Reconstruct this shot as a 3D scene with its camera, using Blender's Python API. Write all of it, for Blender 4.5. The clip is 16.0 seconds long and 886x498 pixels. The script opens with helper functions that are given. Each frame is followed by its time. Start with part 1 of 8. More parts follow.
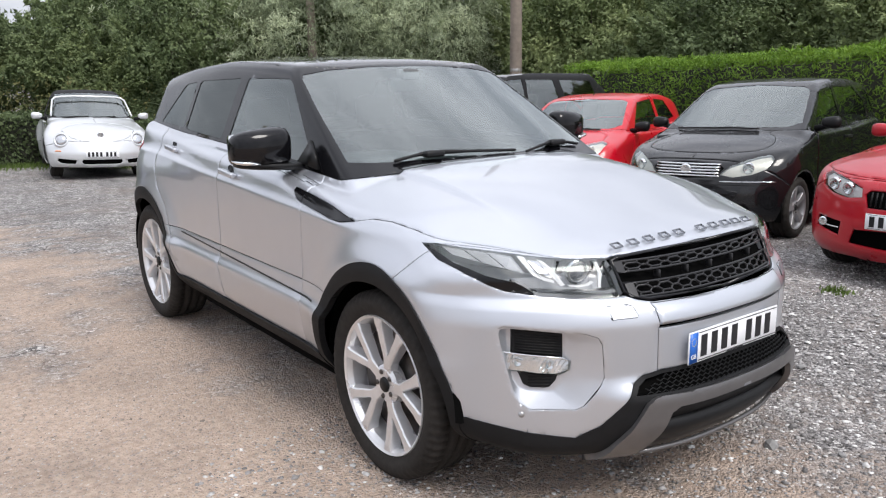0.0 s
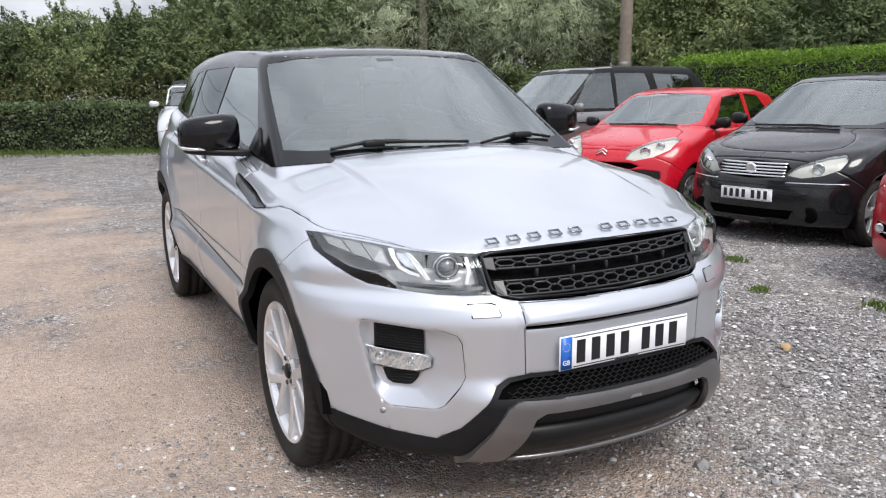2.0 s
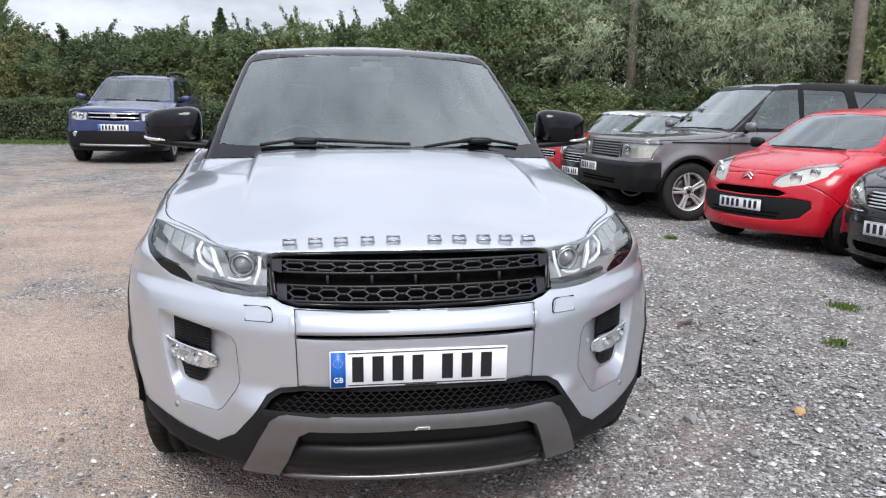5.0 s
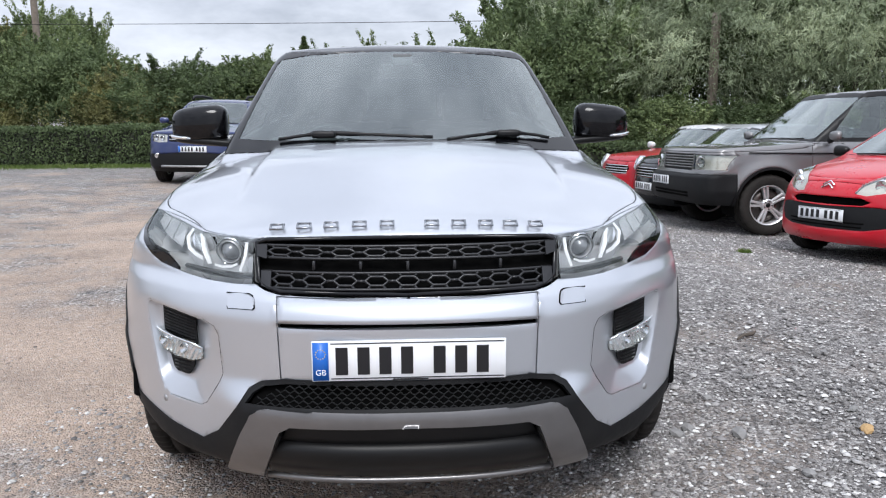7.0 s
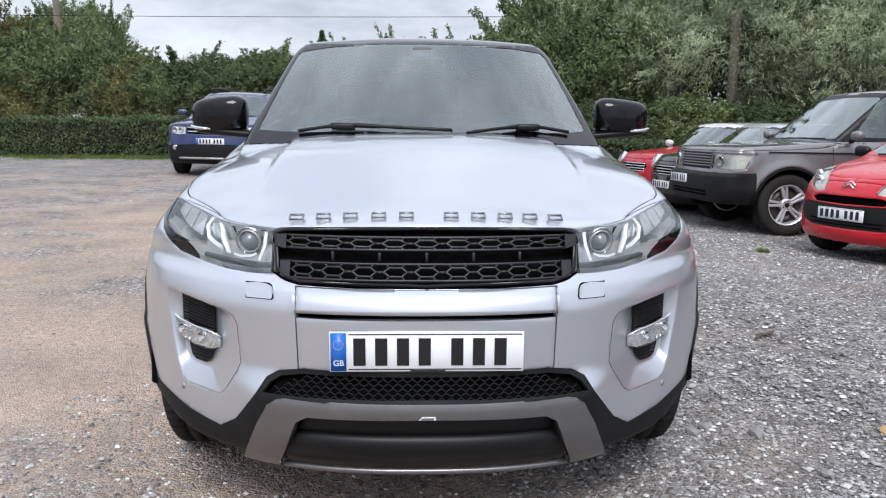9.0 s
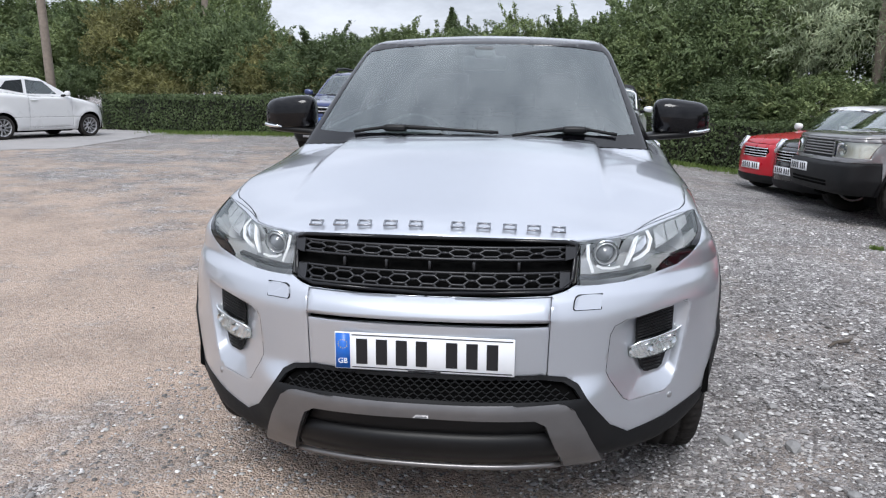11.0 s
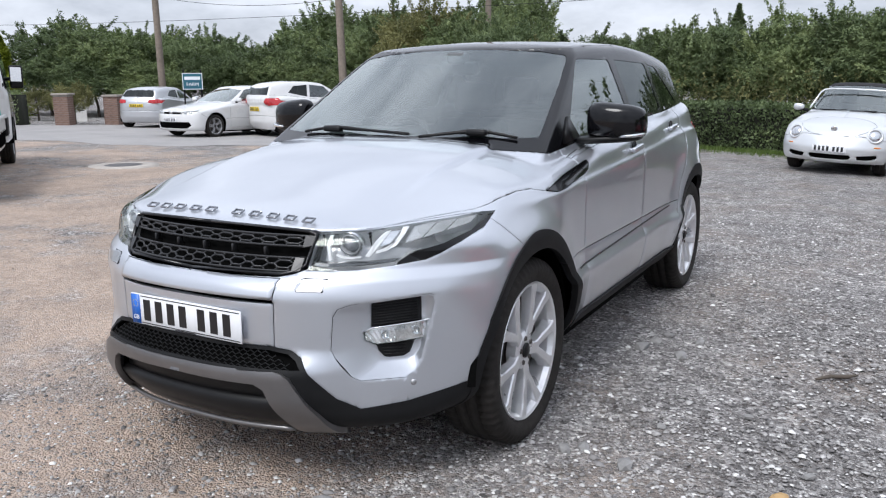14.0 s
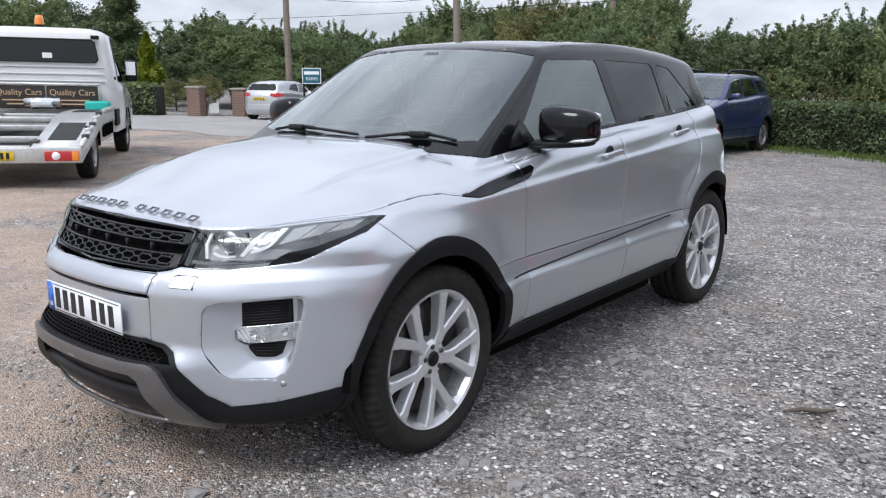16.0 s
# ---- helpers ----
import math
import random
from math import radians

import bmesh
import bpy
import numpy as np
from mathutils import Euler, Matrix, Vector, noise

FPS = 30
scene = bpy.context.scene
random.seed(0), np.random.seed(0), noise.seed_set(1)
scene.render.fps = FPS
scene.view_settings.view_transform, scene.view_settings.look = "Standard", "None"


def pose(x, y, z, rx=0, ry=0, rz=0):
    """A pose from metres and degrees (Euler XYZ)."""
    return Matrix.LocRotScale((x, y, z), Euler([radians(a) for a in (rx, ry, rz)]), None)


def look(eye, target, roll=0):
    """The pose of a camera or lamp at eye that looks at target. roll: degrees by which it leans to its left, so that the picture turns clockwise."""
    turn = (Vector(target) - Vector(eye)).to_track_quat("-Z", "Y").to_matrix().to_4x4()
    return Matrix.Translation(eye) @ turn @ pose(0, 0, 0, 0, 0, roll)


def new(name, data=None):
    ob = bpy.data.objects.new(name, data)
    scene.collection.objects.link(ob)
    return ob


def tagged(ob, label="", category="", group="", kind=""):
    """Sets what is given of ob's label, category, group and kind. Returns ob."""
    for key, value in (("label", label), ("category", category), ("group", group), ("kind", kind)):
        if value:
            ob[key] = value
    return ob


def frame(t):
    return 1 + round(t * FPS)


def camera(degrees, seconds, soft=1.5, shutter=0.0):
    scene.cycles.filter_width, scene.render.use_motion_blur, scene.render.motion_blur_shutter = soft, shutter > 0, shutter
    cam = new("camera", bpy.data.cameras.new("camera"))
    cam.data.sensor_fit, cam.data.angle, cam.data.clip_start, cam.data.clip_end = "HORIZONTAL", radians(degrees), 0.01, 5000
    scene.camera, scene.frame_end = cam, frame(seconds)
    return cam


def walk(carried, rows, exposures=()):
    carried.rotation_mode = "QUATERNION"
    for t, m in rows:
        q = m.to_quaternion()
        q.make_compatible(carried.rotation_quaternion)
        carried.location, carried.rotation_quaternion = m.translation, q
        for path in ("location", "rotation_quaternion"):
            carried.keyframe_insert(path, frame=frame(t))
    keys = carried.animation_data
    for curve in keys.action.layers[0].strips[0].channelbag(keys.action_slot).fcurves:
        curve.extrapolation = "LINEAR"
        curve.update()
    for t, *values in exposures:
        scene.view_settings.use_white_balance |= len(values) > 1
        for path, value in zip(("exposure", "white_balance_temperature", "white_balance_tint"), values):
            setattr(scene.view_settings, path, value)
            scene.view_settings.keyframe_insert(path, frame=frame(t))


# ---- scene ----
cam = camera(58.1, 16.0, soft=1.2)
PATH = [
    (0, (-2.395, -2.388, 1.522), (-1.224, -0.826, 1.086), -0.8),
    (0.5, (-2.191, -2.552, 1.506), (-1.087, -0.942, 1.071), -0.8),
    (1, (-2.005, -2.679, 1.509), (-0.97, -1.023, 1.073), -0.7),
    (1.5, (-1.802, -2.733, 1.49), (-0.842, -1.036, 1.05), -0.6),
    (2, (-1.636, -2.801, 1.49), (-0.754, -1.063, 1.044), -0.6),
    (2.5, (-1.416, -2.98, 1.488), (-0.623, -1.2, 1.036), -0.6),
    (3, (-1.249, -3.042, 1.485), (-0.55, -1.224, 1.029), -0.4),
    (3.5, (-1.036, -3.033, 1.467), (-0.437, -1.179, 1.013), -0.1),
    (4, (-0.797, -3.069, 1.455), (-0.303, -1.184, 1.007), 0.2),
    (4.2, (-0.683, -3.11, 1.462), (-0.228, -1.214, 1.017), 0.4),
    (6.3, (-0.009, -2.948, 1.318), (0.137, -0.986, 0.956), 0.2),
    (6.5, (-0.008, -2.945, 1.304), (0.121, -0.982, 0.944), 0.0),
    (7, (-0.018, -2.932, 1.282), (0.087, -0.966, 0.93), -0.3),
    (7.5, (-0.018, -2.927, 1.273), (0.071, -0.96, 0.922), -0.3),
    (8, (-0.027, -2.927, 1.273), (0.055, -0.959, 0.921), -0.1),
    (8.5, (-0.03, -2.928, 1.272), (0.047, -0.961, 0.918), 0.1),
    (9, (-0.031, -2.928, 1.271), (0.038, -0.962, 0.909), 0.4),
    (9.5, (-0.029, -2.934, 1.274), (0.012, -0.97, 0.9), 0.8),
    (9.7, (-0.03, -2.939, 1.283), (-0.009, -0.976, 0.902), 0.9),
    (11.8, (0.818, -3.045, 1.428), (0.337, -1.153, 0.993), -0.6),
    (12, (0.956, -3.021, 1.405), (0.42, -1.142, 0.976), -0.8),
    (12.5, (1.301, -3.037, 1.425), (0.633, -1.199, 1.006), -1.0),
    (13, (1.524, -2.873, 1.381), (0.745, -1.078, 0.967), -0.9),
    (13.5, (1.748, -2.783, 1.4), (0.873, -1.034, 0.983), -0.7),
    (14, (2.056, -2.717, 1.407), (1.092, -1.015, 0.987), -0.4),
    (14.5, (2.241, -2.585, 1.396), (1.196, -0.933, 0.974), 0.1),
    (15, (2.368, -2.429, 1.41), (1.247, -0.829, 0.981), 0.3),
    (15.5, (2.518, -2.316, 1.406), (1.333, -0.763, 0.977), 0.3),
    (16, (2.72, -2.192, 1.426), (1.488, -0.676, 0.997), 0.1),
]
EXPOSURES = [(0, .80, 6620, 11), (3, .80, 6560, 11), (7, .76, 6290, 10), (12, .70, 6290, 10), (16, .66, 6290, 10)]
walk(cam, [(t, look(eye, target, roll)) for t, eye, target, roll in PATH], EXPOSURES)

# ---------------------------------------------------------------- sky and sun: a bright overcast day
world = bpy.data.worlds.new("overcast_sky")
scene.world = world
world.use_nodes = True
wn, wl = world.node_tree.nodes, world.node_tree.links
wn.clear()
w_out = wn.new("ShaderNodeOutputWorld")
w_bg = wn.new("ShaderNodeBackground")
w_sky = wn.new("ShaderNodeTexSky")
w_sky.sky_type, w_sky.sun_disc = "NISHITA", False
SUN_UP, SUN_TURN = radians(52), radians(181)
w_sky.sun_elevation, w_sky.sun_rotation = SUN_UP, SUN_TURN
w_co = wn.new("ShaderNodeTexCoord")
w_map = wn.new("ShaderNodeMapping")
w_map.inputs["Scale"].default_value = (1.0, 1.0, 2.6)
w_noise = wn.new("ShaderNodeTexNoise")
w_noise.inputs["Scale"].default_value, w_noise.inputs["Detail"].default_value, w_noise.inputs["Roughness"].default_value = 3.3, 6, 0.6
w_ramp = wn.new("ShaderNodeValToRGB")
w_ramp.color_ramp.elements[0].position, w_ramp.color_ramp.elements[0].color = 0.36, (5.5, 5.85, 6.7, 1)
w_ramp.color_ramp.elements[1].position, w_ramp.color_ramp.elements[1].color = 0.62, (9.9, 10.3, 11.3, 1)
w_mix = wn.new("ShaderNodeMix")
w_mix.data_type = "RGBA"
w_mix.inputs["Factor"].default_value = 0.9
wl.new(w_co.outputs["Generated"], w_map.inputs["Vector"])
wl.new(w_map.outputs["Vector"], w_noise.inputs["Vector"])
wl.new(w_noise.outputs["Fac"], w_ramp.inputs["Fac"])
wl.new(w_sky.outputs["Color"], w_mix.inputs["A"])
wl.new(w_ramp.outputs["Color"], w_mix.inputs["B"])
# an overcast sky is brightest overhead
w_sep = wn.new("ShaderNodeSeparateXYZ")
w_grad = wn.new("ShaderNodeMapRange")
w_grad.inputs["From Min"].default_value, w_grad.inputs["From Max"].default_value = 0.0, 0.9
w_grad.inputs["To Min"].default_value, w_grad.inputs["To Max"].default_value = 0.56, 1.02
w_mul = wn.new("ShaderNodeVectorMath")
w_mul.operation = "SCALE"
wl.new(w_co.outputs["Generated"], w_sep.inputs[0])
wl.new(w_sep.outputs["Z"], w_grad.inputs["Value"])
wl.new(w_mix.outputs["Result"], w_mul.inputs[0])
wl.new(w_grad.outputs["Result"], w_mul.inputs["Scale"])
wl.new(w_mul.outputs["Vector"], w_bg.inputs["Color"])
w_bg.inputs["Strength"].default_value = 0.1
wl.new(w_bg.outputs["Background"], w_out.inputs["Surface"])
sun_data = bpy.data.lights.new("sun", "SUN")
sun_data.energy, sun_data.angle, sun_data.color = 1.5, radians(25), (1.0, 0.98, 0.95)
sun = new("sun", sun_data)
sun.matrix_world = Matrix.Translation((0, 0, 30)) @ Vector((-math.sin(SUN_TURN) * math.cos(SUN_UP), -math.cos(SUN_TURN) * math.cos(SUN_UP), -math.sin(SUN_UP))).to_track_quat("-Z", "Y").to_matrix().to_4x4()

# ---------------------------------------------------------------- materials
class Nodes:
    """Short hand for building one node material."""

    def __init__(self, name):
        self.m = bpy.data.materials.new(name)
        self.m.use_nodes = True
        self.n, self.l = self.m.node_tree.nodes, self.m.node_tree.links
        self.b = self.n["Principled BSDF"]
        self.out = self.n["Material Output"]

    def add(self, kind, **sets):
        nd = self.n.new(kind)
        for key, value in sets.items():
            nd.inputs[key.replace("_", " ")].default_value = value
        return nd

    def coords(self, which="Object"):
        return self.n.new("ShaderNodeTexCoord").outputs[which]

    def noise(self, scale, detail=4.0, rough=0.55, vec=None):
        nd = self.add("ShaderNodeTexNoise", Scale=scale, Detail=detail, Roughness=rough)
        self.l.new(vec if vec is not None else self.coords(), nd.inputs["Vector"])
        return nd.outputs["Fac"]

    def ramp(self, fac, *stops):
        nd = self.n.new("ShaderNodeValToRGB")
        el = nd.color_ramp.elements
        while len(el) < len(stops):
            el.new(0.5)
        for e, (p, c) in zip(el, stops):
            e.position, e.color = p, (*c, 1) if len(c) == 3 else c
        self.l.new(fac, nd.inputs["Fac"])
        return nd.outputs["Color"]

    def mix(self, fac, a, b, blend="MIX"):
        nd = self.n.new("ShaderNodeMix")
        nd.data_type, nd.blend_type = "RGBA", blend
        for socket, value in ((nd.inputs["Factor"], fac), (nd.inputs["A"], a), (nd.inputs["B"], b)):
            if isinstance(value, (int, float)):
                socket.default_value = value
            elif isinstance(value, tuple):
                socket.default_value = (*value, 1)
            else:
                self.l.new(value, socket)
        return nd.outputs["Result"]

    def math(self, op, a, b=0.0):
        nd = self.n.new("ShaderNodeMath")
        nd.operation = op
        for socket, value in ((nd.inputs[0], a), (nd.inputs[1], b)):
            if isinstance(value, (int, float)):
                socket.default_value = value
            else:
                self.l.new(value, socket)
        return nd.outputs[0]

    def bump(self, height, strength=0.3, distance=0.01):
        nd = self.add("ShaderNodeBump", Strength=strength, Distance=distance)
        self.l.new(height, nd.inputs["Height"])
        self.l.new(nd.outputs["Normal"], self.b.inputs["Normal"])

    def set(self, **sets):
        for key, value in sets.items():
            socket = self.b.inputs[key.replace("_", " ")]
            if isinstance(value, tuple):
                socket.default_value = (*value, 1) if len(value) == 3 else value
            elif isinstance(value, (int, float)):
                socket.default_value = value
            else:
                self.l.new(value, socket)
        return self


def plain(name, color, rough=0.5, metal=0.0, vary=0.12, scale=18.0, bump=0.0, coat=0.0, spec=0.5):
    """A surface with slight variation of tone and gloss at two scales."""
    k = Nodes(name)
    n1, n2 = k.noise(scale, 5), k.noise(scale * 0.11, 3)
    both = k.math("ADD", k.math("MULTIPLY", n1, 0.5), k.math("MULTIPLY", n2, 0.5))
    dark = tuple(c * (1 - vary) for c in color)
    lite = tuple(min(1.0, c * (1 + vary)) for c in color)
    k.set(Base_Color=k.ramp(both, (0.3, dark), (0.7, lite)), Metallic=metal, Coat_Weight=coat, Coat_Roughness=0.04, Specular_IOR_Level=spec)
    r = k.ramp(n2, (0.3, (max(0, rough - 0.05),) * 3), (0.7, (min(1, rough + 0.05),) * 3))
    k.set(Roughness=r)
    if bump:
        k.bump(k.noise(scale * 6, 3), bump, 0.004)
    return k.m


def paint(name, color, metal=0.0, rough=0.35, flake=0.0, dust=0.06, spec=0.5, coat=1.0):
    """Lacquered car paint: base coat, fine flake, a clear coat and a little road dust."""
    k = Nodes(name)
    fine = k.noise(900.0, 2)
    film = k.noise(3.0, 6, 0.65)
    base = k.mix(k.math("MULTIPLY", fine, flake), color, tuple(min(1.0, c * 1.5 + 0.02) for c in color))
    k.set(Base_Color=k.mix(k.ramp(film, (0.45, (0, 0, 0)), (0.8, (dust,) * 3)), base, (0.36, 0.33, 0.29)), Metallic=metal,
          Roughness=k.ramp(film, (0.35, (rough - 0.04,) * 3), (0.75, (rough + 0.07,) * 3)), Coat_Weight=coat, Specular_IOR_Level=spec,
          Coat_Roughness=k.ramp(film, (0.4, (0.02,) * 3), (0.8, (0.09,) * 3)))
    return k.m


def glass(name, tint, gloss=1.0, rough=0.0, low=0.04, faces=1.8):
    """A thin pane: what lies behind shows through the tint, and the sky is mirrored more at a slant."""
    k = Nodes(name)
    k.n.remove(k.b)
    clear = k.n.new("ShaderNodeBsdfTransparent")
    clear.inputs["Color"].default_value = (*tint, 1)
    shine = k.n.new("ShaderNodeBsdfGlossy")
    shine.inputs["Roughness"].default_value = rough
    shine.inputs["Color"].default_value = (gloss * .94, gloss, gloss * .985, 1)
    fres = k.n.new("ShaderNodeFresnel")
    fres.inputs["IOR"].default_value = 1.52
    fac = k.math("ADD", k.math("MULTIPLY", fres.outputs["Fac"], faces), low)
    mixer = k.n.new("ShaderNodeMixShader")
    k.l.new(fac, mixer.inputs["Fac"])
    k.l.new(clear.outputs[0], mixer.inputs[1])
    k.l.new(shine.outputs[0], mixer.inputs[2])
    k.l.new(mixer.outputs[0], k.out.inputs["Surface"])
    return k.m


SILVER = paint("silver_metallic_paint", (0.50, 0.52, 0.56), metal=0.72, rough=0.34, flake=0.35, dust=0.05)
GLOSS_BLACK = paint("gloss_black_paint", (0.003, 0.003, 0.004), rough=0.2, dust=0.004, spec=0.12, coat=0.5)
ROOF_BLACK = paint("black_roof_paint", (0.006, 0.006, 0.007), rough=0.25, dust=0.02, spec=0.4, coat=1.0)
TRIM = plain("black_moulded_plastic", (0.007, 0.0072, 0.008), 0.6, vary=0.3, bump=0.12, scale=30, spec=0.25)
SATIN = plain("satin_black_plastic", (0.006, 0.006, 0.0065), 0.42, vary=0.25, spec=0.3)
SKID = plain("gunmetal_painted_plastic", (0.17, 0.164, 0.164), 0.32, metal=0.7, vary=0.1, coat=0.2)
RUBBER = plain("tyre_rubber", (0.024, 0.0215, 0.0195), 0.8, vary=0.5, bump=0.2, scale=40, spec=0.25)
# darker than the black plastics: shade of gaps, wells and openings put into the colour
DARK = plain("cavity_shade_black", (0.003, 0.003, 0.003), 0.95, vary=0.3, spec=0.05)
CHROME = plain("chrome", (0.78, 0.79, 0.8), 0.09, metal=1.0, vary=0.05)
ALLOY = plain("bright_machined_alloy", (0.76, 0.76, 0.77), 0.30, metal=0.62, vary=0.08, scale=30)
ALLOY_DULL = plain("dull_painted_alloy", (0.38, 0.38, 0.39), 0.42, metal=0.75, vary=0.15)
STEEL = plain("brake_steel", (0.10, 0.09, 0.085), 0.45, metal=0.9, vary=0.3)
PLATE_WHITE = plain("white_reflective_plate", (0.82, 0.83, 0.85), 0.35, vary=0.03)
PLATE_YELLOW = plain("yellow_reflective_plate", (0.75, 0.55, 0.03), 0.35, vary=0.05)
PLATE_INK = plain("black_plate_print", (0.01, 0.01, 0.012), 0.4, vary=0.1)
PLATE_BLUE = plain("blue_plate_band", (0.02, 0.14, 0.55), 0.35, vary=0.06)
LENS_RED = plain("red_lamp_lens", (0.45, 0.01, 0.015), 0.12, vary=0.2, coat=1.0)
LENS_AMBER = plain("amber_lamp_lens", (0.8, 0.24, 0.01), 0.15, vary=0.1, coat=1.0)
REFLECTOR = plain("lamp_reflector", (0.62, 0.63, 0.65), 0.18, metal=0.85, vary=0.25, scale=60)
BEZEL = plain("grey_lamp_bezel", (0.11, 0.115, 0.12), 0.25, metal=0.6, vary=0.2)
GLASS = glass("windscreen_glass", (0.80, 0.90, 0.88), low=0.075)
GLASS_TINT = glass("privacy_glass", (0.07, 0.075, 0.08), low=0.0, faces=1.1)
GLASS_SIDE = glass("side_window_glass", (0.62, 0.72, 0.69), low=0.03)
LENS = glass("clear_lamp_lens", (0.97, 0.975, 0.98), low=0.0, faces=1.0)
CLOTH = plain("dark_seat_upholstery", (0.035, 0.035, 0.037), 0.8, vary=0.3, bump=0.3)
DASH = plain("dashboard_vinyl", (0.04, 0.042, 0.045), 0.65, vary=0.2, bump=0.2)

# ---------------------------------------------------------------- shapes
def part(name, bm, material, parent=None, label="", smooth=True):
    """Links a bmesh as one mesh object under a thing or a part."""
    me = bpy.data.meshes.new(name)
    bm.to_mesh(me)
    bm.free()
    me.materials.append(material)
    if smooth:
        me.polygons.foreach_set("use_smooth", [True] * len(me.polygons))
    ob = new(name, me)
    ob.parent = parent
    if label:
        ob["label"] = label
    return ob


def thing(name, m, label, category, group="", kind=""):
    """An empty at a thing's base, which its parts hang from."""
    ob = new(name)
    ob.empty_display_size = 0.1
    ob.matrix_world = m
    return tagged(ob, label, category, group, kind)


def add_box(bm, lo, hi, bevel=0.0, segments=2, m=None):
    r = bmesh.ops.create_cube(bm, size=1.0)
    size = [hi[i] - lo[i] for i in range(3)]
    mid = [(hi[i] + lo[i]) / 2 for i in range(3)]
    for v in r["verts"]:
        v.co = Vector([v.co[i] * size[i] + mid[i] for i in range(3)])
    verts = r["verts"]
    if bevel:
        edges = list({e for v in verts for e in v.link_edges})
        out = bmesh.ops.bevel(bm, geom=edges, offset=bevel, segments=segments, affect="EDGES", profile=0.6)
        verts = list({v for f in out["faces"] for v in f.verts} | {v for v in verts if v.is_valid})
    if m is not None:
        bmesh.ops.transform(bm, matrix=m, verts=[v for v in verts if v.is_valid])
    return verts


def add_lathe(bm, profile, n=48, axis="x", closed=False, m=None):
    """Turns (radius, offset) pairs round an axis through the origin."""
    rings = []
    for k in range(n):
        a = 2 * math.pi * k / n
        c, s = math.cos(a), math.sin(a)
        ring = []
        for r, o in profile:
            co = {"x": (o, r * c, r * s), "y": (r * c, o, r * s), "z": (r * c, r * s, o)}[axis]
            co = Vector(co)
            ring.append(bm.verts.new(m @ co if m is not None else co))
        rings.append(ring)
    for k in range(n):
        a, b = rings[k], rings[(k + 1) % n]
        for j in range(len(profile) - (0 if closed else 1)):
            i = (j + 1) % len(profile)
            bm.faces.new((a[j], a[i], b[i], b[j]))


def add_tube(bm, points, radius, n=8, caps=True):
    """A round bar along points; radius is one number or one a point."""
    points = [Vector(p) for p in points]
    rings = []
    side = None
    for i, p in enumerate(points):
        d = (points[min(i + 1, len(points) - 1)] - points[max(i - 1, 0)]).normalized()
        if side is None:
            side = d.orthogonal().normalized()
        side = (side - d * side.dot(d)).normalized()
        up = d.cross(side)
        r = radius[i] if isinstance(radius, (list, tuple)) else radius
        rings.append([bm.verts.new(p + side * (r * math.cos(2 * math.pi * k / n)) + up * (r * math.sin(2 * math.pi * k / n))) for k in range(n)])
    for a, b in zip(rings, rings[1:]):
        for k in range(n):
            bm.faces.new((a[k], a[(k + 1) % n], b[(k + 1) % n], b[k]))
    if caps:
        bm.faces.new(rings[0][::-1])
        bm.faces.new(rings[-1])


def add_prism(bm, outline, to3d, depth):
    """A plate with a flat outline: to3d(u, v, d) places it, d from 0 to depth."""
    front = [bm.verts.new(to3d(u, v, 0.0)) for u, v in outline]
    back = [bm.verts.new(to3d(u, v, depth)) for u, v in outline]
    bm.faces.new(front)
    bm.faces.new(back[::-1])
    n = len(outline)
    for i in range(n):
        bm.faces.new((front[i], back[i], back[(i + 1) % n], front[(i + 1) % n]))


def tidy(bm):
    bmesh.ops.recalc_face_normals(bm, faces=bm.faces[:])
    return bm


def curve(xs, ys):
    """A smooth line through the pairs, flat past its ends (monotone cubic)."""
    xs, ys = np.array(xs, float), np.array(ys, float)
    h, d = np.diff(xs), np.diff(ys) / np.diff(xs)
    m = np.zeros(len(xs))
    for i in range(1, len(xs) - 1):
        if d[i - 1] * d[i] > 0:
            w1, w2 = 2 * h[i] + h[i - 1], h[i] + 2 * h[i - 1]
            m[i] = (w1 + w2) / (w1 / d[i - 1] + w2 / d[i])
    m[0], m[-1] = d[0], d[-1]

    def at(x):
        x = np.clip(x, xs[0], xs[-1])
        i = np.clip(np.searchsorted(xs, x) - 1, 0, len(h) - 1)
        t = (x - xs[i]) / h[i]
        return ((1 + 2 * t) * (1 - t) ** 2 * ys[i] + t * (1 - t) ** 2 * h[i] * m[i]
                + t * t * (3 - 2 * t) * ys[i + 1] + t * t * (t - 1) * h[i] * m[i + 1])
    return at


def smax(a, b, k):
    return np.maximum(a, b) + np.maximum(k - np.abs(a - b), 0) ** 2 / (4 * k)


def smin(a, b, k):
    return -smax(-a, -b, k)


def step(a, b, x):
    t = np.clip((x - a) / (b - a), 0, 1)
    return t * t * (3 - 2 * t)


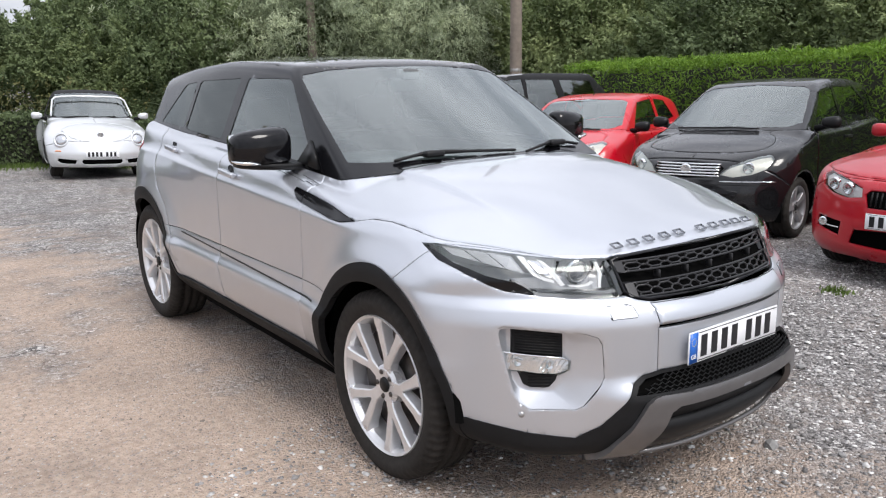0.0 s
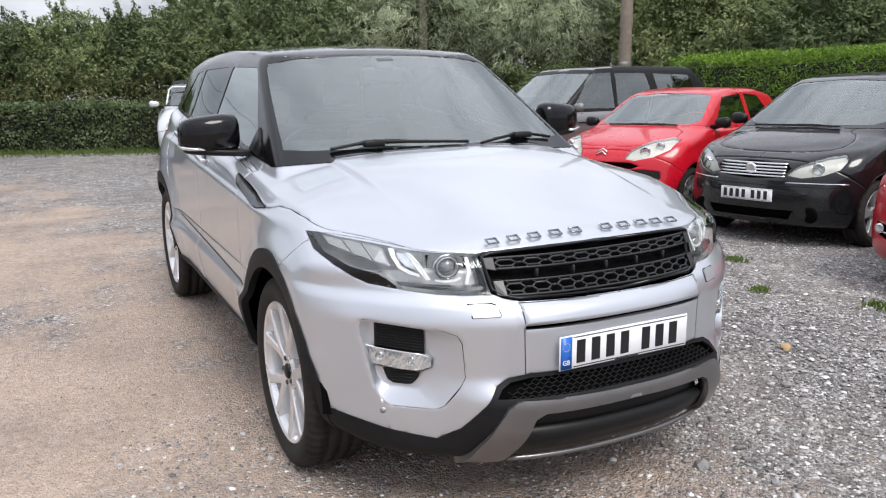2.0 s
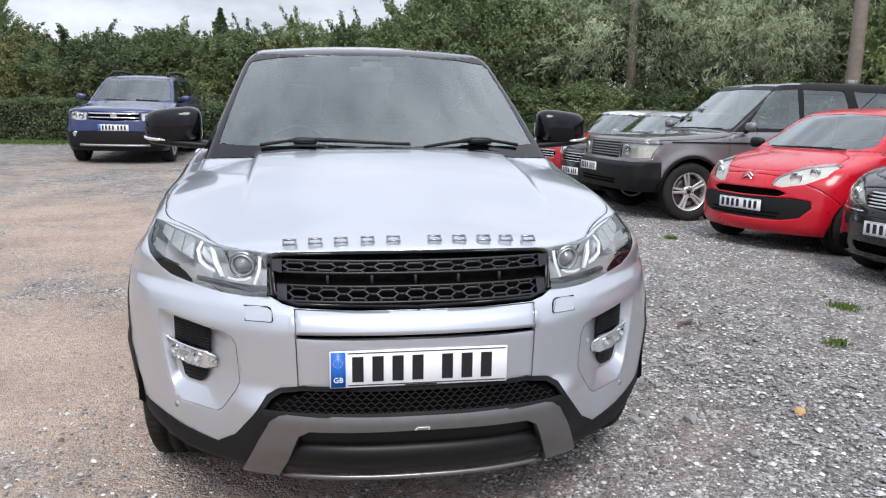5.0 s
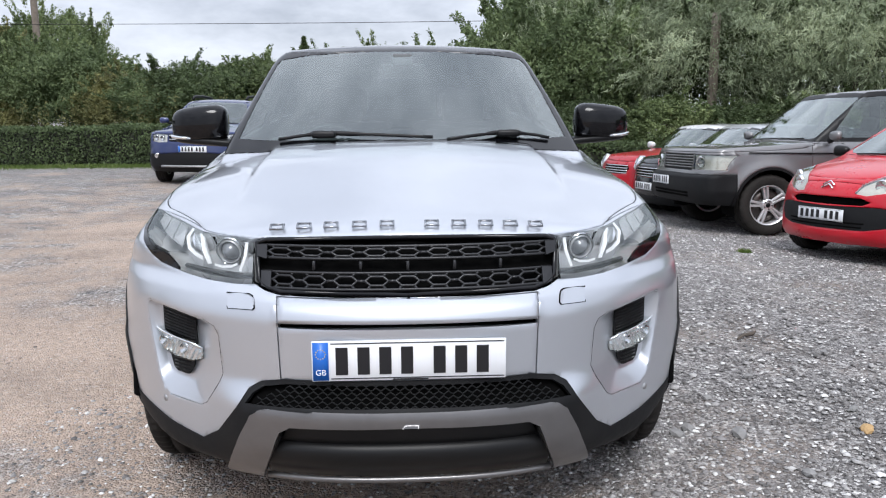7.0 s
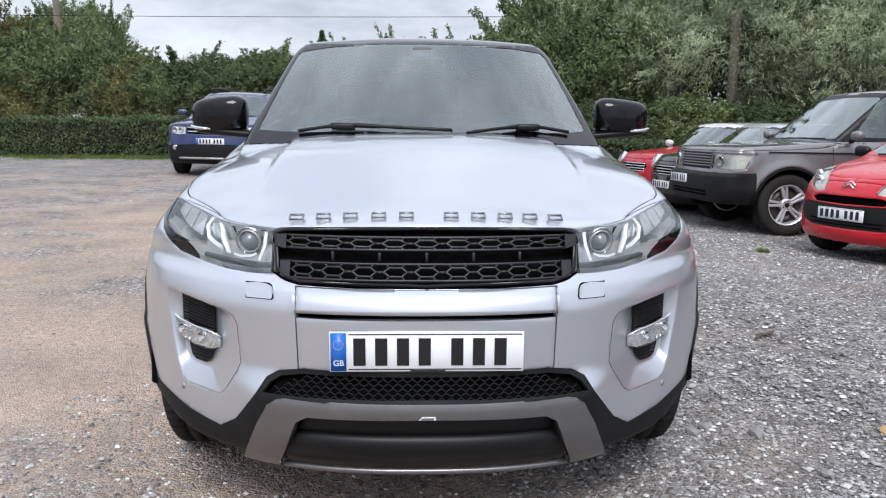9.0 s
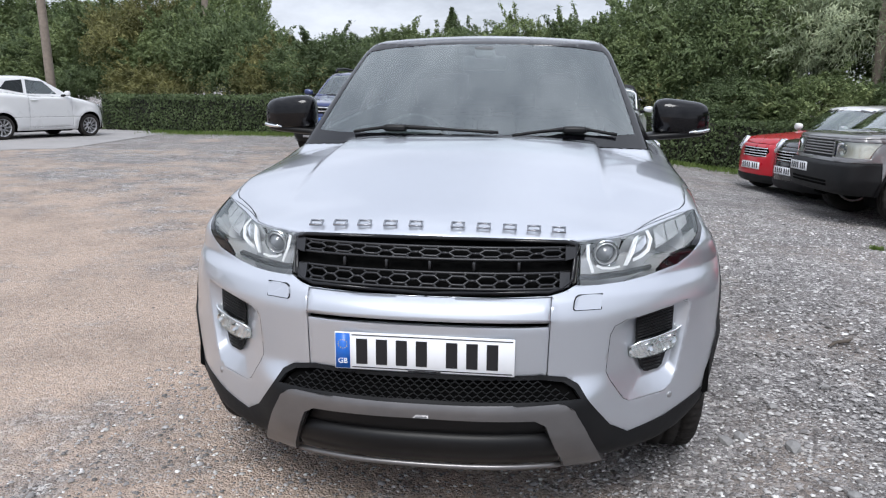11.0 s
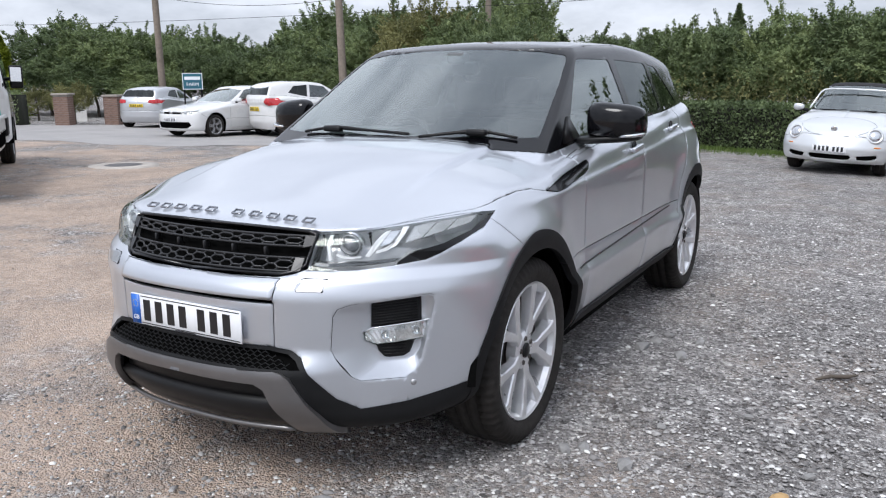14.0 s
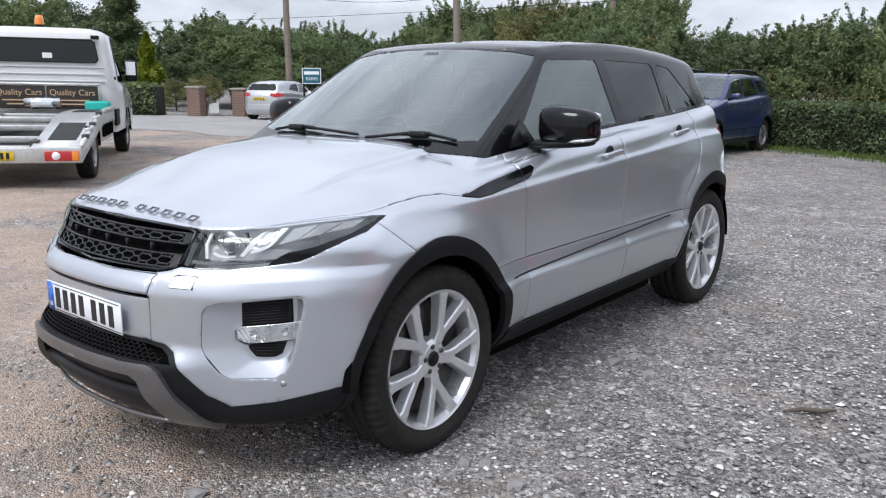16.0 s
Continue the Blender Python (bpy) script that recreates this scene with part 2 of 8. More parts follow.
# ---------------------------------------------------------------- car bodies
def shell(f, cage, spine, width, du, nv, nw):
    """Half of a body's skin (x from 0 up), where f turns from outside (above 0) to inside. cage: a loop of (y, z) round the side view;
    spine: (y front, y back, z) of the line inside that the skin is cast towards; du: spacing along the loop."""
    loop = []
    for (y0, z0, s0), (y1, z1, s1) in zip(cage, cage[1:] + cage[:1]):
        n = max(1, round(math.hypot(y1 - y0, z1 - z0) / (du * s0)))
        loop += [(y0 + (y1 - y0) * k / n, z0 + (z1 - z0) * k / n) for k in range(n)]
    loop = np.array(loop)
    nu = len(loop)
    sp = np.stack([np.clip(loop[:, 0], spine[0], spine[1]), np.full(nu, spine[2])], 1)
    P, Q = [], []
    for v in np.linspace(0, 1, nv + 1):
        x = width * v
        P.append(np.stack([np.full(nu, x), loop[:, 0], loop[:, 1]], 1))
        Q.append(np.stack([np.full(nu, 0.72 * x), sp[:, 0], sp[:, 1]], 1))
    for w in np.linspace(0, 1, nw + 1)[1:]:
        p = loop + (sp - loop) * w
        P.append(np.stack([np.full(nu, width), p[:, 0], p[:, 1]], 1))
        Q.append(np.stack([np.full(nu, 0.72 * width * (1 - w ** 4)), sp[:, 0], sp[:, 1]], 1))
    rows = len(P)
    P, Q = np.concatenate(P), np.concatenate(Q)
    lo, hi = np.zeros(len(P)), np.ones(len(P))
    found = np.zeros(len(P), bool)
    for t in np.linspace(0, 1, 61)[1:]:
        p = P + (Q - P) * t
        inside = (f(p[:, 0], p[:, 1], p[:, 2]) < 0) & ~found
        hi[inside] = t
        found |= inside
        lo[~found] = t
    for _ in range(22):
        mid = (lo + hi) / 2
        p = P + (Q - P) * mid[:, None]
        inside = f(p[:, 0], p[:, 1], p[:, 2]) < 0
        hi[inside], lo[~inside] = mid[inside], mid[~inside]
    p = P + (Q - P) * hi[:, None]
    p[:nu, 0] = 0
    bm = bmesh.new()
    verts = [bm.verts.new(c) for c in p]
    for r in range(rows - 1):
        for u in range(nu):
            a, b, c, d = verts[r * nu + u], verts[r * nu + (u + 1) % nu], verts[(r + 1) * nu + (u + 1) % nu], verts[(r + 1) * nu + u]
            bm.faces.new((a, b, c, d))
    bmesh.ops.remove_doubles(bm, verts=bm.verts[:], dist=2e-4)
    bmesh.ops.dissolve_degenerate(bm, edges=bm.edges[:], dist=1e-5)
    bm.normal_update()
    side = sum(fc.normal.x * fc.calc_area() for fc in bm.faces if fc.calc_center_median().x > 0.5 * width)
    if side < 0:
        bmesh.ops.reverse_faces(bm, faces=bm.faces[:])
    bm.faces.layers.int.new("region")
    return bm


def inside_poly(poly, u, v):
    hit = False
    for (a, b), (c, d) in zip(poly, poly[1:] + poly[:1]):
        if (b > v) != (d > v) and u < a + (v - b) * (c - a) / (d - b):
            hit = not hit
    return hit


def carve(bm, poly, view, region, where=None, only=None):
    """Cuts an outline, seen along x ('side': y, z), y ('front': x, z) or z ('top': x, y), into the skin and marks the faces in it."""
    i, j, k = {"side": (1, 2, 0), "front": (0, 2, 1), "top": (0, 1, 2)}[view]
    layer = bm.faces.layers.int["region"]
    us, vs = [p[0] for p in poly], [p[1] for p in poly]
    u0, u1, v0, v1 = min(us), max(us), min(vs), max(vs)
    cand = []
    for fc in bm.faces:
        if only is not None and fc[layer] not in only:
            continue
        c = fc.verts[0].co
        if u0 - 0.12 < c[i] < u1 + 0.12 and v0 - 0.12 < c[j] < v1 + 0.12:
            n = fc.normal
            if where(c, n) if where else abs(n[k]) > 0.2:
                cand.append(fc)
    for (a, b), (c, d) in zip(poly, poly[1:] + poly[:1]):
        if math.hypot(c - a, d - b) < 1e-6:
            continue
        x0, x1, y0, y1 = min(a, c) - 1e-4, max(a, c) + 1e-4, min(b, d) - 1e-4, max(b, d) + 1e-4
        near = []
        for fc in cand:
            pu, pv = [q.co[i] for q in fc.verts], [q.co[j] for q in fc.verts]
            if max(pu) >= x0 and min(pu) <= x1 and max(pv) >= y0 and min(pv) <= y1:
                near.append(fc)
        if not near:
            continue
        no = Vector((0, 0, 0))
        no[i], no[j] = d - b, a - c
        co = Vector((0, 0, 0))
        co[i], co[j] = a, b
        geom = list({e for fc in near for e in fc.edges} | {q for fc in near for q in fc.verts}) + near
        out = bmesh.ops.bisect_plane(bm, geom=geom, dist=1e-5, plane_co=co, plane_no=no)
        fresh = [g for g in out["geom"] if isinstance(g, bmesh.types.BMFace)]
        cand = list({fc for fc in cand if fc.is_valid} | set(fresh))
    for fc in cand:
        c = fc.calc_center_median()
        if inside_poly(poly, c[i], c[j]):
            fc[layer] = region


def mark(bm, region, test, only=None):
    """Marks whole faces: test takes arrays of their middles and normals."""
    layer = bm.faces.layers.int["region"]
    faces = [fc for fc in bm.faces if only is None or fc[layer] in only]
    mid = np.array([fc.calc_center_median() for fc in faces])
    nor = np.array([fc.normal for fc in faces])
    for fc, yes in zip(faces, test(mid[:, 0], mid[:, 1], mid[:, 2], nor)):
        if yes:
            fc[layer] = region


def arrays(bm):
    """The skin as arrays: places, normals, faces and their regions."""
    bm.normal_update()
    bm.verts.index_update()
    layer = bm.faces.layers.int["region"]
    co = [v.co.copy() for v in bm.verts]
    no = [v.normal.copy() for v in bm.verts]
    return co, no, [([v.index for v in fc.verts], fc[layer]) for fc in bm.faces]


def panel(data, regions, gap=0.0, sink=0.0, side=0, offset=0.0, lip=0.0):
    """A bmesh of the faces of some regions. side: 0 both halves, 1 or -1 one half alone. gap: its edges drawn in; offset: laid out along the normal; lip: edges turned in."""
    co, no, faces = data
    out = bmesh.new()
    for s in ((1, -1) if side == 0 else (side,)):
        made = {}
        for ids, r in faces:
            if r in regions:
                vs = []
                for q in ids:
                    if q not in made:
                        c = co[q] + no[q] * offset
                        made[q] = out.verts.new((c.x * s, c.y, c.z))
                    vs.append(made[q])
                if len(set(vs)) > 2:
                    out.faces.new(vs if s > 0 else vs[::-1])
    if side == 0:
        mid = [v for v in out.verts if abs(v.co.x) < 1e-4]
        bmesh.ops.remove_doubles(out, verts=mid, dist=2e-4)
    out.normal_update()
    if gap or lip:
        rim = [e for e in out.edges if e.is_boundary]
        move = {}
        for e in rim:
            fc = e.link_faces[0]
            d = e.verts[1].co - e.verts[0].co
            t = fc.normal.cross(d)
            if t.length < 1e-9:
                continue
            t.normalize()
            if t.dot(fc.calc_center_median() - e.verts[0].co) < 0:
                t = -t
            for v in e.verts:
                if side == 0 and abs(v.co.x) < 1e-4 and abs(t.x) > 0.9:
                    continue
                move.setdefault(v, []).append(t)
        base = {v: v.normal.copy() for v in move}
        for v, ts in move.items():
            t = sum(ts, Vector())
            if t.length > 1e-6:
                v.co += t.normalized() * gap - base[v] * sink
        if lip:
            back = {}
            for e in rim:
                e.smooth = False
                a, b = e.verts
                for v in (a, b):
                    if v not in back:
                        back[v] = out.verts.new(v.co - base.get(v, v.normal) * lip)
                out.faces.new((a, b, back[b], back[a]))
            bmesh.ops.recalc_face_normals(out, faces=out.faces[:])
            out.normal_update()
    return out


def islands(bm):
    """Splits a bmesh into its separate pieces, the largest first."""
    left, out = set(bm.faces), []
    while left:
        todo, seen = [left.pop()], []
        while todo:
            fc = todo.pop()
            seen.append(fc)
            for e in fc.edges:
                for o in e.link_faces:
                    if o in left:
                        left.discard(o)
                        todo.append(o)
        out.append(seen)
    made = []
    for faces in sorted(out, key=len, reverse=True):
        if len(faces) < 8:
            continue
        piece, verts = bmesh.new(), {}
        for fc in faces:
            for v in fc.verts:
                if v not in verts:
                    verts[v] = piece.verts.new(v.co)
            piece.faces.new([verts[v] for v in fc.verts])
        for fc in faces:
            for e in fc.edges:
                if not e.smooth:
                    piece.edges.get((verts[e.verts[0]], verts[e.verts[1]])).smooth = False
        made.append(piece)
    bm.free()
    return made


def circle(cy, cz, r, n=40, a0=0.0, a1=360.0):
    return [(cy + r * math.cos(radians(a0 + (a1 - a0) * k / n)), cz + r * math.sin(radians(a0 + (a1 - a0) * k / n))) for k in range(n)]


def side_only(c, n):
    return n.x > 0.25 and c.x > 0.3


def front_only(c, n):
    return n.y < -0.12 and c.y < 0.3


# ---------------------------------------------------------------- wheels, plates and small car parts
def add_bar(bm, pts, widths, x0, x1, chamfer=0.004):
    """A flat bar in the wheel's plane (points are y, z), from x1 at the back to x0 at the face."""
    n = len(pts)
    left, right = [], []
    for i, (y, z) in enumerate(pts):
        a, b = pts[max(i - 1, 0)], pts[min(i + 1, n - 1)]
        d = Vector((b[0] - a[0], b[1] - a[1])).normalized()
        o = Vector((-d.y, d.x))
        left.append((y, z, o, widths[i] / 2))
        right.append((y, z, -o, widths[i] / 2))
    rows = []
    xs = x0 if isinstance(x0, (list, tuple)) else [x0] * n
    for i in range(n):
        y, z, o, w = left[i]
        ring = []
        for s, k, x in ((1, 1.15, x1), (1, 1, xs[i] - chamfer), (1, max(0.2, 1 - chamfer / w), xs[i]), (-1, max(0.2, 1 - chamfer / w), xs[i]), (-1, 1, xs[i] - chamfer), (-1, 1.15, x1)):
            ring.append(bm.verts.new((x, y + s * o.x * w * k, z + s * o.y * w * k)))
        rows.append(ring)
    for a, b in zip(rows, rows[1:]):
        for j in range(5):
            bm.faces.new((a[j], a[j + 1], b[j + 1], b[j]))
    bm.faces.new(rows[0])
    bm.faces.new(rows[-1][::-1])


def tyre_mesh(R, rim, half, blocks=64):
    """A tyre round the x axis with sidewall bead, rounded shoulders and cut tread."""
    bm = bmesh.new()
    sh = 0.018
    prof = [(rim - 0.012, half * 0.62), (rim + 0.006, half * 0.86), (rim + (R - rim) * 0.35, half * 1.0), (rim + (R - rim) * 0.62, half * 1.02), (R - sh * 1.3, half * 0.97),
            (R - sh * 0.35, half * 0.86), (R, half * 0.68), (R, half * 0.46), (R - 0.009, half * 0.45), (R - 0.009, half * 0.36), (R, half * 0.35), (R, half * 0.06), (R - 0.009, half * 0.05)]
    prof = prof + [(r, -o) for r, o in prof[::-1]]
    add_lathe(bm, prof, blocks * 3)
    tidy(bm)
    for v in bm.verts:
        r = math.hypot(v.co.y, v.co.z)
        k = int(round(math.atan2(v.co.z, v.co.y) / (2 * math.pi) * blocks * 3)) % 3
        if k == 0 and abs(v.co.x) > half * 0.4 and r > R - sh * 1.5:
            v.co.y *= (r - 0.009) / r
            v.co.z *= (r - 0.009) / r
    return bm


def rim_mesh(rim, half, face, spokes, style):
    """A rim round the x axis, its face at x = face, with spokes of a style."""
    bm = bmesh.new()
    add_lathe(bm, [(rim - 0.03, -half * 0.8), (rim - 0.022, 0), (rim - 0.014, face - 0.03), (rim - 0.004, face - 0.008), (rim + 0.006, face - 0.002), (rim + 0.010, face - 0.010), (rim + 0.004, face - 0.02), (rim - 0.006, -half * 0.8)], 72, closed=True)
    hub = [(0.028, face - 0.024), (0.060, face - 0.021), (0.076, face - 0.032), (0.080, face - 0.07)]
    add_lathe(bm, hub, 40)
    r1 = rim - 0.006
    for k in range(spokes):
        a = 2 * math.pi * k / spokes + math.pi / 2

        def at(r, t):
            return (r * math.cos(a + t), r * math.sin(a + t))
        if style == "split":
            # an arm from the hub that parts into two bars
            add_bar(bm, [at(0.035, 0), at(0.07, 0), at(0.112, 0), at(0.130, 0)], [0.058, 0.048, 0.050, 0.044], [face - 0.026, face - 0.022, face - 0.018, face - 0.019], face - 0.055)
            for s in (1, -1):
                pts = [at(0.092, 0.10 * s), at(0.120, 0.125 * s), at(0.165, 0.21 * s), at(0.215, 0.262 * s), at(r1 - 0.02, 0.288 * s), at(r1 + 0.004, 0.292 * s)]
                add_bar(bm, pts, [0.028, 0.032, 0.037, 0.038, 0.043, 0.056], [face - 0.021, face - 0.018, face - 0.014, face - 0.010, face - 0.007, face - 0.007], face - 0.055, 0.005)
        elif style == "star":
            pts = [at(0.04, 0), at(0.09, 0), at(r1 - 0.03, 0), at(r1 + 0.004, 0)]
            add_bar(bm, pts, [0.055, 0.05, 0.075, 0.10], [face - 0.03, face - 0.02, face - 0.012, face - 0.01], face - 0.05)
        elif style == "twin":
            for s in (1, -1):
                pts = [at(0.05, 0.28 * s), at(0.10, 0.17 * s), at(r1 + 0.004, 0.12 * s)]
                add_bar(bm, pts, [0.028, 0.026, 0.026], [face - 0.03, face - 0.02, face - 0.012], face - 0.05)
        else:
            pts = [at(0.05, 0.0), at(0.10, 0.0), at(r1 + 0.004, 0.06)]
            add_bar(bm, pts, [0.03, 0.028, 0.034], [face - 0.03, face - 0.02, face - 0.012], face - 0.045)
    return tidy(bm)


def wheel(parent, at3, s, R, rim, half, spokes, style, rim_mat, meshes, turn=0.0, steer=0.0):
    """A wheel on its axle; s is 1 on the car's left, -1 on its right. Its meshes are made once for a car."""
    face = half * 0.93
    if not meshes:
        wh = part("wheel", tyre_hub(rim, half, face), DARK, None)
        ty = part("tyre", tyre_mesh(R, rim, half, 64 if style == "split" else 26), RUBBER, None)
        rm = part("rim", rim_mesh(rim, half, face, spokes, style), rim_mat, None, smooth=False)
        dk = bmesh.new()
        add_lathe(dk, [(0.05, face - 0.075), (rim * 0.82, face - 0.075), (rim * 0.82, face - 0.1), (0.05, face - 0.1)], 48, closed=True)
        dk = part("brake_disc", tidy(dk), STEEL, None)
        cp = bmesh.new()
        add_lathe(cp, [(0.0005, face - 0.012), (0.022, face - 0.013), (0.029, face - 0.018), (0.031, face - 0.03)], 28)
        cp = part("centre_cap", tidy(cp), SATIN, None)
        nt = bmesh.new()
        add_lathe(nt, [(0.0005, face - 0.016), (0.008, face - 0.016), (0.0105, face - 0.02), (0.0105, face - 0.035)], 8)
        nt = part("wheel_nut", tidy(nt), STEEL, None)
        meshes.extend(o.data for o in (wh, ty, rm, dk, cp, nt))
        for o in (wh, ty, rm, dk, cp, nt):
            bpy.data.objects.remove(o)
    m = Matrix.Translation(at3) @ pose(0, 0, 0, 0, 0, steer) @ (Matrix.Identity(4) if s > 0 else pose(0, 0, 0, 0, 0, 180)) @ pose(0, 0, 0, turn, 0, 0)
    top = new("wheel", meshes[0])
    top.parent = parent
    top.matrix_local = m
    for nm, me in zip(("tyre", "rim", "brake_disc", "centre_cap"), meshes[1:5]):
        o = new(nm, me)
        o.parent = top
    for k in range(5):
        o = new("wheel_nut", meshes[5])
        o.parent = top
        a = 2 * math.pi * (k + 0.5) / 5 + math.pi / 2
        o.location = (0, 0.05 * math.cos(a), 0.05 * math.sin(a))
    return top


def tyre_hub(rim, half, face):
    bm = bmesh.new()
    add_lathe(bm, [(0.0005, face - 0.11), (rim - 0.03, face - 0.11), (rim - 0.03, -half * 0.75), (0.0005, -half * 0.75)], 32)
    return tidy(bm)


def number_plate(parent, m, back, band=True, glyphs=7, width=0.52, height=0.111, letters=False):
    """A plate whose characters are plain bars; its face looks along -y."""
    bm = bmesh.new()
    add_box(bm, (-width / 2, 0, -height / 2), (width / 2, 0.006, height / 2), 0.002, 1, m)
    pl = part("number_plate", bm, back, parent)
    if band:
        bm = bmesh.new()
        add_box(bm, (-width / 2 + 0.003, -0.0015, -height / 2 + 0.003), (-width / 2 + 0.045, 0.001, height / 2 - 0.003), 0, 1, m)
        cb = part("country_band", bm, PLATE_BLUE, pl)
        if width > .5 and glyphs == 7 and letters:
            td = bpy.data.curves.new("band_letters", "FONT")
            td.body, td.size, td.extrude, td.align_x = "GB", .022, .0004, "CENTER"
            td.materials.append(PLATE_WHITE)
            tx = new("band_letters", td)
            tx.parent = cb
            tx.matrix_local = m @ pose(-width / 2 + .024, -.002, -height / 2 + .018, 90, 0, 0)
            bm = bmesh.new()
            for j in range(12):
                a = math.pi * j / 6
                add_lathe(bm, [(.0003, -.0022), (.0016, -.002), (.0016, .0)], 5, "y", m=m @ pose(-width / 2 + .024 + .013 * math.cos(a), 0, .020 + .013 * math.sin(a)))
            part("star_ring", tidy(bm), PLATE_YELLOW, cb)
            bm = bmesh.new()
            add_box(bm, (-.045, -.0015, -height / 2 + .0012), (.05, .001, -height / 2 + .0045), 0, 1, m)
            part("maker_bar", bm, PLATE_INK, pl, smooth=False)
    x0 = -width / 2 + (0.055 if band else 0.02)
    span = width / 2 - 0.03 - x0
    pitch = span / (glyphs + 0.5)
    for k in range(glyphs):
        bm = bmesh.new()
        x = x0 + pitch * (k + 0.15 + (0.5 if k >= 4 else 0))
        add_box(bm, (x, -0.002, -height * 0.34), (x + pitch * 0.56, 0.001, height * 0.34), 0.0, 1, m)
        part("character_bar", bm, PLATE_INK, pl, smooth=False)
    bm = bmesh.new()
    t = 0.0025
    for lo, hi in (((x0 - 0.004, height / 2 - 0.008), (width / 2 - 0.006, height / 2 - 0.008 + t)), ((x0 - 0.004, -height / 2 + 0.006), (width / 2 - 0.006, -height / 2 + 0.006 + t))):
        add_box(bm, (lo[0], -0.0015, lo[1]), (hi[0], 0.001, hi[1]), 0, 1, m)
    part("plate_border", bm, PLATE_INK, pl, smooth=False)
    return pl

# ---------------------------------------------------------------- ground
def ground_z(x, y):
    """Height of the yard: level under the silver car, falling gently to the back and to one side."""
    px, py = max(-30.0, min(30.0, x)), max(-12.0, min(26.0, y))
    fall = -0.014 * px - 0.021 * py - 0.010 * max(0.0, -11.0 - px) - 0.019 * max(0.0, py - 0.5) * max(0.0, min(1.0, (px - 1.5) / 2.5)) + 0.010 * max(0.0, py - 5.0) * max(0.0, min(1.0, (px + 10.0) / 4.0))
    d2 = max(0.0, abs(x) - 1.1) ** 2 + max(0.0, -0.6 - y, y - 3.3) ** 2
    return fall * (1 - math.exp(-d2 / 6.0))


def hedge_y(x):
    """The clipped hedge's foot along the back of the yard."""
    return 14.6 - 0.32 * (x - 3.2)


def gravel_material():
    k = Nodes("gravel_and_packed_earth")
    co = k.coords()
    # loose chippings: one tone a stone, in two sizes
    tones = []
    for scale in (58.0, 120.0):
        v = k.n.new("ShaderNodeTexVoronoi")
        v.inputs["Scale"].default_value = scale
        k.l.new(co, v.inputs["Vector"])
        sep = k.n.new("ShaderNodeSeparateColor")
        k.l.new(v.outputs["Color"], sep.inputs["Color"])
        tones.append((v.outputs["Distance"], sep.outputs[0], sep.outputs[1]))
    g1 = k.ramp(tones[0][1], (0.0, (.085, .080, .079)), (0.45, (.285, .272, .27)), (0.75, (.50, .48, .475)), (0.93, (.78, .76, .745)), (1.0, (.95, .93, .91)))
    g2 = k.ramp(tones[1][1], (0.0, (.12, .113, .112)), (0.5, (.29, .276, .272)), (0.9, (.49, .47, .46)), (1.0, (.88, .86, .835)))
    gravel = k.mix(k.ramp(k.noise(7.0, 3, .6, co), (.42, (0, 0, 0)), (.58, (1, 1, 1))), g1, g2)
    # brown dirt that shows between the chippings, in patches and along old wheel tracks
    dirt = k.ramp(k.noise(1.15, 7, .68, co), (.47, (0, 0, 0)), (.66, (.8, .8, .8)))
    gravel = k.mix(k.math("MULTIPLY", dirt, k.ramp(tones[0][2], (.25, (1, 1, 1)), (.75, (.25, .25, .25)))), gravel, k.ramp(k.noise(30.0, 6, .7, co), (.3, (.24, .20, .17)), (.7, (.42, .355, .31))))
    # sparse larger pale stones
    v = k.n.new("ShaderNodeTexVoronoi")
    v.inputs["Scale"].default_value = 27.0
    k.l.new(co, v.inputs["Vector"])
    sep = k.n.new("ShaderNodeSeparateColor")
    k.l.new(v.outputs["Color"], sep.inputs["Color"])
    big = k.math("MULTIPLY", k.ramp(sep.outputs[0], (.83, (0, 0, 0)), (.87, (1, 1, 1))), k.ramp(v.outputs["Distance"], (.30, (1, 1, 1)), (.42, (0, 0, 0))))
    gravel = k.mix(k.math("MULTIPLY", big, .85), gravel, k.ramp(sep.outputs[1], (.0, (.26, .25, .245)), (.6, (.48, .465, .46)), (1.0, (.80, .78, .76))))
    # packed brown earth, with grit in it
    soil = k.ramp(k.noise(24.0, 8, .7, co), (.25, (.33, .255, .20)), (.5, (.51, .40, .325)), (.75, (.66, .54, .45)))
    grit = k.ramp(tones[1][2], (.80, (0, 0, 0)), (.88, (1, 1, 1)))
    soil = k.mix(k.math("MULTIPLY", grit, .55), soil, g2)
    # where the earth lies: the trodden side of the yard, broken up at two scales
    sep = k.n.new("ShaderNodeSeparateXYZ")
    k.l.new(co, sep.inputs[0])
    side = k.math("MULTIPLY", k.math("ADD", sep.outputs["X"], k.math("MULTIPLY", sep.outputs["Y"], 0.10)), -0.30)
    side = k.math("MINIMUM", k.math("MAXIMUM", k.math("ADD", side, .10), -.32), .30)
    wide = k.math("MULTIPLY", k.math("SUBTRACT", k.noise(.55, 5, .6, co), .5), 1.5)
    small = k.math("MULTIPLY", k.math("SUBTRACT", k.noise(3.5, 6, .65, co), .5), .9)
    far = k.math("MULTIPLY", k.math("MAXIMUM", k.math("SUBTRACT", sep.outputs["Y"], 4.0), 0.0), -.035)
    mask = k.math("ADD", k.math("ADD", k.math("ADD", side, wide), k.math("ADD", small, .12)), far)
    mask = k.ramp(mask, (.12, (0, 0, 0)), (.42, (1, 1, 1)))
    gravel = k.mix(1.0, gravel, k.ramp(k.noise(6.5, 5, .7, co), (.36, (.72, .715, .71)), (.64, (1.14, 1.14, 1.13))), "MULTIPLY")
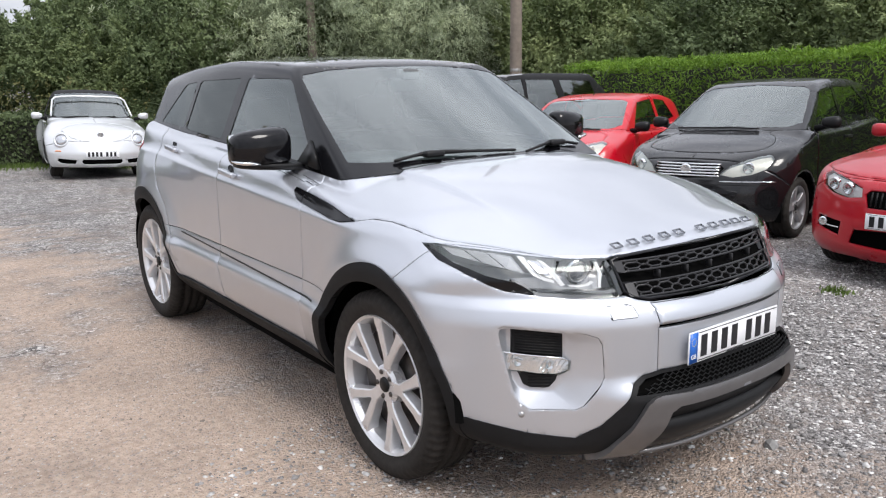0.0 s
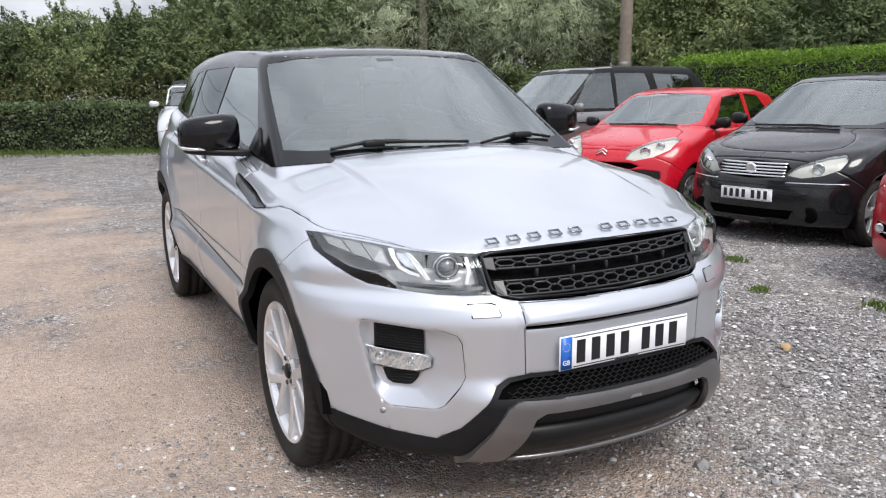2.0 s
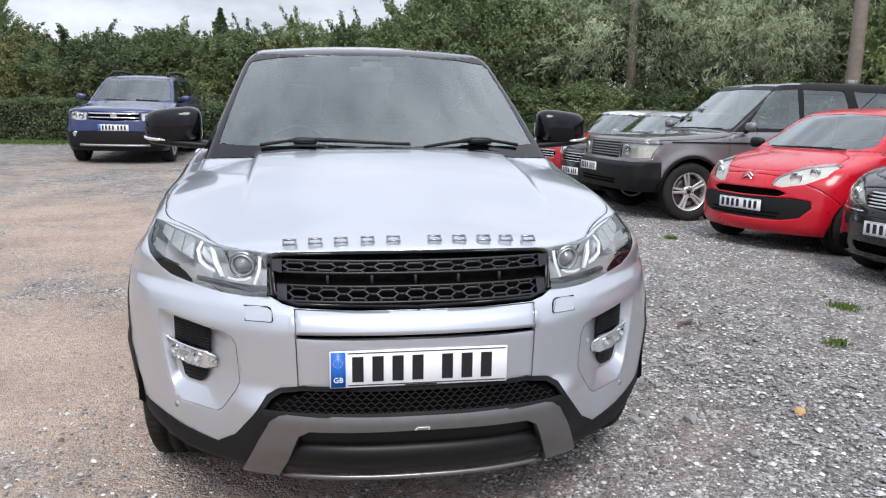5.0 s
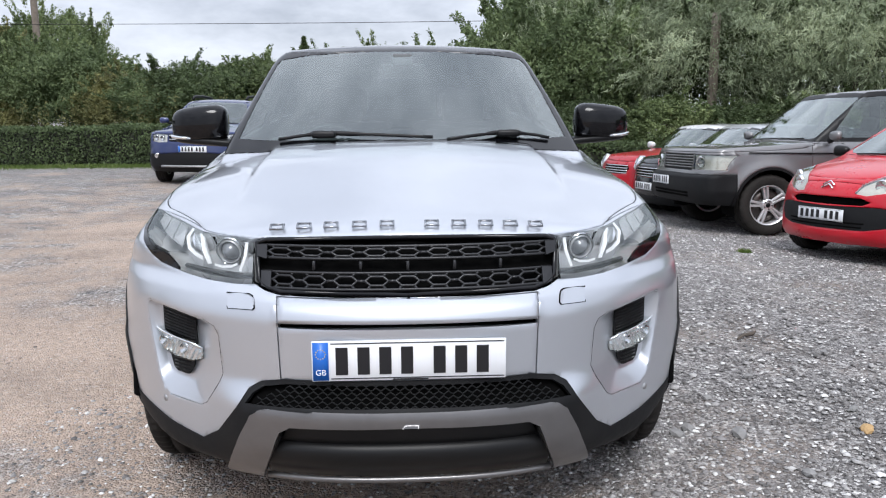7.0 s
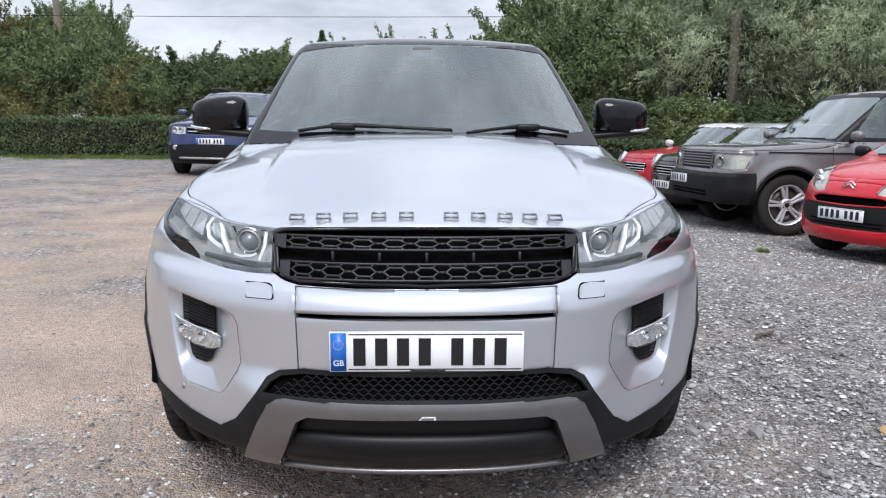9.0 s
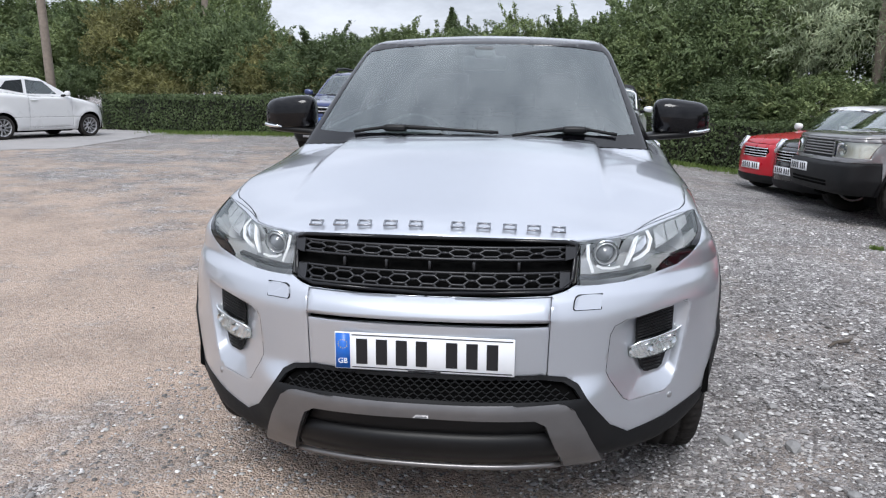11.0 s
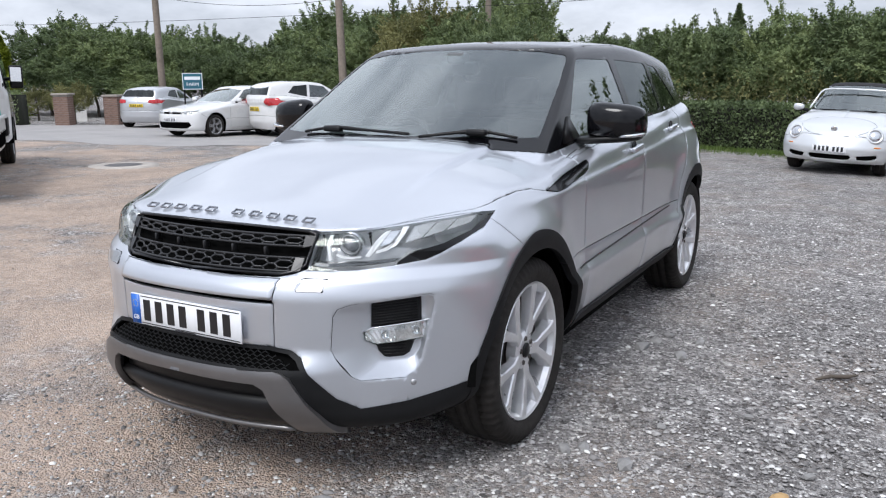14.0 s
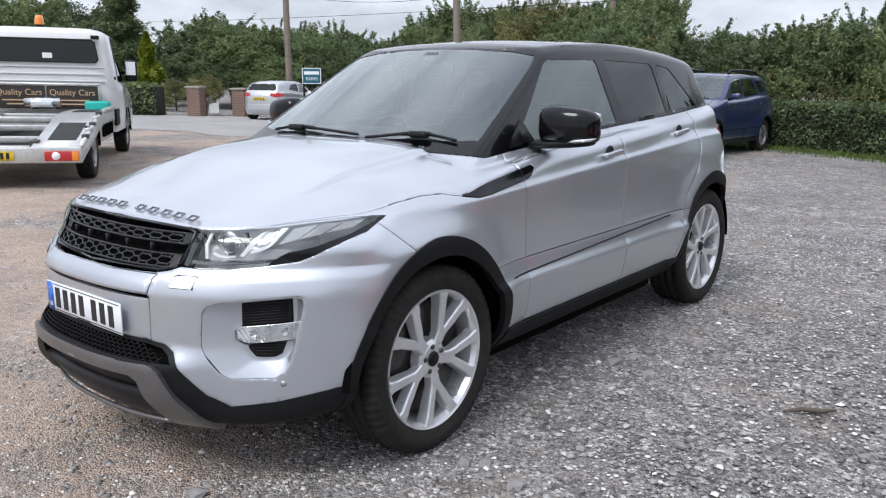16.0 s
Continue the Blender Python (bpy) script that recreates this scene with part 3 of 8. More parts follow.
    stain = k.ramp(k.noise(1.3, 6, .6, co), (.3, (.78, .78, .78)), (.6, (1.06, 1.05, 1.04)))
    k.set(Base_Color=k.mix(1.0, k.mix(mask, gravel, soil), stain, "MULTIPLY"), Roughness=.93, Specular_IOR_Level=.2)
    h1 = k.math("MULTIPLY", k.math("SUBTRACT", 1.0, k.math("MULTIPLY", tones[0][0], 60.0)), .9)
    h2 = k.math("MULTIPLY", k.math("SUBTRACT", 1.0, k.math("MULTIPLY", tones[1][0], 120.0)), .5)
    loose = k.math("MULTIPLY", k.math("ADD", h1, h2), k.math("SUBTRACT", 1.15, k.math("MULTIPLY", mask, .85)))
    loose = k.math("ADD", loose, k.math("MULTIPLY", big, 1.5))
    k.bump(k.math("ADD", loose, k.math("MULTIPLY", k.noise(40.0, 6, .7, co), 1.2)), .55, .0065)
    return k.m


def build_ground():
    bm = bmesh.new()
    xs = [-500, -150, -80, -50, -36] + [-30 + .5 * i for i in range(121)] + [36, 50, 80, 150, 500]
    ys = [-500, -150, -60, -30, -16] + [-10 + .5 * i for i in range(73)] + [32, 45, 60, 100, 200, 500]
    rough = lambda x, y: .014 * noise.noise((x * .7, y * .7, 0)) if x > -9 and (abs(x) > 1.3 or y < -1.2 or y > 3.8) else 0.0
    grid = [[bm.verts.new((x, y, ground_z(x, y) + rough(x, y))) for x in xs] for y in ys]
    for a, b in zip(grid, grid[1:]):
        for i in range(len(xs) - 1):
            bm.faces.new((a[i], a[i + 1], b[i + 1], b[i]))
    g = part("ground", bm, gravel_material())
    tagged(g, "grey gravel yard with patches of packed brown earth", "ground", kind="structure")
    # the lane past the yard's mouth
    k = Nodes("worn_grey_tarmac")
    n1, n2 = k.noise(90.0, 5, .7), k.noise(.8, 5, .6)
    k.set(Base_Color=k.mix(k.ramp(n2, (.35, (0, 0, 0)), (.65, (1, 1, 1))), k.ramp(n1, (.3, (.22, .21, .205)), (.7, (.31, .30, .295))), k.ramp(n1, (.3, (.27, .255, .245)), (.7, (.37, .355, .345)))), Roughness=.9)
    k.bump(n1, .3, .006)
    bm = bmesh.new()
    near = [(-9.5, 12.2), (-12.4, 9.7), (-16.5, 9.4), (-24, 5.0), (-40, -3.5)]
    rim = [(-10.5, 19.0), (-16.5, 19.8), (-22.5, 16.0), (-30, 12.2), (-46, 4.5)]
    rows = []
    for (a, b), (c, d) in zip(near, rim):
        wob = .25 * noise.noise((a, b, 3.0))
        rows.append([(a + (c - a) * t + wob, b + (d - b) * t) for t in np.linspace(0, 1, 9)])
    fine = []
    for r0, r1 in zip(rows, rows[1:]):
        for q in np.linspace(0, 1, 10)[:-1]:
            fine.append([(p[0] + (s[0] - p[0]) * q, p[1] + (s[1] - p[1]) * q) for p, s in zip(r0, r1)])
    fine.append(rows[-1])
    vs = [[bm.verts.new((x + (.45 * noise.noise((x * 1.7, y * 1.7, 0)) if j == 0 else 0), y + (.45 * noise.noise((y * 1.4, x * 1.4, 5)) if j == 0 else 0), ground_z(x, y) + (.004 if j == 0 else .010))) for j, (x, y) in enumerate(r)] for r in fine]
    for a, b in zip(vs, vs[1:]):
        for j in range(8):
            bm.faces.new((a[j], a[j + 1], b[j + 1], b[j]))
    tagged(part("road", tidy(bm), k.m), "worn pale grey tarmac lane", "road", kind="structure")


build_ground()

# ---------------------------------------------------------------- the silver car that the walk goes round
def main_car():
    Hc = curve([-.80, -.70, -.60, -.45, -.25, 0, .22, .36, .70, 1.67, 2.23, 2.73, 3.3, 3.5], [.88, .935, .965, .998, 1.036, 1.077, 1.106, 1.118, 1.122, 1.175, 1.20, 1.235, 1.275, 1.26])
    Bs = curve([-.6, -.2, .1, .6, 1.5, 2.2, 2.66, 3.0, 3.3, 3.5], [.885, .90, .903, .893, .893, .893, .903, .875, .79, .66])
    Gz = curve([.2, .3, .38, .50, .555, .605, .72, .945, .975, 1.05, 1.12, 1.3], [-.17, -.06, -.005, .02, .027, .008, .0, .002, -.011, -.030, -.06, -.2])
    Dz = curve([.15, .24, .30, .40, .46, .55, .70, .76, .80, .91, .95, 1.1], [.16, .06, .0, -.045, -.045, 0, 0, .02, .06, .13, .17, .3])
    Bx = curve([.3, .42, .64, 1.15, 1.67, 2.285, 2.73, 3.3, 3.5], [.73, .745, .765, .788, .808, .825, .81, .74, .70])
    Rc = curve([.8, 1.0, 1.15, 1.5, 1.9, 2.4, 2.9, 3.3, 3.5], [1.530, 1.560, 1.580, 1.606, 1.615, 1.592, 1.535, 1.46, 1.43])

    def front(x, z):
        k = np.interp(z, [.8, .95], [1, .75])
        y = -.875 + np.where(Dz(z) < 0, Dz(z) * (1 - step(.42, .62, np.abs(x))), Dz(z)) + .62 * k * np.abs(x) ** 2.53
        # the beam above the plate stands proud of the slot
        y = y - .012 * step(.700, .708, z) * (1 - step(.745, .775, z)) * (1 - step(.35, .365, x))
        return y

    def lower(x, y, z):
        r1, r2 = np.hypot(y, z - .364), np.hypot(y - 2.66, z - .364)
        S = Bs(y) + Gz(z - .05 * np.clip(y - .4, 0, 2.2) * step(.70, .93, z)) - .05 * step(1.6, 2.5, y) * step(.93, 1.12, z)
        S = S + .028 * (np.exp(-((r1 - .45) / .10) ** 2) + np.exp(-((r2 - .45) / .10) ** 2)) * step(.15, .55, z)
        S = S - .05 * (1 - step(-.2, .35, y)) * step(.80, .97, z)
        S = S - .07 * (1 - step(.22, .36, z)) * (1 - step(-.48, -.30, y) + step(2.98, 3.12, y))
        ridge = (1 - step(.520, .548, x)) * step(-.45, .15, y) * (1 - step(.40, .50, y))
        H = Hc(y) - (.075 + .03 * step(-.2, .3, y)) * (x / .85) ** 3.4 * (1 - .6 * step(.30, .95, y)) + .020 * ridge - .02 * (x / .5) ** 2 * (1 - step(-.5, 0, y))
        d = smax(front(x, z) - y, x - S, .09)
        d = smax(d, z - H, .05)
        rear = 3.25 - .35 * np.abs(x) ** 3 - .05 * step(.75, 1.25, z) - .10 * step(.5, .2, z)
        d = smax(d, y - rear, .10)
        return smax(d, .245 + .22 * step(3.0, 3.3, y) - z, .05)

    def cabin(x, y, z):
        S = Bx(y) - .40 * (z - 1.10) - .25 * np.maximum(z - 1.42, 0) ** 2
        d = smax(x - S, z - (Rc(y) - .085 * x ** 2), .06)
        wy = .33 + .13 * (x / .7) ** 2 + (z - 1.11) / .574
        d = smax(d, (wy - y) * .52, .02)
        ry = 3.07 - .16 * x ** 2 - .45 * np.maximum(z - 1.25, 0)
        d = smax(d, (y - ry) * .85, .05)
        return np.maximum(d, 1.0 - z)

    def f(x, y, z):
        return smin(lower(x, y, z), cabin(x, y, z), .012)

    def face(x, z):
        lo, hi = -1.3, .6
        for _ in range(24):
            mid = (lo + hi) / 2
            if lower(np.array(abs(x)), np.array(mid), np.array(z)) < 0:
                hi = mid
            else:
                lo = mid
        return hi

    cage = [(-.95, .2, 1), (-.95, .93, 1), (-.6, 1.06, 1), (.3, 1.22, 1), (1.0, 1.66, 1.2), (1.9, 1.72, 1.6), (3.3, 1.66, 1.6), (3.5, 1.3, 1.6), (3.5, .2, 3), (3.3, .1, 5), (-.8, .1, 3)]
    bm = shell(f, cage, (-.30, 2.95, .66), 1.02, .013, 78, 44)
    every = lambda c, n: True
    HOOD, BUMPER, FDOOR, RDOOR, QUARTER, GREEN, SCREEN, FGLASS, RGLASS, QGLASS, LAMP, GRILLE, HOLE, CLAD, SILL, VENT, BLACK, ROOF, TAIL, WING, SKIDR, LOWOPEN, SLOT, REARLAMP, MESH, UNDER, CENTRE, CLAD2, FOGHOLE, VENT2, LAMPWING = range(1, 32)
    # doors and wings
    carve(bm, [(.615, 1.3), (.61, .9), (.625, .372), (1.535, .372), (1.53, 1.3)], "side", FDOOR, side_only)
    carve(bm, [(1.53, 1.3), (1.535, .372), (2.17, .372), (2.23, .60), (2.33, .77), (2.45, .87), (2.53, 1.02), (2.55, 1.3)], "side", RDOOR, side_only)
    mark(bm, QUARTER, lambda x, y, z, n: y > 1.6, only=(0,))
    carve(bm, [(-1.1, .918), (-.72, .918), (-.67, .914), (-.53, .927), (-.25, .955), (-.12, .978), (0, .990), (.1, .988), (.195, .970), (.28, .984), (.36, .998), (.50, 1.018), (.613, 1.034), (.613, 1.5), (-1.1, 1.5)], "side", HOOD, every, only=(0, FDOOR))
    carve(bm, [(-.262, .947), (-.13, .815), (-.2, .05), (-1.1, .05), (-1.1, .918), (-.72, .918), (-.67, .914), (-.53, .927)], "side", BUMPER, every, only=(0,))
    # the black glasshouse
    belt = [(.30, 1.30), (.385, 1.105), (.50, 1.085), (.64, 1.098), (1.0, 1.128), (1.67, 1.168), (2.23, 1.194), (2.74, 1.222), (3.0, 1.236), (3.2, 1.30), (3.3, 1.44), (3.7, 1.44), (3.7, 1.9), (.3, 1.9)]
    carve(bm, belt, "side", GREEN, every)
    carve(bm, [(0, 1.149), (.30, 1.147), (.60, 1.146), (.699, 1.152), (.675, 1.25), (.640, 1.38), (.603, 1.49), (.585, 1.512), (.45, 1.533), (.2, 1.547), (0, 1.549)], "front", SCREEN, lambda c, n: n.y < -.3 and c.y > .1, only=(GREEN,))
    carve(bm, [(.735, 1.131), (1.125, 1.474), (1.17, 1.494), (1.592, 1.498), (1.607, 1.484), (1.635, 1.185), (1.62, 1.178)], "side", FGLASS, side_only, only=(GREEN,))
    carve(bm, [(1.725, 1.188), (1.698, 1.484), (1.710, 1.498), (2.20, 1.484), (2.222, 1.467), (2.235, 1.222), (2.21, 1.214)], "side", RGLASS, side_only, only=(GREEN,))
    carve(bm, [(2.285, 1.222), (2.275, 1.464), (2.29, 1.477), (2.44, 1.463), (2.47, 1.443), (2.71, 1.247), (2.70, 1.238)], "side", QGLASS, side_only, only=(GREEN,))
    carve(bm, [(-.01, 1.06), (.30, 1.09), (.575, 1.18), (.588, 1.6), (.56, 2.4), (.49, 3.2), (-.01, 3.3)], "top", ROOF, lambda c, n: n.z > .35 and c.z > 1.47, only=(GREEN,))
    # front end
    carve(bm, [(0, .5), (0, .552), (.34, .550), (.405, .540), (.44, .520), (.47, .475), (.541, .378), (.60, .335), (.72, .352), (.86, .392), (.99, .44), (.99, .05), (0, .05)], "front", BLACK, lambda c, n: c.y < -.28, only=(BUMPER, 0))
    carve(bm, [(-.03, .478), (.395, .477), (.425, .462), (.532, .248), (.425, .235), (.345, .4235), (.315, .4405), (-.03, .4447)], "front", SKIDR, front_only, only=(BLACK,))
    carve(bm, [(-.03, .4447), (.315, .4405), (.345, .4235), (.42, .245), (-.03, .235)], "front", LOWOPEN, front_only, only=(BLACK,))
    carve(bm, [(0, .545), (.335, .543), (.40, .532), (.432, .512), (.455, .482), (0, .486)], "front", MESH, front_only, only=(BLACK,))
    carve(bm, [(0, .926), (.40, .9175), (.4405, .912), (.4315, .803), (.392, .787), (.35, .779), (0, .776)], "front", GRILLE, lambda c, n: c.y < -.5 and c.x < .46)
    carve(bm, [(.437, .914), (.427, .800), (.486, .797), (.572, .799), (.641, .806), (.685, .813), (.745, .823), (.783, .842), (.824, .874), (.850, .906), (.840, .946), (.815, .948), (.755, .938), (.647, .926), (.543, .917)], "front", LAMP, lambda c, n: c.y < -.2)
    carve(bm, [(.668, .780), (.676, .820), (.702, .842), (.725, .854), (.785, .873), (.828, .902), (.842, .960), (.90, .960), (.90, .780)], "front", LAMPWING, lambda c, n: c.y < -.2, only=(LAMP,))
    carve(bm, FOG_RIM, "front", FOGHOLE, lambda c, n: c.y < -.3, only=(BUMPER,))
    carve(bm, [(-.01, .698), (-.01, .7105), (.354, .7105), (.354, .698)], "front", SLOT, front_only, only=(BUMPER,))
    carve(bm, [(-.01, .776), (.358, .776), (.352, .545), (-.01, .548)], "front", CENTRE, front_only, only=(BUMPER,))
    # wheel arches, sill, side vent, tail
    carve(bm, [(.3, .375), (2.4, .375), (2.4, .05), (.3, .05)], "side", SILL, lambda c, n: c.x > .3)
    for cy in (0.0, 2.66):
        rad = curve([-.5, .2, .6, 1.0, 1.3, 1.6, 2.1, 2.6, 3.0, 3.6], [.425, .425, .432, .455, .468, .480, .476, .470, .470, .470])
        ring = [(cy - float(rad(a)) * math.cos(a), .364 + float(rad(a)) * math.sin(a)) for a in np.linspace(-.42, math.pi + .42, 48)]
        hy, hr = cy + .014, .412
        hole = [(hy - hr, -.05), (hy - hr, .364)] + [(hy - hr * math.cos(a), .364 + hr * math.sin(a)) for a in np.linspace(.05, math.pi - .05, 36)] + [(hy + hr, .364), (hy + hr, -.05)]
        carve(bm, ring, "side", CLAD if cy == 0 else CLAD2, lambda c, n: c.x > .45 and n.x > .05)
        carve(bm, hole, "side", HOLE, lambda c, n: c.x > .3)
    carve(bm, [(.195, .970), (.28, .984), (.36, .998), (.50, 1.018), (.613, 1.034), (.613, .990), (.50, .976), (.36, .960), (.28, .957)], "side", VENT, side_only)
    carve(bm, [(.618, 1.034), (.70, 1.046), (.706, 1.032), (.67, 1.004), (.618, .991)], "side", VENT2, side_only)
    carve(bm, [(2.92, 1.09), (3.04, 1.12), (3.4, 1.12), (3.5, 1.05), (3.5, .95), (3.2, .95), (3.02, 1.01)], "side", REARLAMP, lambda c, n: c.x > .4)
    mark(bm, TAIL, lambda x, y, z, n: (n[:, 1] > .6) & (y > 2.95), only=(QUARTER,))
    carve(bm, [(-1.2, .254), (3.6, .254), (3.6, -.1), (-1.2, -.1)], "side", UNDER, every, only=(0, BUMPER, BLACK, SILL, QUARTER))
    data = arrays(bm)
    bm.free()

    car = thing("car", pose(0, 0, 0), "silver five-door compact SUV with black roof on gravel", "car")
    g, sk = .0022, .002
    part("bonnet", panel(data, (HOOD,), g, sk, lip=.012), SILVER, car)
    bumper = part("front_bumper", panel(data, (BUMPER,), .0012, .001, lip=.012), SILVER, car)
    part("centre_panel", panel(data, (CENTRE,), g, sk, lip=.012), SILVER, bumper)
    part("lower_valance", panel(data, (BLACK,), -.003, 0, offset=.002, lip=.01), TRIM, bumper, "black moulded lower valance")
    part("skid_plate", panel(data, (SKIDR,), .001, .0, offset=.022, lip=.03), SKID, bumper, "gunmetal grey skid plate frame")
    part("lower_intake", panel(data, (LOWOPEN,), 0, 0, offset=-.03), SATIN, bumper, "dark lower air intake")
    # near-black sheet behind the mesh: the intake's depth shaded by colour
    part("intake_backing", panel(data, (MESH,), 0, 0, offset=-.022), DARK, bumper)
    for s in (1, -1):
        for k, piece in enumerate(islands(panel(data, (0,), .0014, .001, s, lip=.012))):
            part("front_wing" if k == 0 else "body_panel", piece, SILVER, car)
        fd = part("front_door", panel(data, (FDOOR,), g, sk, s, lip=.012), SILVER, car)
        rd = part("rear_door", panel(data, (RDOOR,), g, sk, s, lip=.012), SILVER, car)
        for k, piece in enumerate(islands(panel(data, (QUARTER,), .0014, .001, s, lip=.012))):
            part("rear_wing" if k == 0 else "body_panel", piece, SILVER, car)
        part("wheel_arch_trim", panel(data, (CLAD,), -.003, .0, s, offset=.005, lip=.03), TRIM, car, "black plastic wheel arch trim")
        part("wheel_arch_trim", panel(data, (CLAD2,), -.003, .0, s, offset=.005, lip=.03), TRIM, car, "black plastic wheel arch trim")
        part("sill", panel(data, (SILL,), .001, .0, s, offset=.010, lip=.02), TRIM, car, "black plastic sill")
        part("side_vent", panel(data, (VENT,), .001, .0, s, offset=.003, lip=.01), GLOSS_BLACK, car, "gloss black side vent")
        part("door_vent", panel(data, (VENT2,), .001, .0, s, offset=.003, lip=.01), GLOSS_BLACK, fd, "gloss black vent end")
        part("window", panel(data, (FGLASS,), .0, .0, s, offset=-.003), GLASS_SIDE, fd, "clear side window")
        part("window", panel(data, (RGLASS,), .0, .0, s, offset=-.003), GLASS_TINT, rd, "dark privacy glass")
        part("quarter_window", panel(data, (QGLASS,), .0, .0, s, offset=-.003), GLASS_TINT, car, "dark privacy glass")
        part("tail_lamp", panel(data, (REARLAMP,), .001, .0, s, offset=.004, lip=.02), LENS_RED, car, "red tail lamp")
        main_lamp(car, data, LAMP, LAMPWING, s, face)
        main_mirror(car, s)
        main_fog(bumper, s, face)
        for y, z, x in ((1.38, 1.045, .868), (2.31, 1.10, .822)):
            bm = bmesh.new()
            add_box(bm, (-.012, -.085, -.013), (.012, .085, .013), .008, 3)
            bmesh.ops.transform(bm, matrix=pose(s * (x + .03), y, z, 4, 0, s * 1.5), verts=bm.verts[:])
            h = part("door_handle", bm, SILVER, fd if y < 2 else rd)
            bm = bmesh.new()
            add_lathe(bm, [(.0005, 0), (.026, .002), (.032, .006), (.034, .0)], 20, "x", m=pose(s * (x + .008), y - .005, z + .006))
            part("handle_cup", tidy(bm), SATIN, h)
            for dy in (-.07, .07):
                bm = bmesh.new()
                add_box(bm, (-.02, dy - .012, -.008), (.01, dy + .012, .008), .003, 1, pose(s * (x + .02), y, z, 4))
                part("handle_mount", bm, SILVER, h)
    part("roof", panel(data, (ROOF,), .002, .003, lip=.01), ROOF_BLACK, car, "black roof panel")
    part("pillar_frame", panel(data, (GREEN,), .001, .0, lip=.014), GLOSS_BLACK, car, "gloss black window surround")
    part("windscreen", panel(data, (SCREEN,), .0, .0, offset=-.002), GLASS, car, "windscreen mirroring a grey sky")
    part("tailgate", panel(data, (TAIL,), g, sk, lip=.012), SILVER, car)
    # added near-black shell under the panels, so that gaps and lining look shaded
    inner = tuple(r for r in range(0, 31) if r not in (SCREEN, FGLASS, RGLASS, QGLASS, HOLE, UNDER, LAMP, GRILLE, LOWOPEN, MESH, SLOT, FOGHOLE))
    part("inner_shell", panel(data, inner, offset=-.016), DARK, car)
    
    main_grille(car, data, (GRILLE,), front)
    main_letters(car, Hc)
    main_mesh(bumper, front)
    # plate and its holder
    m = pose(0, -.882, .615, 0, 0, 0)
    number_plate(bumper, m, PLATE_WHITE, letters=True)
    for s in (1, -1):
        bm = bmesh.new()
        add_lathe(bm, [(.0005, .0), (.010, .001), (.011, .006)], 20, "y", m=pose(s * .737, float(front(.737, .418)) - .004, .418, 0, 0, s * 38))
        part("parking_sensor", tidy(bm), ALLOY_DULL, bumper)
        bm = bmesh.new()
        y0 = float(front(.46, .757))
        add_prism(bm, [(s * a, b) for a, b in ((.503, .773), (.438, .775), (.428, .771), (.424, .762), (.422, .745), (.426, .740), (.499, .738))], lambda u, v, d: (u, float(front(abs(u), v)) - .005 + d, v), .014)
        wc = part("washer_cover", tidy(bm), SILVER, bumper, smooth=False)
        bm = bmesh.new()
        add_prism(bm, [(s * a, b) for a, b in ((.506, .776), (.436, .778), (.426, .774), (.421, .764), (.4185, .743), (.424, .737), (.502, .735))], lambda u, v, d: (u, float(front(abs(u), v)) - .0015 + d, v), .01)
        part("washer_gap", tidy(bm), DARK, wc, smooth=False)
    # running gear
    meshes = []
    for s in (1, -1):
        for k, y in enumerate((0.0, 2.66)):
            wheel(car, (s * .784, y + (.026, .010)[k], .362), s, .366, .264, .1175, 5, "split", ALLOY, meshes, turn=((-28, 20) if s > 0 else (-13, 31))[k], steer=0)
            # arch liner, its colour holding the shade of the wheel well
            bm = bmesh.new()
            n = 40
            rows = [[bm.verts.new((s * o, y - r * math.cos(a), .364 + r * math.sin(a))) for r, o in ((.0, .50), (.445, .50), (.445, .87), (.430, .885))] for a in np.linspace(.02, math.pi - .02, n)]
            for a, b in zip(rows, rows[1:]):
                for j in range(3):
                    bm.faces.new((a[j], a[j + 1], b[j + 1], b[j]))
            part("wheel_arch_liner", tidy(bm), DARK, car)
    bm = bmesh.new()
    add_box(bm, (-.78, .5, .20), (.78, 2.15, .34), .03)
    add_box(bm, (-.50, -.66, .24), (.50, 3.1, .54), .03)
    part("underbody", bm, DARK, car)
    # lower crease strip along the doors
    for s in (1, -1):
        bm = bmesh.new()
        rows = []
        for y in np.linspace(.50, 2.10, 40):
            z = .592 + .052 * (y - .5) / 1.6
            S = float(Bs(y) + Gz(np.array(z)) + .001 + .028 * (math.exp(-((math.hypot(y, z - .364) - .45) / .1) ** 2) + math.exp(-((math.hypot(y - 2.66, z - .364) - .45) / .1) ** 2)))
            rows.append([bm.verts.new((s * (S + dx), y, z + dz)) for dx, dz in ((-.004, -.004), (.0025, -.003), (.0025, .003), (-.004, .004))])
        for a, b in zip(rows, rows[1:]):
            for j in range(3):
                bm.faces.new((a[j], a[j + 1], b[j + 1], b[j]))
        part("door_strip", tidy(bm), SATIN, car, "thin black door strip")
    main_interior(car)
    main_wipers(car)
    return car


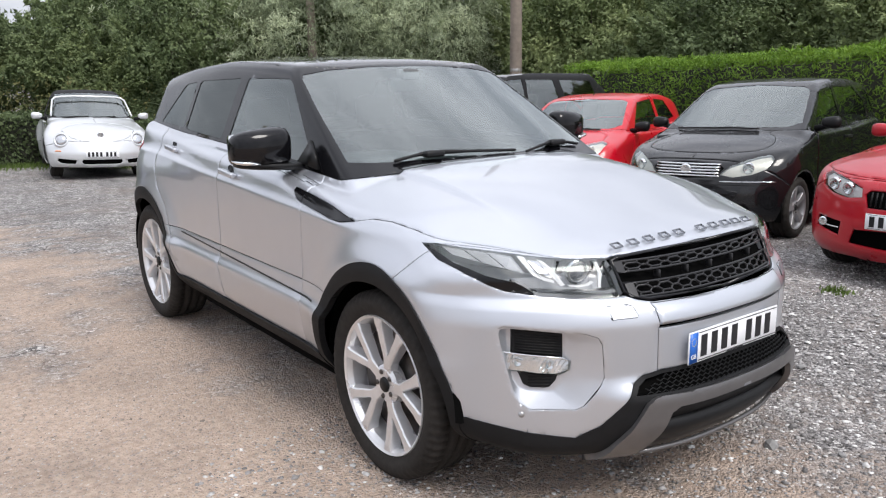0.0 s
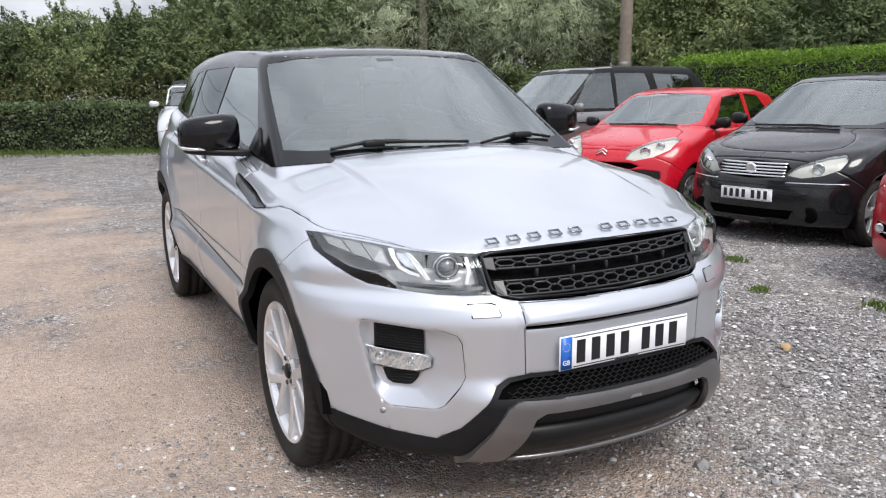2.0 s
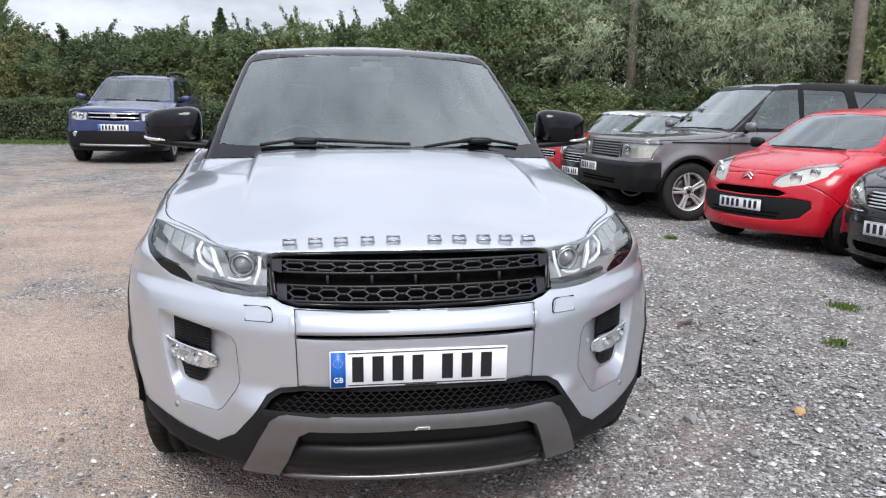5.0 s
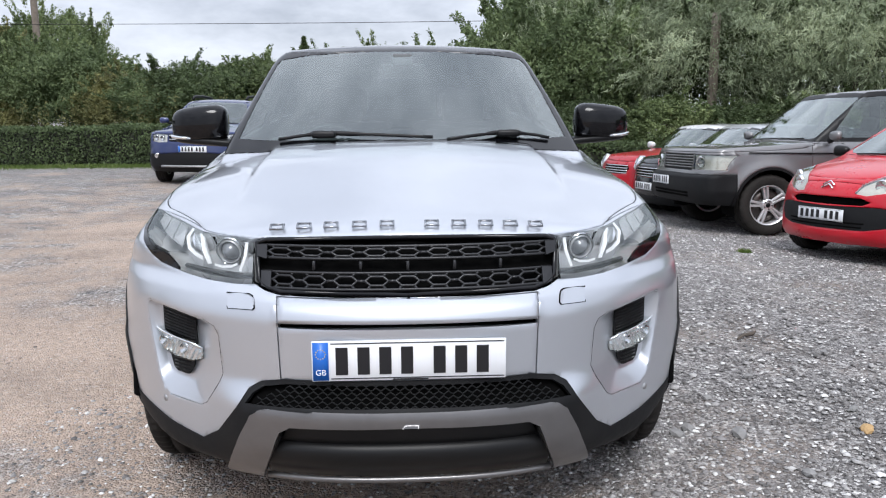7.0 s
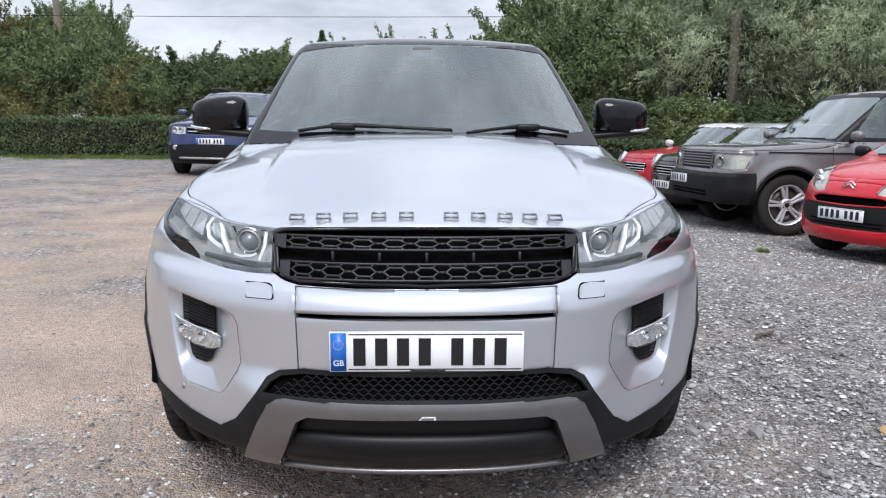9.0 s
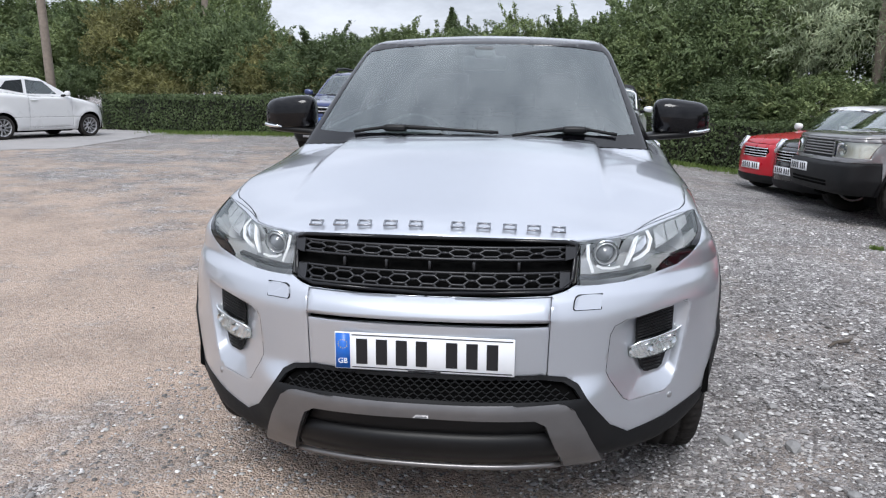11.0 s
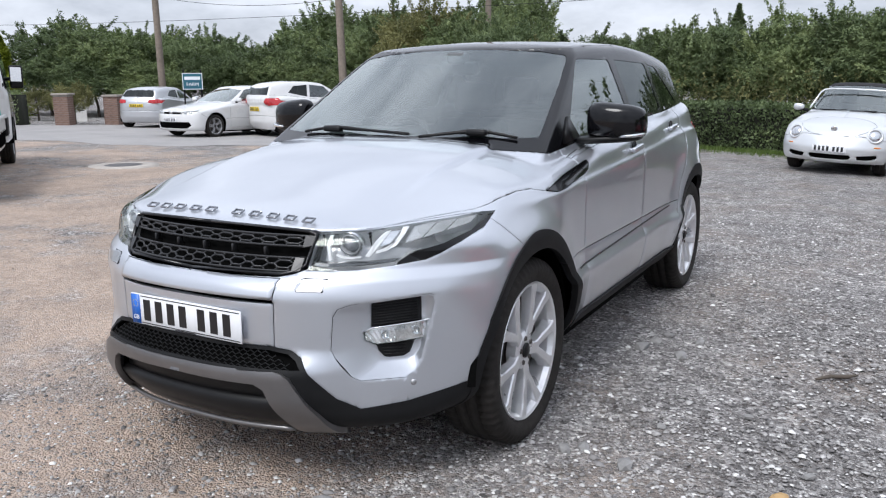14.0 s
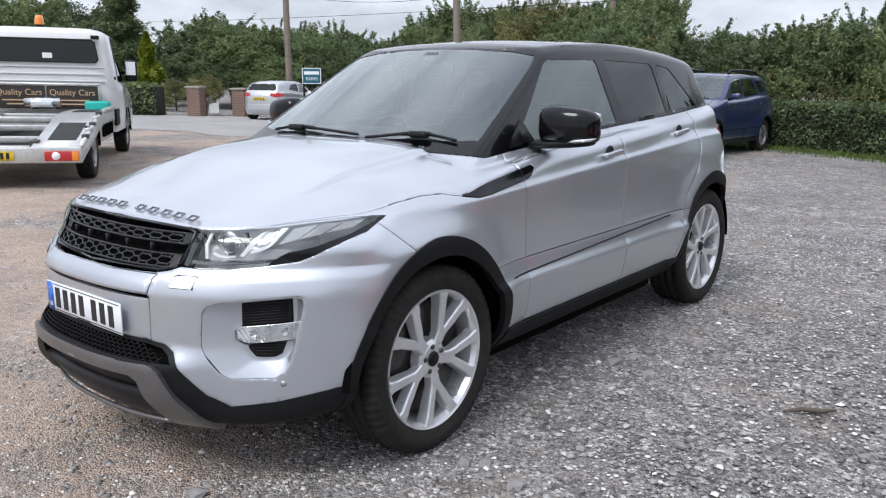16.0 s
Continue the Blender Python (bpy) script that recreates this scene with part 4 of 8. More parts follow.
def main_lamp(car, data, region, wing, s, front):
    lens = part("headlamp", panel(data, (region,), .0, .0, s, offset=-.001), LENS, car, "clear headlamp with one projector and white light guides")
    lens.visible_shadow = False
    part("lamp_bowl", panel(data, (region,), .0, .0, s, offset=-.070, lip=-.064), LAMP_GREY, lens)
    part("lamp_wing", panel(data, (wing,), .001, .0, s, offset=.001, lip=.02), GLOSS_BLACK, lens, "gloss black lower lamp edge")

    def band(name, pts, d, mat, label="", thick=.006):
        """A flat piece following the lamp's face at a depth."""
        bm = bmesh.new()
        add_prism(bm, [(s * x, z) for x, z in pts], lambda u, v, e: (u, float(front(abs(u), v)) + d + e, v), thick)
        return part(name, tidy(bm), mat, lens, label, smooth=False)
    # the projector in its rings
    r, m = .034, pose(s * .515, float(front(.515, .870)) + .052, .870, 10, 0, s * 14)
    bm = bmesh.new()
    add_lathe(bm, [(r * .86, .004), (r * .93, -.006), (r * 1.0, -.008), (r * 1.03, .0), (r * 1.03, .05)], 44, "y", m=m)
    o = part("projector", tidy(bm), LAMP_GREY, lens)
    bm = bmesh.new()
    add_lathe(bm, [(.0005, -.020), (r * .3, -.018), (r * .6, -.008), (r * .85, .006)], 36, "y", m=m)
    part("projector_lens", tidy(bm), PROJECTOR, o)
    bm = bmesh.new()
    add_lathe(bm, [(r * 1.14, .008), (r * 1.17, -.004), (r * 1.24, -.004), (r * 1.27, .012), (r * 1.27, .03)], 44, "y", m=m)
    part("projector_ring", tidy(bm), CHROME, o)
    # light guides: hooked white bands, and the small reflector that they hold
    band("light_guide", [(.470, .912), (.455, .903), (.457, .865), (.473, .822), (.481, .824), (.467, .866), (.465, .898), (.474, .905)], .028, GUIDE, "white light guide")
    band("light_guide", [(.609, .916), (.592, .880), (.570, .834), (.583, .832), (.604, .868), (.620, .914)], .036, GUIDE, "white light guide")
    band("light_guide", [(.654, .922), (.664, .900), (.653, .868), (.626, .850), (.600, .842), (.600, .851), (.622, .860), (.644, .876), (.652, .900), (.643, .920)], .034, GUIDE, "white light guide")
    band("light_guide", [(.486, .838), (.505, .829), (.535, .826), (.560, .830), (.560, .835), (.535, .832), (.507, .835), (.489, .843)], .034, GUIDE, "white light guide")
    band("inner_reflector", [(.612, .906), (.642, .910), (.645, .892), (.630, .872), (.606, .862), (.602, .872)], .046, REFLECTOR)
    for x0, x1 in ((.672, .712), (.716, .756), (.760, .800)):
        lo0, lo1 = .872 + (x0 - .672) * .36, .872 + (x1 - .672) * .36
        band("side_reflector", [(x0, lo0), (x1, lo1), (x1, .922 + (x1 - .672) * .12), (x0, .918 + (x0 - .672) * .12)], .034, LAMP_SHADE)
    band("lamp_sill", [(.436, .808), (.480, .804), (.575, .807), (.655, .816), (.660, .824), (.575, .818), (.480, .815), (.437, .818)], .020, BEZEL, thick=.03)


FOG_RIM = [(.545, .680), (.580, .694), (.760, .715), (.776, .716), (.788, .710), (.791, .692), (.780, .62), (.757, .50), (.740, .458), (.716, .438), (.603, .437), (.582, .450), (.537, .518), (.524, .545), (.532, .655)]
FOG_FLOOR = [(.612, .680), (.625, .700), (.728, .709), (.737, .709), (.743, .704), (.745, .690), (.743, .62), (.730, .53), (.716, .503), (.700, .496), (.645, .491), (.634, .496), (.615, .530), (.611, .56), (.608, .655)]


def main_fog(bumper, s, front):
    def place(x, z, d):
        return (s * x, float(front(x, z)) + d, z)

    # the pocket: a crisp rim, sloping walls and a floor
    bm = bmesh.new()
    lip = [bm.verts.new(place(x, z, .0015)) for x, z in FOG_RIM]
    rim = [bm.verts.new(place(x + (.655 - x) * .03, z + (.58 - z) * .03, .0035)) for x, z in FOG_RIM]
    mid = [bm.verts.new(place(x + (u - x) * .82, z + (v - z) * .82, .045)) for (x, z), (u, v) in zip(FOG_RIM, FOG_FLOOR)]
    low = [bm.verts.new(place(x, z, .050)) for x, z in FOG_FLOOR]
    c = bm.verts.new(place(.675, .60, .052))
    n = len(lip)
    for i in range(n):
        j = (i + 1) % n
        for a, b in ((lip, rim), (rim, mid), (mid, low)):
            bm.faces.new((a[i], a[j], b[j], b[i]))
        bm.faces.new((low[i], low[j], c))
    tidy(bm)
    bmesh.ops.recalc_face_normals(bm, faces=bm.faces[:])
    pocket = part("lamp_pocket", bm, SILVER, bumper, "silver sculpted lamp pocket")
    pocket.data.set_sharp_from_angle(angle=radians(38))

    def plate(name, pts, d0, d1, mat, label=""):
        bm = bmesh.new()
        mid = (sum(p[0] for p in pts) / len(pts), sum(p[1] for p in pts) / len(pts))
        c = bm.verts.new(place(*mid, d0))
        rim = [bm.verts.new(place(x, z, d0)) for x, z in pts]
        back = [bm.verts.new(place(x, z, d1)) for x, z in pts]
        n = len(pts)
        for i in range(n):
            bm.faces.new((c, rim[i], rim[(i + 1) % n]))
            bm.faces.new((rim[i], back[i], back[(i + 1) % n], rim[(i + 1) % n]))
        return part(name, tidy(bm), mat, bumper, label, smooth=False)
    g = plate("fog_grille", [(.738, .700), (.731, .705), (.68, .702), (.624, .696), (.617, .690), (.615, .60), (.68, .606), (.738, .612)], .040, .06, TRIM, "ribbed black intake panel")
    for k in range(9):
        bm = bmesh.new()
        z = .614 + .0095 * k
        add_tube(bm, [place(x, z - (.68 - x) * .09, .038) for x in (.621, .65, .68, .71, .733)], .0022, 5)
        part("fog_grille_rib", tidy(bm), SATIN, g)
    g = plate("fog_grille", [(.722, .560), (.67, .558), (.626, .556), (.632, .528), (.648, .505), (.660, .502), (.695, .503), (.708, .512)], .040, .06, TRIM, "ribbed black intake panel")
    for k in range(4):
        bm = bmesh.new()
        z = .514 + .011 * k
        add_tube(bm, [place(x, z, .038) for x in (.644, .665, .685, .702)], .0022, 5)
        part("fog_grille_rib", tidy(bm), SATIN, g)
    # the lamp bar stands out of the recess, pointed at its inner end
    def bar(t, dz, dy):
        x = .596 + t * .184
        h = (.016 + .016 * min(1.0, t * 5)) * (1 - .15 * max(0, t - .9) * 10)
        zc = .578 + .020 * t
        y = -.866 + .62 * x ** 2.53 + .026 * (1 - min(1.0, t * 4)) + .020 * step(.78, 1.0, t)
        return (s * x, y + dy, zc + dz * h)
    bm = bmesh.new()
    rows = [[bm.verts.new(bar(t, dz, dy)) for dy, dz in ((.045, 1.0), (.006, 1.0), (.0, .86), (.0, -.80), (.010, -1.0), (.045, -1.0))] for t in np.linspace(0, 1, 21)]
    for a, b in zip(rows, rows[1:]):
        for j in range(5):
            bm.faces.new((a[j], a[j + 1], b[j + 1], b[j]))
    bm.faces.new(rows[0])
    bm.faces.new(rows[-1])
    fog = part("fog_lamp", tidy(bm), LENS, bumper, "clear daytime running lamp with chrome reflectors")
    fog.visible_shadow = False
    # faceted reflector behind the clear face
    bm = bmesh.new()
    n = 24
    rows = [[bm.verts.new(bar(.01 + .98 * k / n, dz, .010 + .010 * abs(math.sin(math.pi * 2 * k / n)) - (.003 if (k + j) % 2 else .0))) for j, dz in enumerate((.92, .45, .0, -.45, -.92))] for k in range(n + 1)]
    for a, b in zip(rows, rows[1:]):
        for j in range(4):
            bm.faces.new((a[j], a[j + 1], b[j + 1], b[j]))
    part("lamp_reflector", tidy(bm), LAMP_BRIGHT, fog, smooth=False)
    for t in (.34, .76):
        bm = bmesh.new()
        add_lathe(bm, [(.0005, .006), (.006, .004), (.013, -.006), (.0145, -.006), (.0145, .004)], 20, "y", m=pose(*bar(t, .05, .012), 0, 0, s * 30))
        part("led_bowl", tidy(bm), CHROME, fog)
    bm = bmesh.new()
    add_tube(bm, [bar(t, .95, .002) for t in np.linspace(.0, 1, 12)], .0035, 6)
    part("lamp_rim", tidy(bm), CHROME, fog)


def main_mirror(car, s):
    """A gloss black door mirror on its arm, with a chrome strip."""
    def blob(name, fx, mat, parent=None, label="", n=28, m=14):
        bm = bmesh.new()
        rows = []
        for i in range(m + 1):
            a = math.pi * i / m
            rows.append([bm.verts.new(fx(a, 2 * math.pi * k / n)) for k in range(n)])
        for a, b in zip(rows, rows[1:]):
            for k in range(n):
                bm.faces.new((a[k], a[(k + 1) % n], b[(k + 1) % n], b[k]))
        bmesh.ops.remove_doubles(bm, verts=bm.verts[:], dist=1e-4)
        return part(name, tidy(bm), mat, parent, label)

    def sp(v, p):
        return math.copysign(abs(v) ** p, v)

    def body(a, b):
        # x across, y along, z up: squarish ends, front bulges, slight droop outwards
        u = sp(-math.cos(a), .55)
        r = max(0.0, math.sin(a)) ** .45
        y, z = sp(math.cos(b), .75) * r, sp(math.sin(b), .62) * r
        x = .935 + .125 * u
        zz = 1.245 + .088 * z * (1 - .10 * u) - .006 * u
        yy = .865 + (.075 if y < 0 else .055) * y * (1 - .25 * max(u, 0)) + .03 * max(u, 0) ** 2
        if zz < 1.185:
            zz = 1.185 + (zz - 1.185) * .3
        return (s * (x + .04 * (x - .81)), yy, zz - .043)
    mir = blob("door_mirror", body, GLOSS_BLACK, car, "gloss black door mirror")

    def foot(a, b):
        u = sp(-math.cos(a), .6)
        r = max(0.0, math.sin(a)) ** .5
        y, z = sp(math.cos(b), .8) * r, sp(math.sin(b), .7) * r
        x = .90 + .155 * u
        return (s * x, .86 + .062 * y * (1 - .12 * u) + .02 * max(u, 0), 1.128 + .020 * z + .012 * u)
    blob("mirror_base", foot, SATIN, mir)
    bm = bmesh.new()
    pts = [(.965, .808, 1.190), (1.00, .812, 1.192), (1.03, .822, 1.195), (1.053, .840, 1.199), (1.063, .865, 1.203)]
    add_tube(bm, [(s * (x + .04 * (x - .81)), y - .004, z - .046) for x, y, z in pts], [.005, .0075, .008, .0075, .004], 8)
    part("mirror_strip", tidy(bm), CHROME, mir, "thin chrome indicator strip")
    bm = bmesh.new()
    add_prism(bm, [(.66, 1.115), (.86, 1.135), (.80, 1.23)], lambda u, v, d: (s * (.772 - .4 * (v - 1.1) + .012 - d), u, v), .02)
    part("mirror_sail", tidy(bm), SATIN, mir)
    bm = bmesh.new()
    add_box(bm, (-.105, 0, -.062), (.10, .004, .062), .02, 2, pose(s * .95, .928, 1.203, 0, 0, 0))
    part("mirror_glass", bm, CHROME, mir)


def main_grille(car, data, regions, front):
    """The black grille: a near-black sheet painted as the shade of a deep opening, two honeycomb bars and small
    uprights between.
    """
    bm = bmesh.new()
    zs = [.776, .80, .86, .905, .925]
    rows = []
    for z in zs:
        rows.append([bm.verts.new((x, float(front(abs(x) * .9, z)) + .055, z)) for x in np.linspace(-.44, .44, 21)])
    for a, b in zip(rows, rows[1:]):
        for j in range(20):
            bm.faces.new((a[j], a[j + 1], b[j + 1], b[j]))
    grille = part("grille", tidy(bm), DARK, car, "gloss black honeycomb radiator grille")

    def y_at(x, z):
        return float(front(abs(x), z)) + .016
    # surround
    bm = bmesh.new()
    ring = [(.0, .779), (.35, .783), (.388, .792), (.415, .810), (.421, .86), (.424, .905), (.398, .913), (.0, .921)]
    for s in (1, -1):
        add_tube(bm, [(s * x, y_at(x, z) - .004, z) for x, z in ring], .0075, 6)
    part("grille_surround", tidy(bm), GLOSS_BLACK, grille)
    for z0, z1, half in ((.868, .900, .40), (.792, .832, .385)):
        bar = bmesh.new()
        n = 9
        w = 2 * half / n
        zc, h = (z0 + z1) / 2, (z1 - z0) / 2
        for z in (z0, z1):
            add_tube(bar, [(x, y_at(x, z) - .004, z) for x in np.linspace(-half - .01, half + .01, 25)], .0042, 6)
        for k in range(n):
            x = -half + w * (k + .5)
            # one long hexagon and the links to its neighbours
            hexa = [(x - w * .38, zc), (x - w * .20, zc + h * .55), (x + w * .20, zc + h * .55), (x + w * .38, zc), (x + w * .20, zc - h * .55), (x - w * .20, zc - h * .55), (x - w * .38, zc)]
            add_tube(bar, [(px, y_at(px, pz) - .003, pz) for px, pz in hexa], .0040, 5, False)
            for sx in (-1, 1):
                add_tube(bar, [(px, y_at(px, pz) - .003, pz) for px, pz in ((x + sx * w * .38, zc), (x + sx * w * .62, zc))], .0042, 5)
                for sz in (-1, 1):
                    add_tube(bar, [(px, y_at(px, pz) - .003, pz) for px, pz in ((x + sx * w * .20, zc + sz * h * .55), (x + sx * w * .30, zc + sz * h))], .0038, 5)
        part("grille_bar", tidy(bar), SATIN_GREY, grille, "dark grey honeycomb grille bar")
        for s in (1, -1):
            bm = bmesh.new()
            add_prism(bm, [(s * a, b) for a, b in ((half - .006, z0 - .002), (half + .022, z0 + .004), (half + .024, z1 + .002), (half - .006, z1 + .003))], lambda u, v, d: (u, y_at(u, v) - .012 + d, v), .02)
            part("grille_end", tidy(bm), SATIN_GREY, grille, smooth=False)
    for x in (-.26, -.13, 0, .13, .26):
        bm = bmesh.new()
        add_box(bm, (x - .004, y_at(x, .85) - .004, .836), (x + .004, y_at(x, .85) + .02, .862), .001, 1)
        part("grille_post", bm, SATIN_GREY, grille)


def main_mesh(bumper, front):
    """The hexagon mesh of the lower intake."""
    bm = bmesh.new()
    dx, dz = .026, .0125
    for r in range(6):
        z = .490 + dz * r * .85
        half = .44 - max(0, z - .50) * 2.4
        n = int(half / dx)
        pts = []
        for k in range(-2 * n, 2 * n + 1):
            x = k * dx / 2
            pts.append((x, float(front(abs(x), z)) - .002, z + (dz * .36 if (k // 1 + r) % 2 else -dz * .36)))
        add_tube(bm, pts, .0022, 4)
    part("intake_mesh", tidy(bm), TRIM, bumper, "black hexagon intake mesh")
    # sill of the lower opening: a thin bright lip and a cross member
    bm = bmesh.new()
    xs = np.linspace(-.40, .40, 25)
    add_tube(bm, [(x, float(front(abs(x), .262)) - .020, .262) for x in xs], .009, 8)
    part("splitter_lip", tidy(bm), SKID, bumper, "thin gunmetal splitter lip")
    bm = bmesh.new()
    rows = [[bm.verts.new((x, float(front(abs(x), z)) + dy, z)) for z, dy in ((.380, .03), (.362, -.002), (.300, .004), (.262, .004), (.250, .03))] for x in np.linspace(-.395, .395, 25)]
    for a, b in zip(rows, rows[1:]):
        for j in range(4):
            bm.faces.new((a[j], a[j + 1], b[j + 1], b[j]))
    part("cross_member", tidy(bm), SATIN, bumper)


def main_letters(car, Hc):
    """The badge across the bonnet's edge: a plain chrome frame where each raised character stands."""
    y, z = -.668, .951
    for x0 in (-.392, -.315, -.238, -.157, -.078, .050, .128, .206, .278, .352):
        bm = bmesh.new()
        xm = x0 + .021
        m = pose(xm, y + .10 * xm * xm, z + .002 - .06 * xm * xm, 24)
        for lo, hi in (((-.021, -.0145), (.021, -.0095)), ((-.021, .0095), (.021, .0145)), ((-.021, -.0095), (-.0155, .0095)), ((.0155, -.0095), (.021, .0095))):
            add_box(bm, (*lo, -.003), (*hi, .004), .001, 1, m)
        part("badge_bar", bm, BADGE, car, "plain chrome badge frame")


def main_wipers(car):
    def screen_y(x, z):
        return .33 + .13 * (x / .7) ** 2 + (z - 1.11) / .574
    for x0, x1, z1 in ((-.33, -.52, 1.150), (-.33, .12, 1.158), (.44, .18, 1.148), (.44, .62, 1.150)):
        bm = bmesh.new()
        n = 8
        pts = []
        for k in range(n + 1):
            t = k / n
            x = x0 + (x1 - x0) * t
            z = 1.175 + (z1 - 1.175) * t ** 1.3
            pts.append((x, screen_y(x, z) - .032 + .008 * t, z))
        add_tube(bm, pts, [.010] * 3 + [.007] * (n - 2), 8)
        part("wiper", tidy(bm), SATIN, car, "black windscreen wiper")
    for x in (-.33, .44):
        bm = bmesh.new()
        add_box(bm, (x - .05, screen_y(x, 1.17) - .06, 1.155), (x + .05, screen_y(x, 1.17) - .02, 1.185), .012)
        part("wiper_pivot", bm, SATIN, car)


def seat(parent, x, y, z, w=.50):
    bm = bmesh.new()
    add_box(bm, (x - w / 2, y - .26, z), (x + w / 2, y + .26, z + .16), .05, 3)
    add_box(bm, (-w / 2, -.07, 0), (w / 2, .07, .60), .06, 3, pose(x, y + .25, z + .12, -16))
    add_box(bm, (-.13, -.05, 0), (.13, .05, .19), .045, 3, pose(x, y + .43, z + .74, -12))
    return part("seat", bm, CLOTH, parent)


def main_interior(car):
    bm = bmesh.new()
    add_box(bm, (-.70, .45, .30), (.70, 3.2, .42), .03)
    add_box(bm, (-.74, .45, .42), (-.70, 3.2, 1.10), .01)
    add_box(bm, (.70, .45, .42), (.74, 3.2, 1.10), .01)
    add_box(bm, (-.70, 2.55, .42), (.70, 3.2, 1.12), .05)
    part("cabin_tub", bm, DASH, car)
    bm = bmesh.new()
    add_box(bm, (-.69, .52, .80), (.69, 1.02, 1.10), .05, 3)
    add_box(bm, (-.60, .62, 1.08), (-.20, .98, 1.15), .04, 3)
    add_box(bm, (-.10, .85, .45), (.10, 1.9, .72), .03)
    part("dashboard", bm, DASH, car)
    for x in (-.37, .37):
        seat(car, x, 1.55, .45)
        seat(car, x, 2.30, .48, .60)
    bm = bmesh.new()
    m = pose(-.37, 1.10, 1.02, 64)
    add_lathe(bm, [(.185 + .015 * math.cos(a), .015 * math.sin(a)) for a in np.linspace(0, 2 * math.pi, 9)[:-1]], 36, "z", True, m)
    add_box(bm, (-.17, -.02, -.02), (.17, .03, .012), .008, 2, m)
    add_box(bm, (-.06, -.16, -.03), (.06, .05, .02), .02, 2, m)
    part("steering_wheel", tidy(bm), SATIN, car)
    bm = bmesh.new()
    add_box(bm, (-.11, -.02, -.035), (.11, .02, .035), .015, 3, pose(0.0, 1.10, 1.455, 12))
    add_tube(bm, [(0, 1.10, 1.48), (0, 1.07, 1.53)], .012)
    part("interior_mirror", bm, DASH, car)
    bm = bmesh.new()
    add_box(bm, (-.05, 1.05, 1.478), (.05, 1.13, 1.535), .018, 3)
    part("sensor_pod", bm, POD_GREY, car)


PROJECTOR = plain("projector_lens_glass", (0.20, 0.21, 0.225), 0.08, vary=0.15, coat=1.0)
LAMP_SHADE = plain("grey_lamp_reflector", (0.46, 0.465, 0.475), 0.22, metal=0.45, vary=0.25, scale=60)
POD_GREY = plain("grey_moulded_plastic", (0.10, 0.104, 0.108), 0.6, vary=0.1)
GUIDE = plain("white_light_guide", (0.86, 0.87, 0.88), 0.25, vary=0.04)
BADGE = plain("dark_chrome_badge", (0.30, 0.31, 0.33), 0.2, metal=1.0, vary=0.1)
LAMP_BRIGHT = plain("bright_lamp_lens", (0.86, 0.87, 0.89), 0.14, metal=0.75, vary=0.25, scale=90, coat=1.0)
LAMP_GREY = plain("satin_silver_lamp_housing", (0.56, 0.57, 0.58), 0.28, metal=0.35, vary=0.15)
SATIN_GREY = plain("dark_grey_grille_plastic", (0.026, 0.026, 0.028), 0.32, metal=0.3, vary=0.2)
main_car()

# ---------------------------------------------------------------- the other parked cars
BLACK_PAINT = paint("black_solid_paint", (0.007, 0.007, 0.008), rough=0.25, dust=0.01, spec=0.2, coat=0.75)
RED_PAINT = paint("bright_red_paint", (0.50, 0.005, 0.018), rough=0.3, dust=0.02, spec=0.3, coat=0.6)
RED_DEEP = paint("deep_red_paint", (0.40, 0.005, 0.015), rough=0.3, dust=0.02, spec=0.3, coat=0.6)
GREY_PAINT = paint("faded_grey_metallic_paint", (0.17, 0.167, 0.17), metal=0.5, rough=0.4, flake=0.2, dust=0.14)
BLUE_PAINT = paint("dark_blue_metallic_paint", (0.008, 0.020, 0.095), metal=0.3, rough=0.32, flake=0.3, dust=0.06)
WHITE_PAINT = paint("white_paint", (0.66, 0.66, 0.66), rough=0.3, dust=0.08)
PALE_SILVER = paint("pale_silver_paint", (0.62, 0.635, 0.65), metal=0.45, rough=0.36, flake=0.2, dust=0.06)
MID_SILVER = paint("mid_silver_paint", (0.50, 0.51, 0.53), metal=0.6, rough=0.36, flake=0.2, dust=0.1)
LAMP_PALE = plain("pale_lamp_bowl", (0.70, 0.70, 0.68), 0.3, metal=0.15, vary=0.15, scale=40)
SOFT_TOP = plain("black_canvas_hood", (0.014, 0.014, 0.016), 0.9, vary=0.25, bump=0.4, scale=60)
LENS_CLOUDY = glass("hazy_lamp_lens", (0.85, 0.84, 0.78), rough=0.12, low=0.10)
CAR_GLASS = glass("car_window_glass", (0.58, 0.66, 0.63), low=0.08)


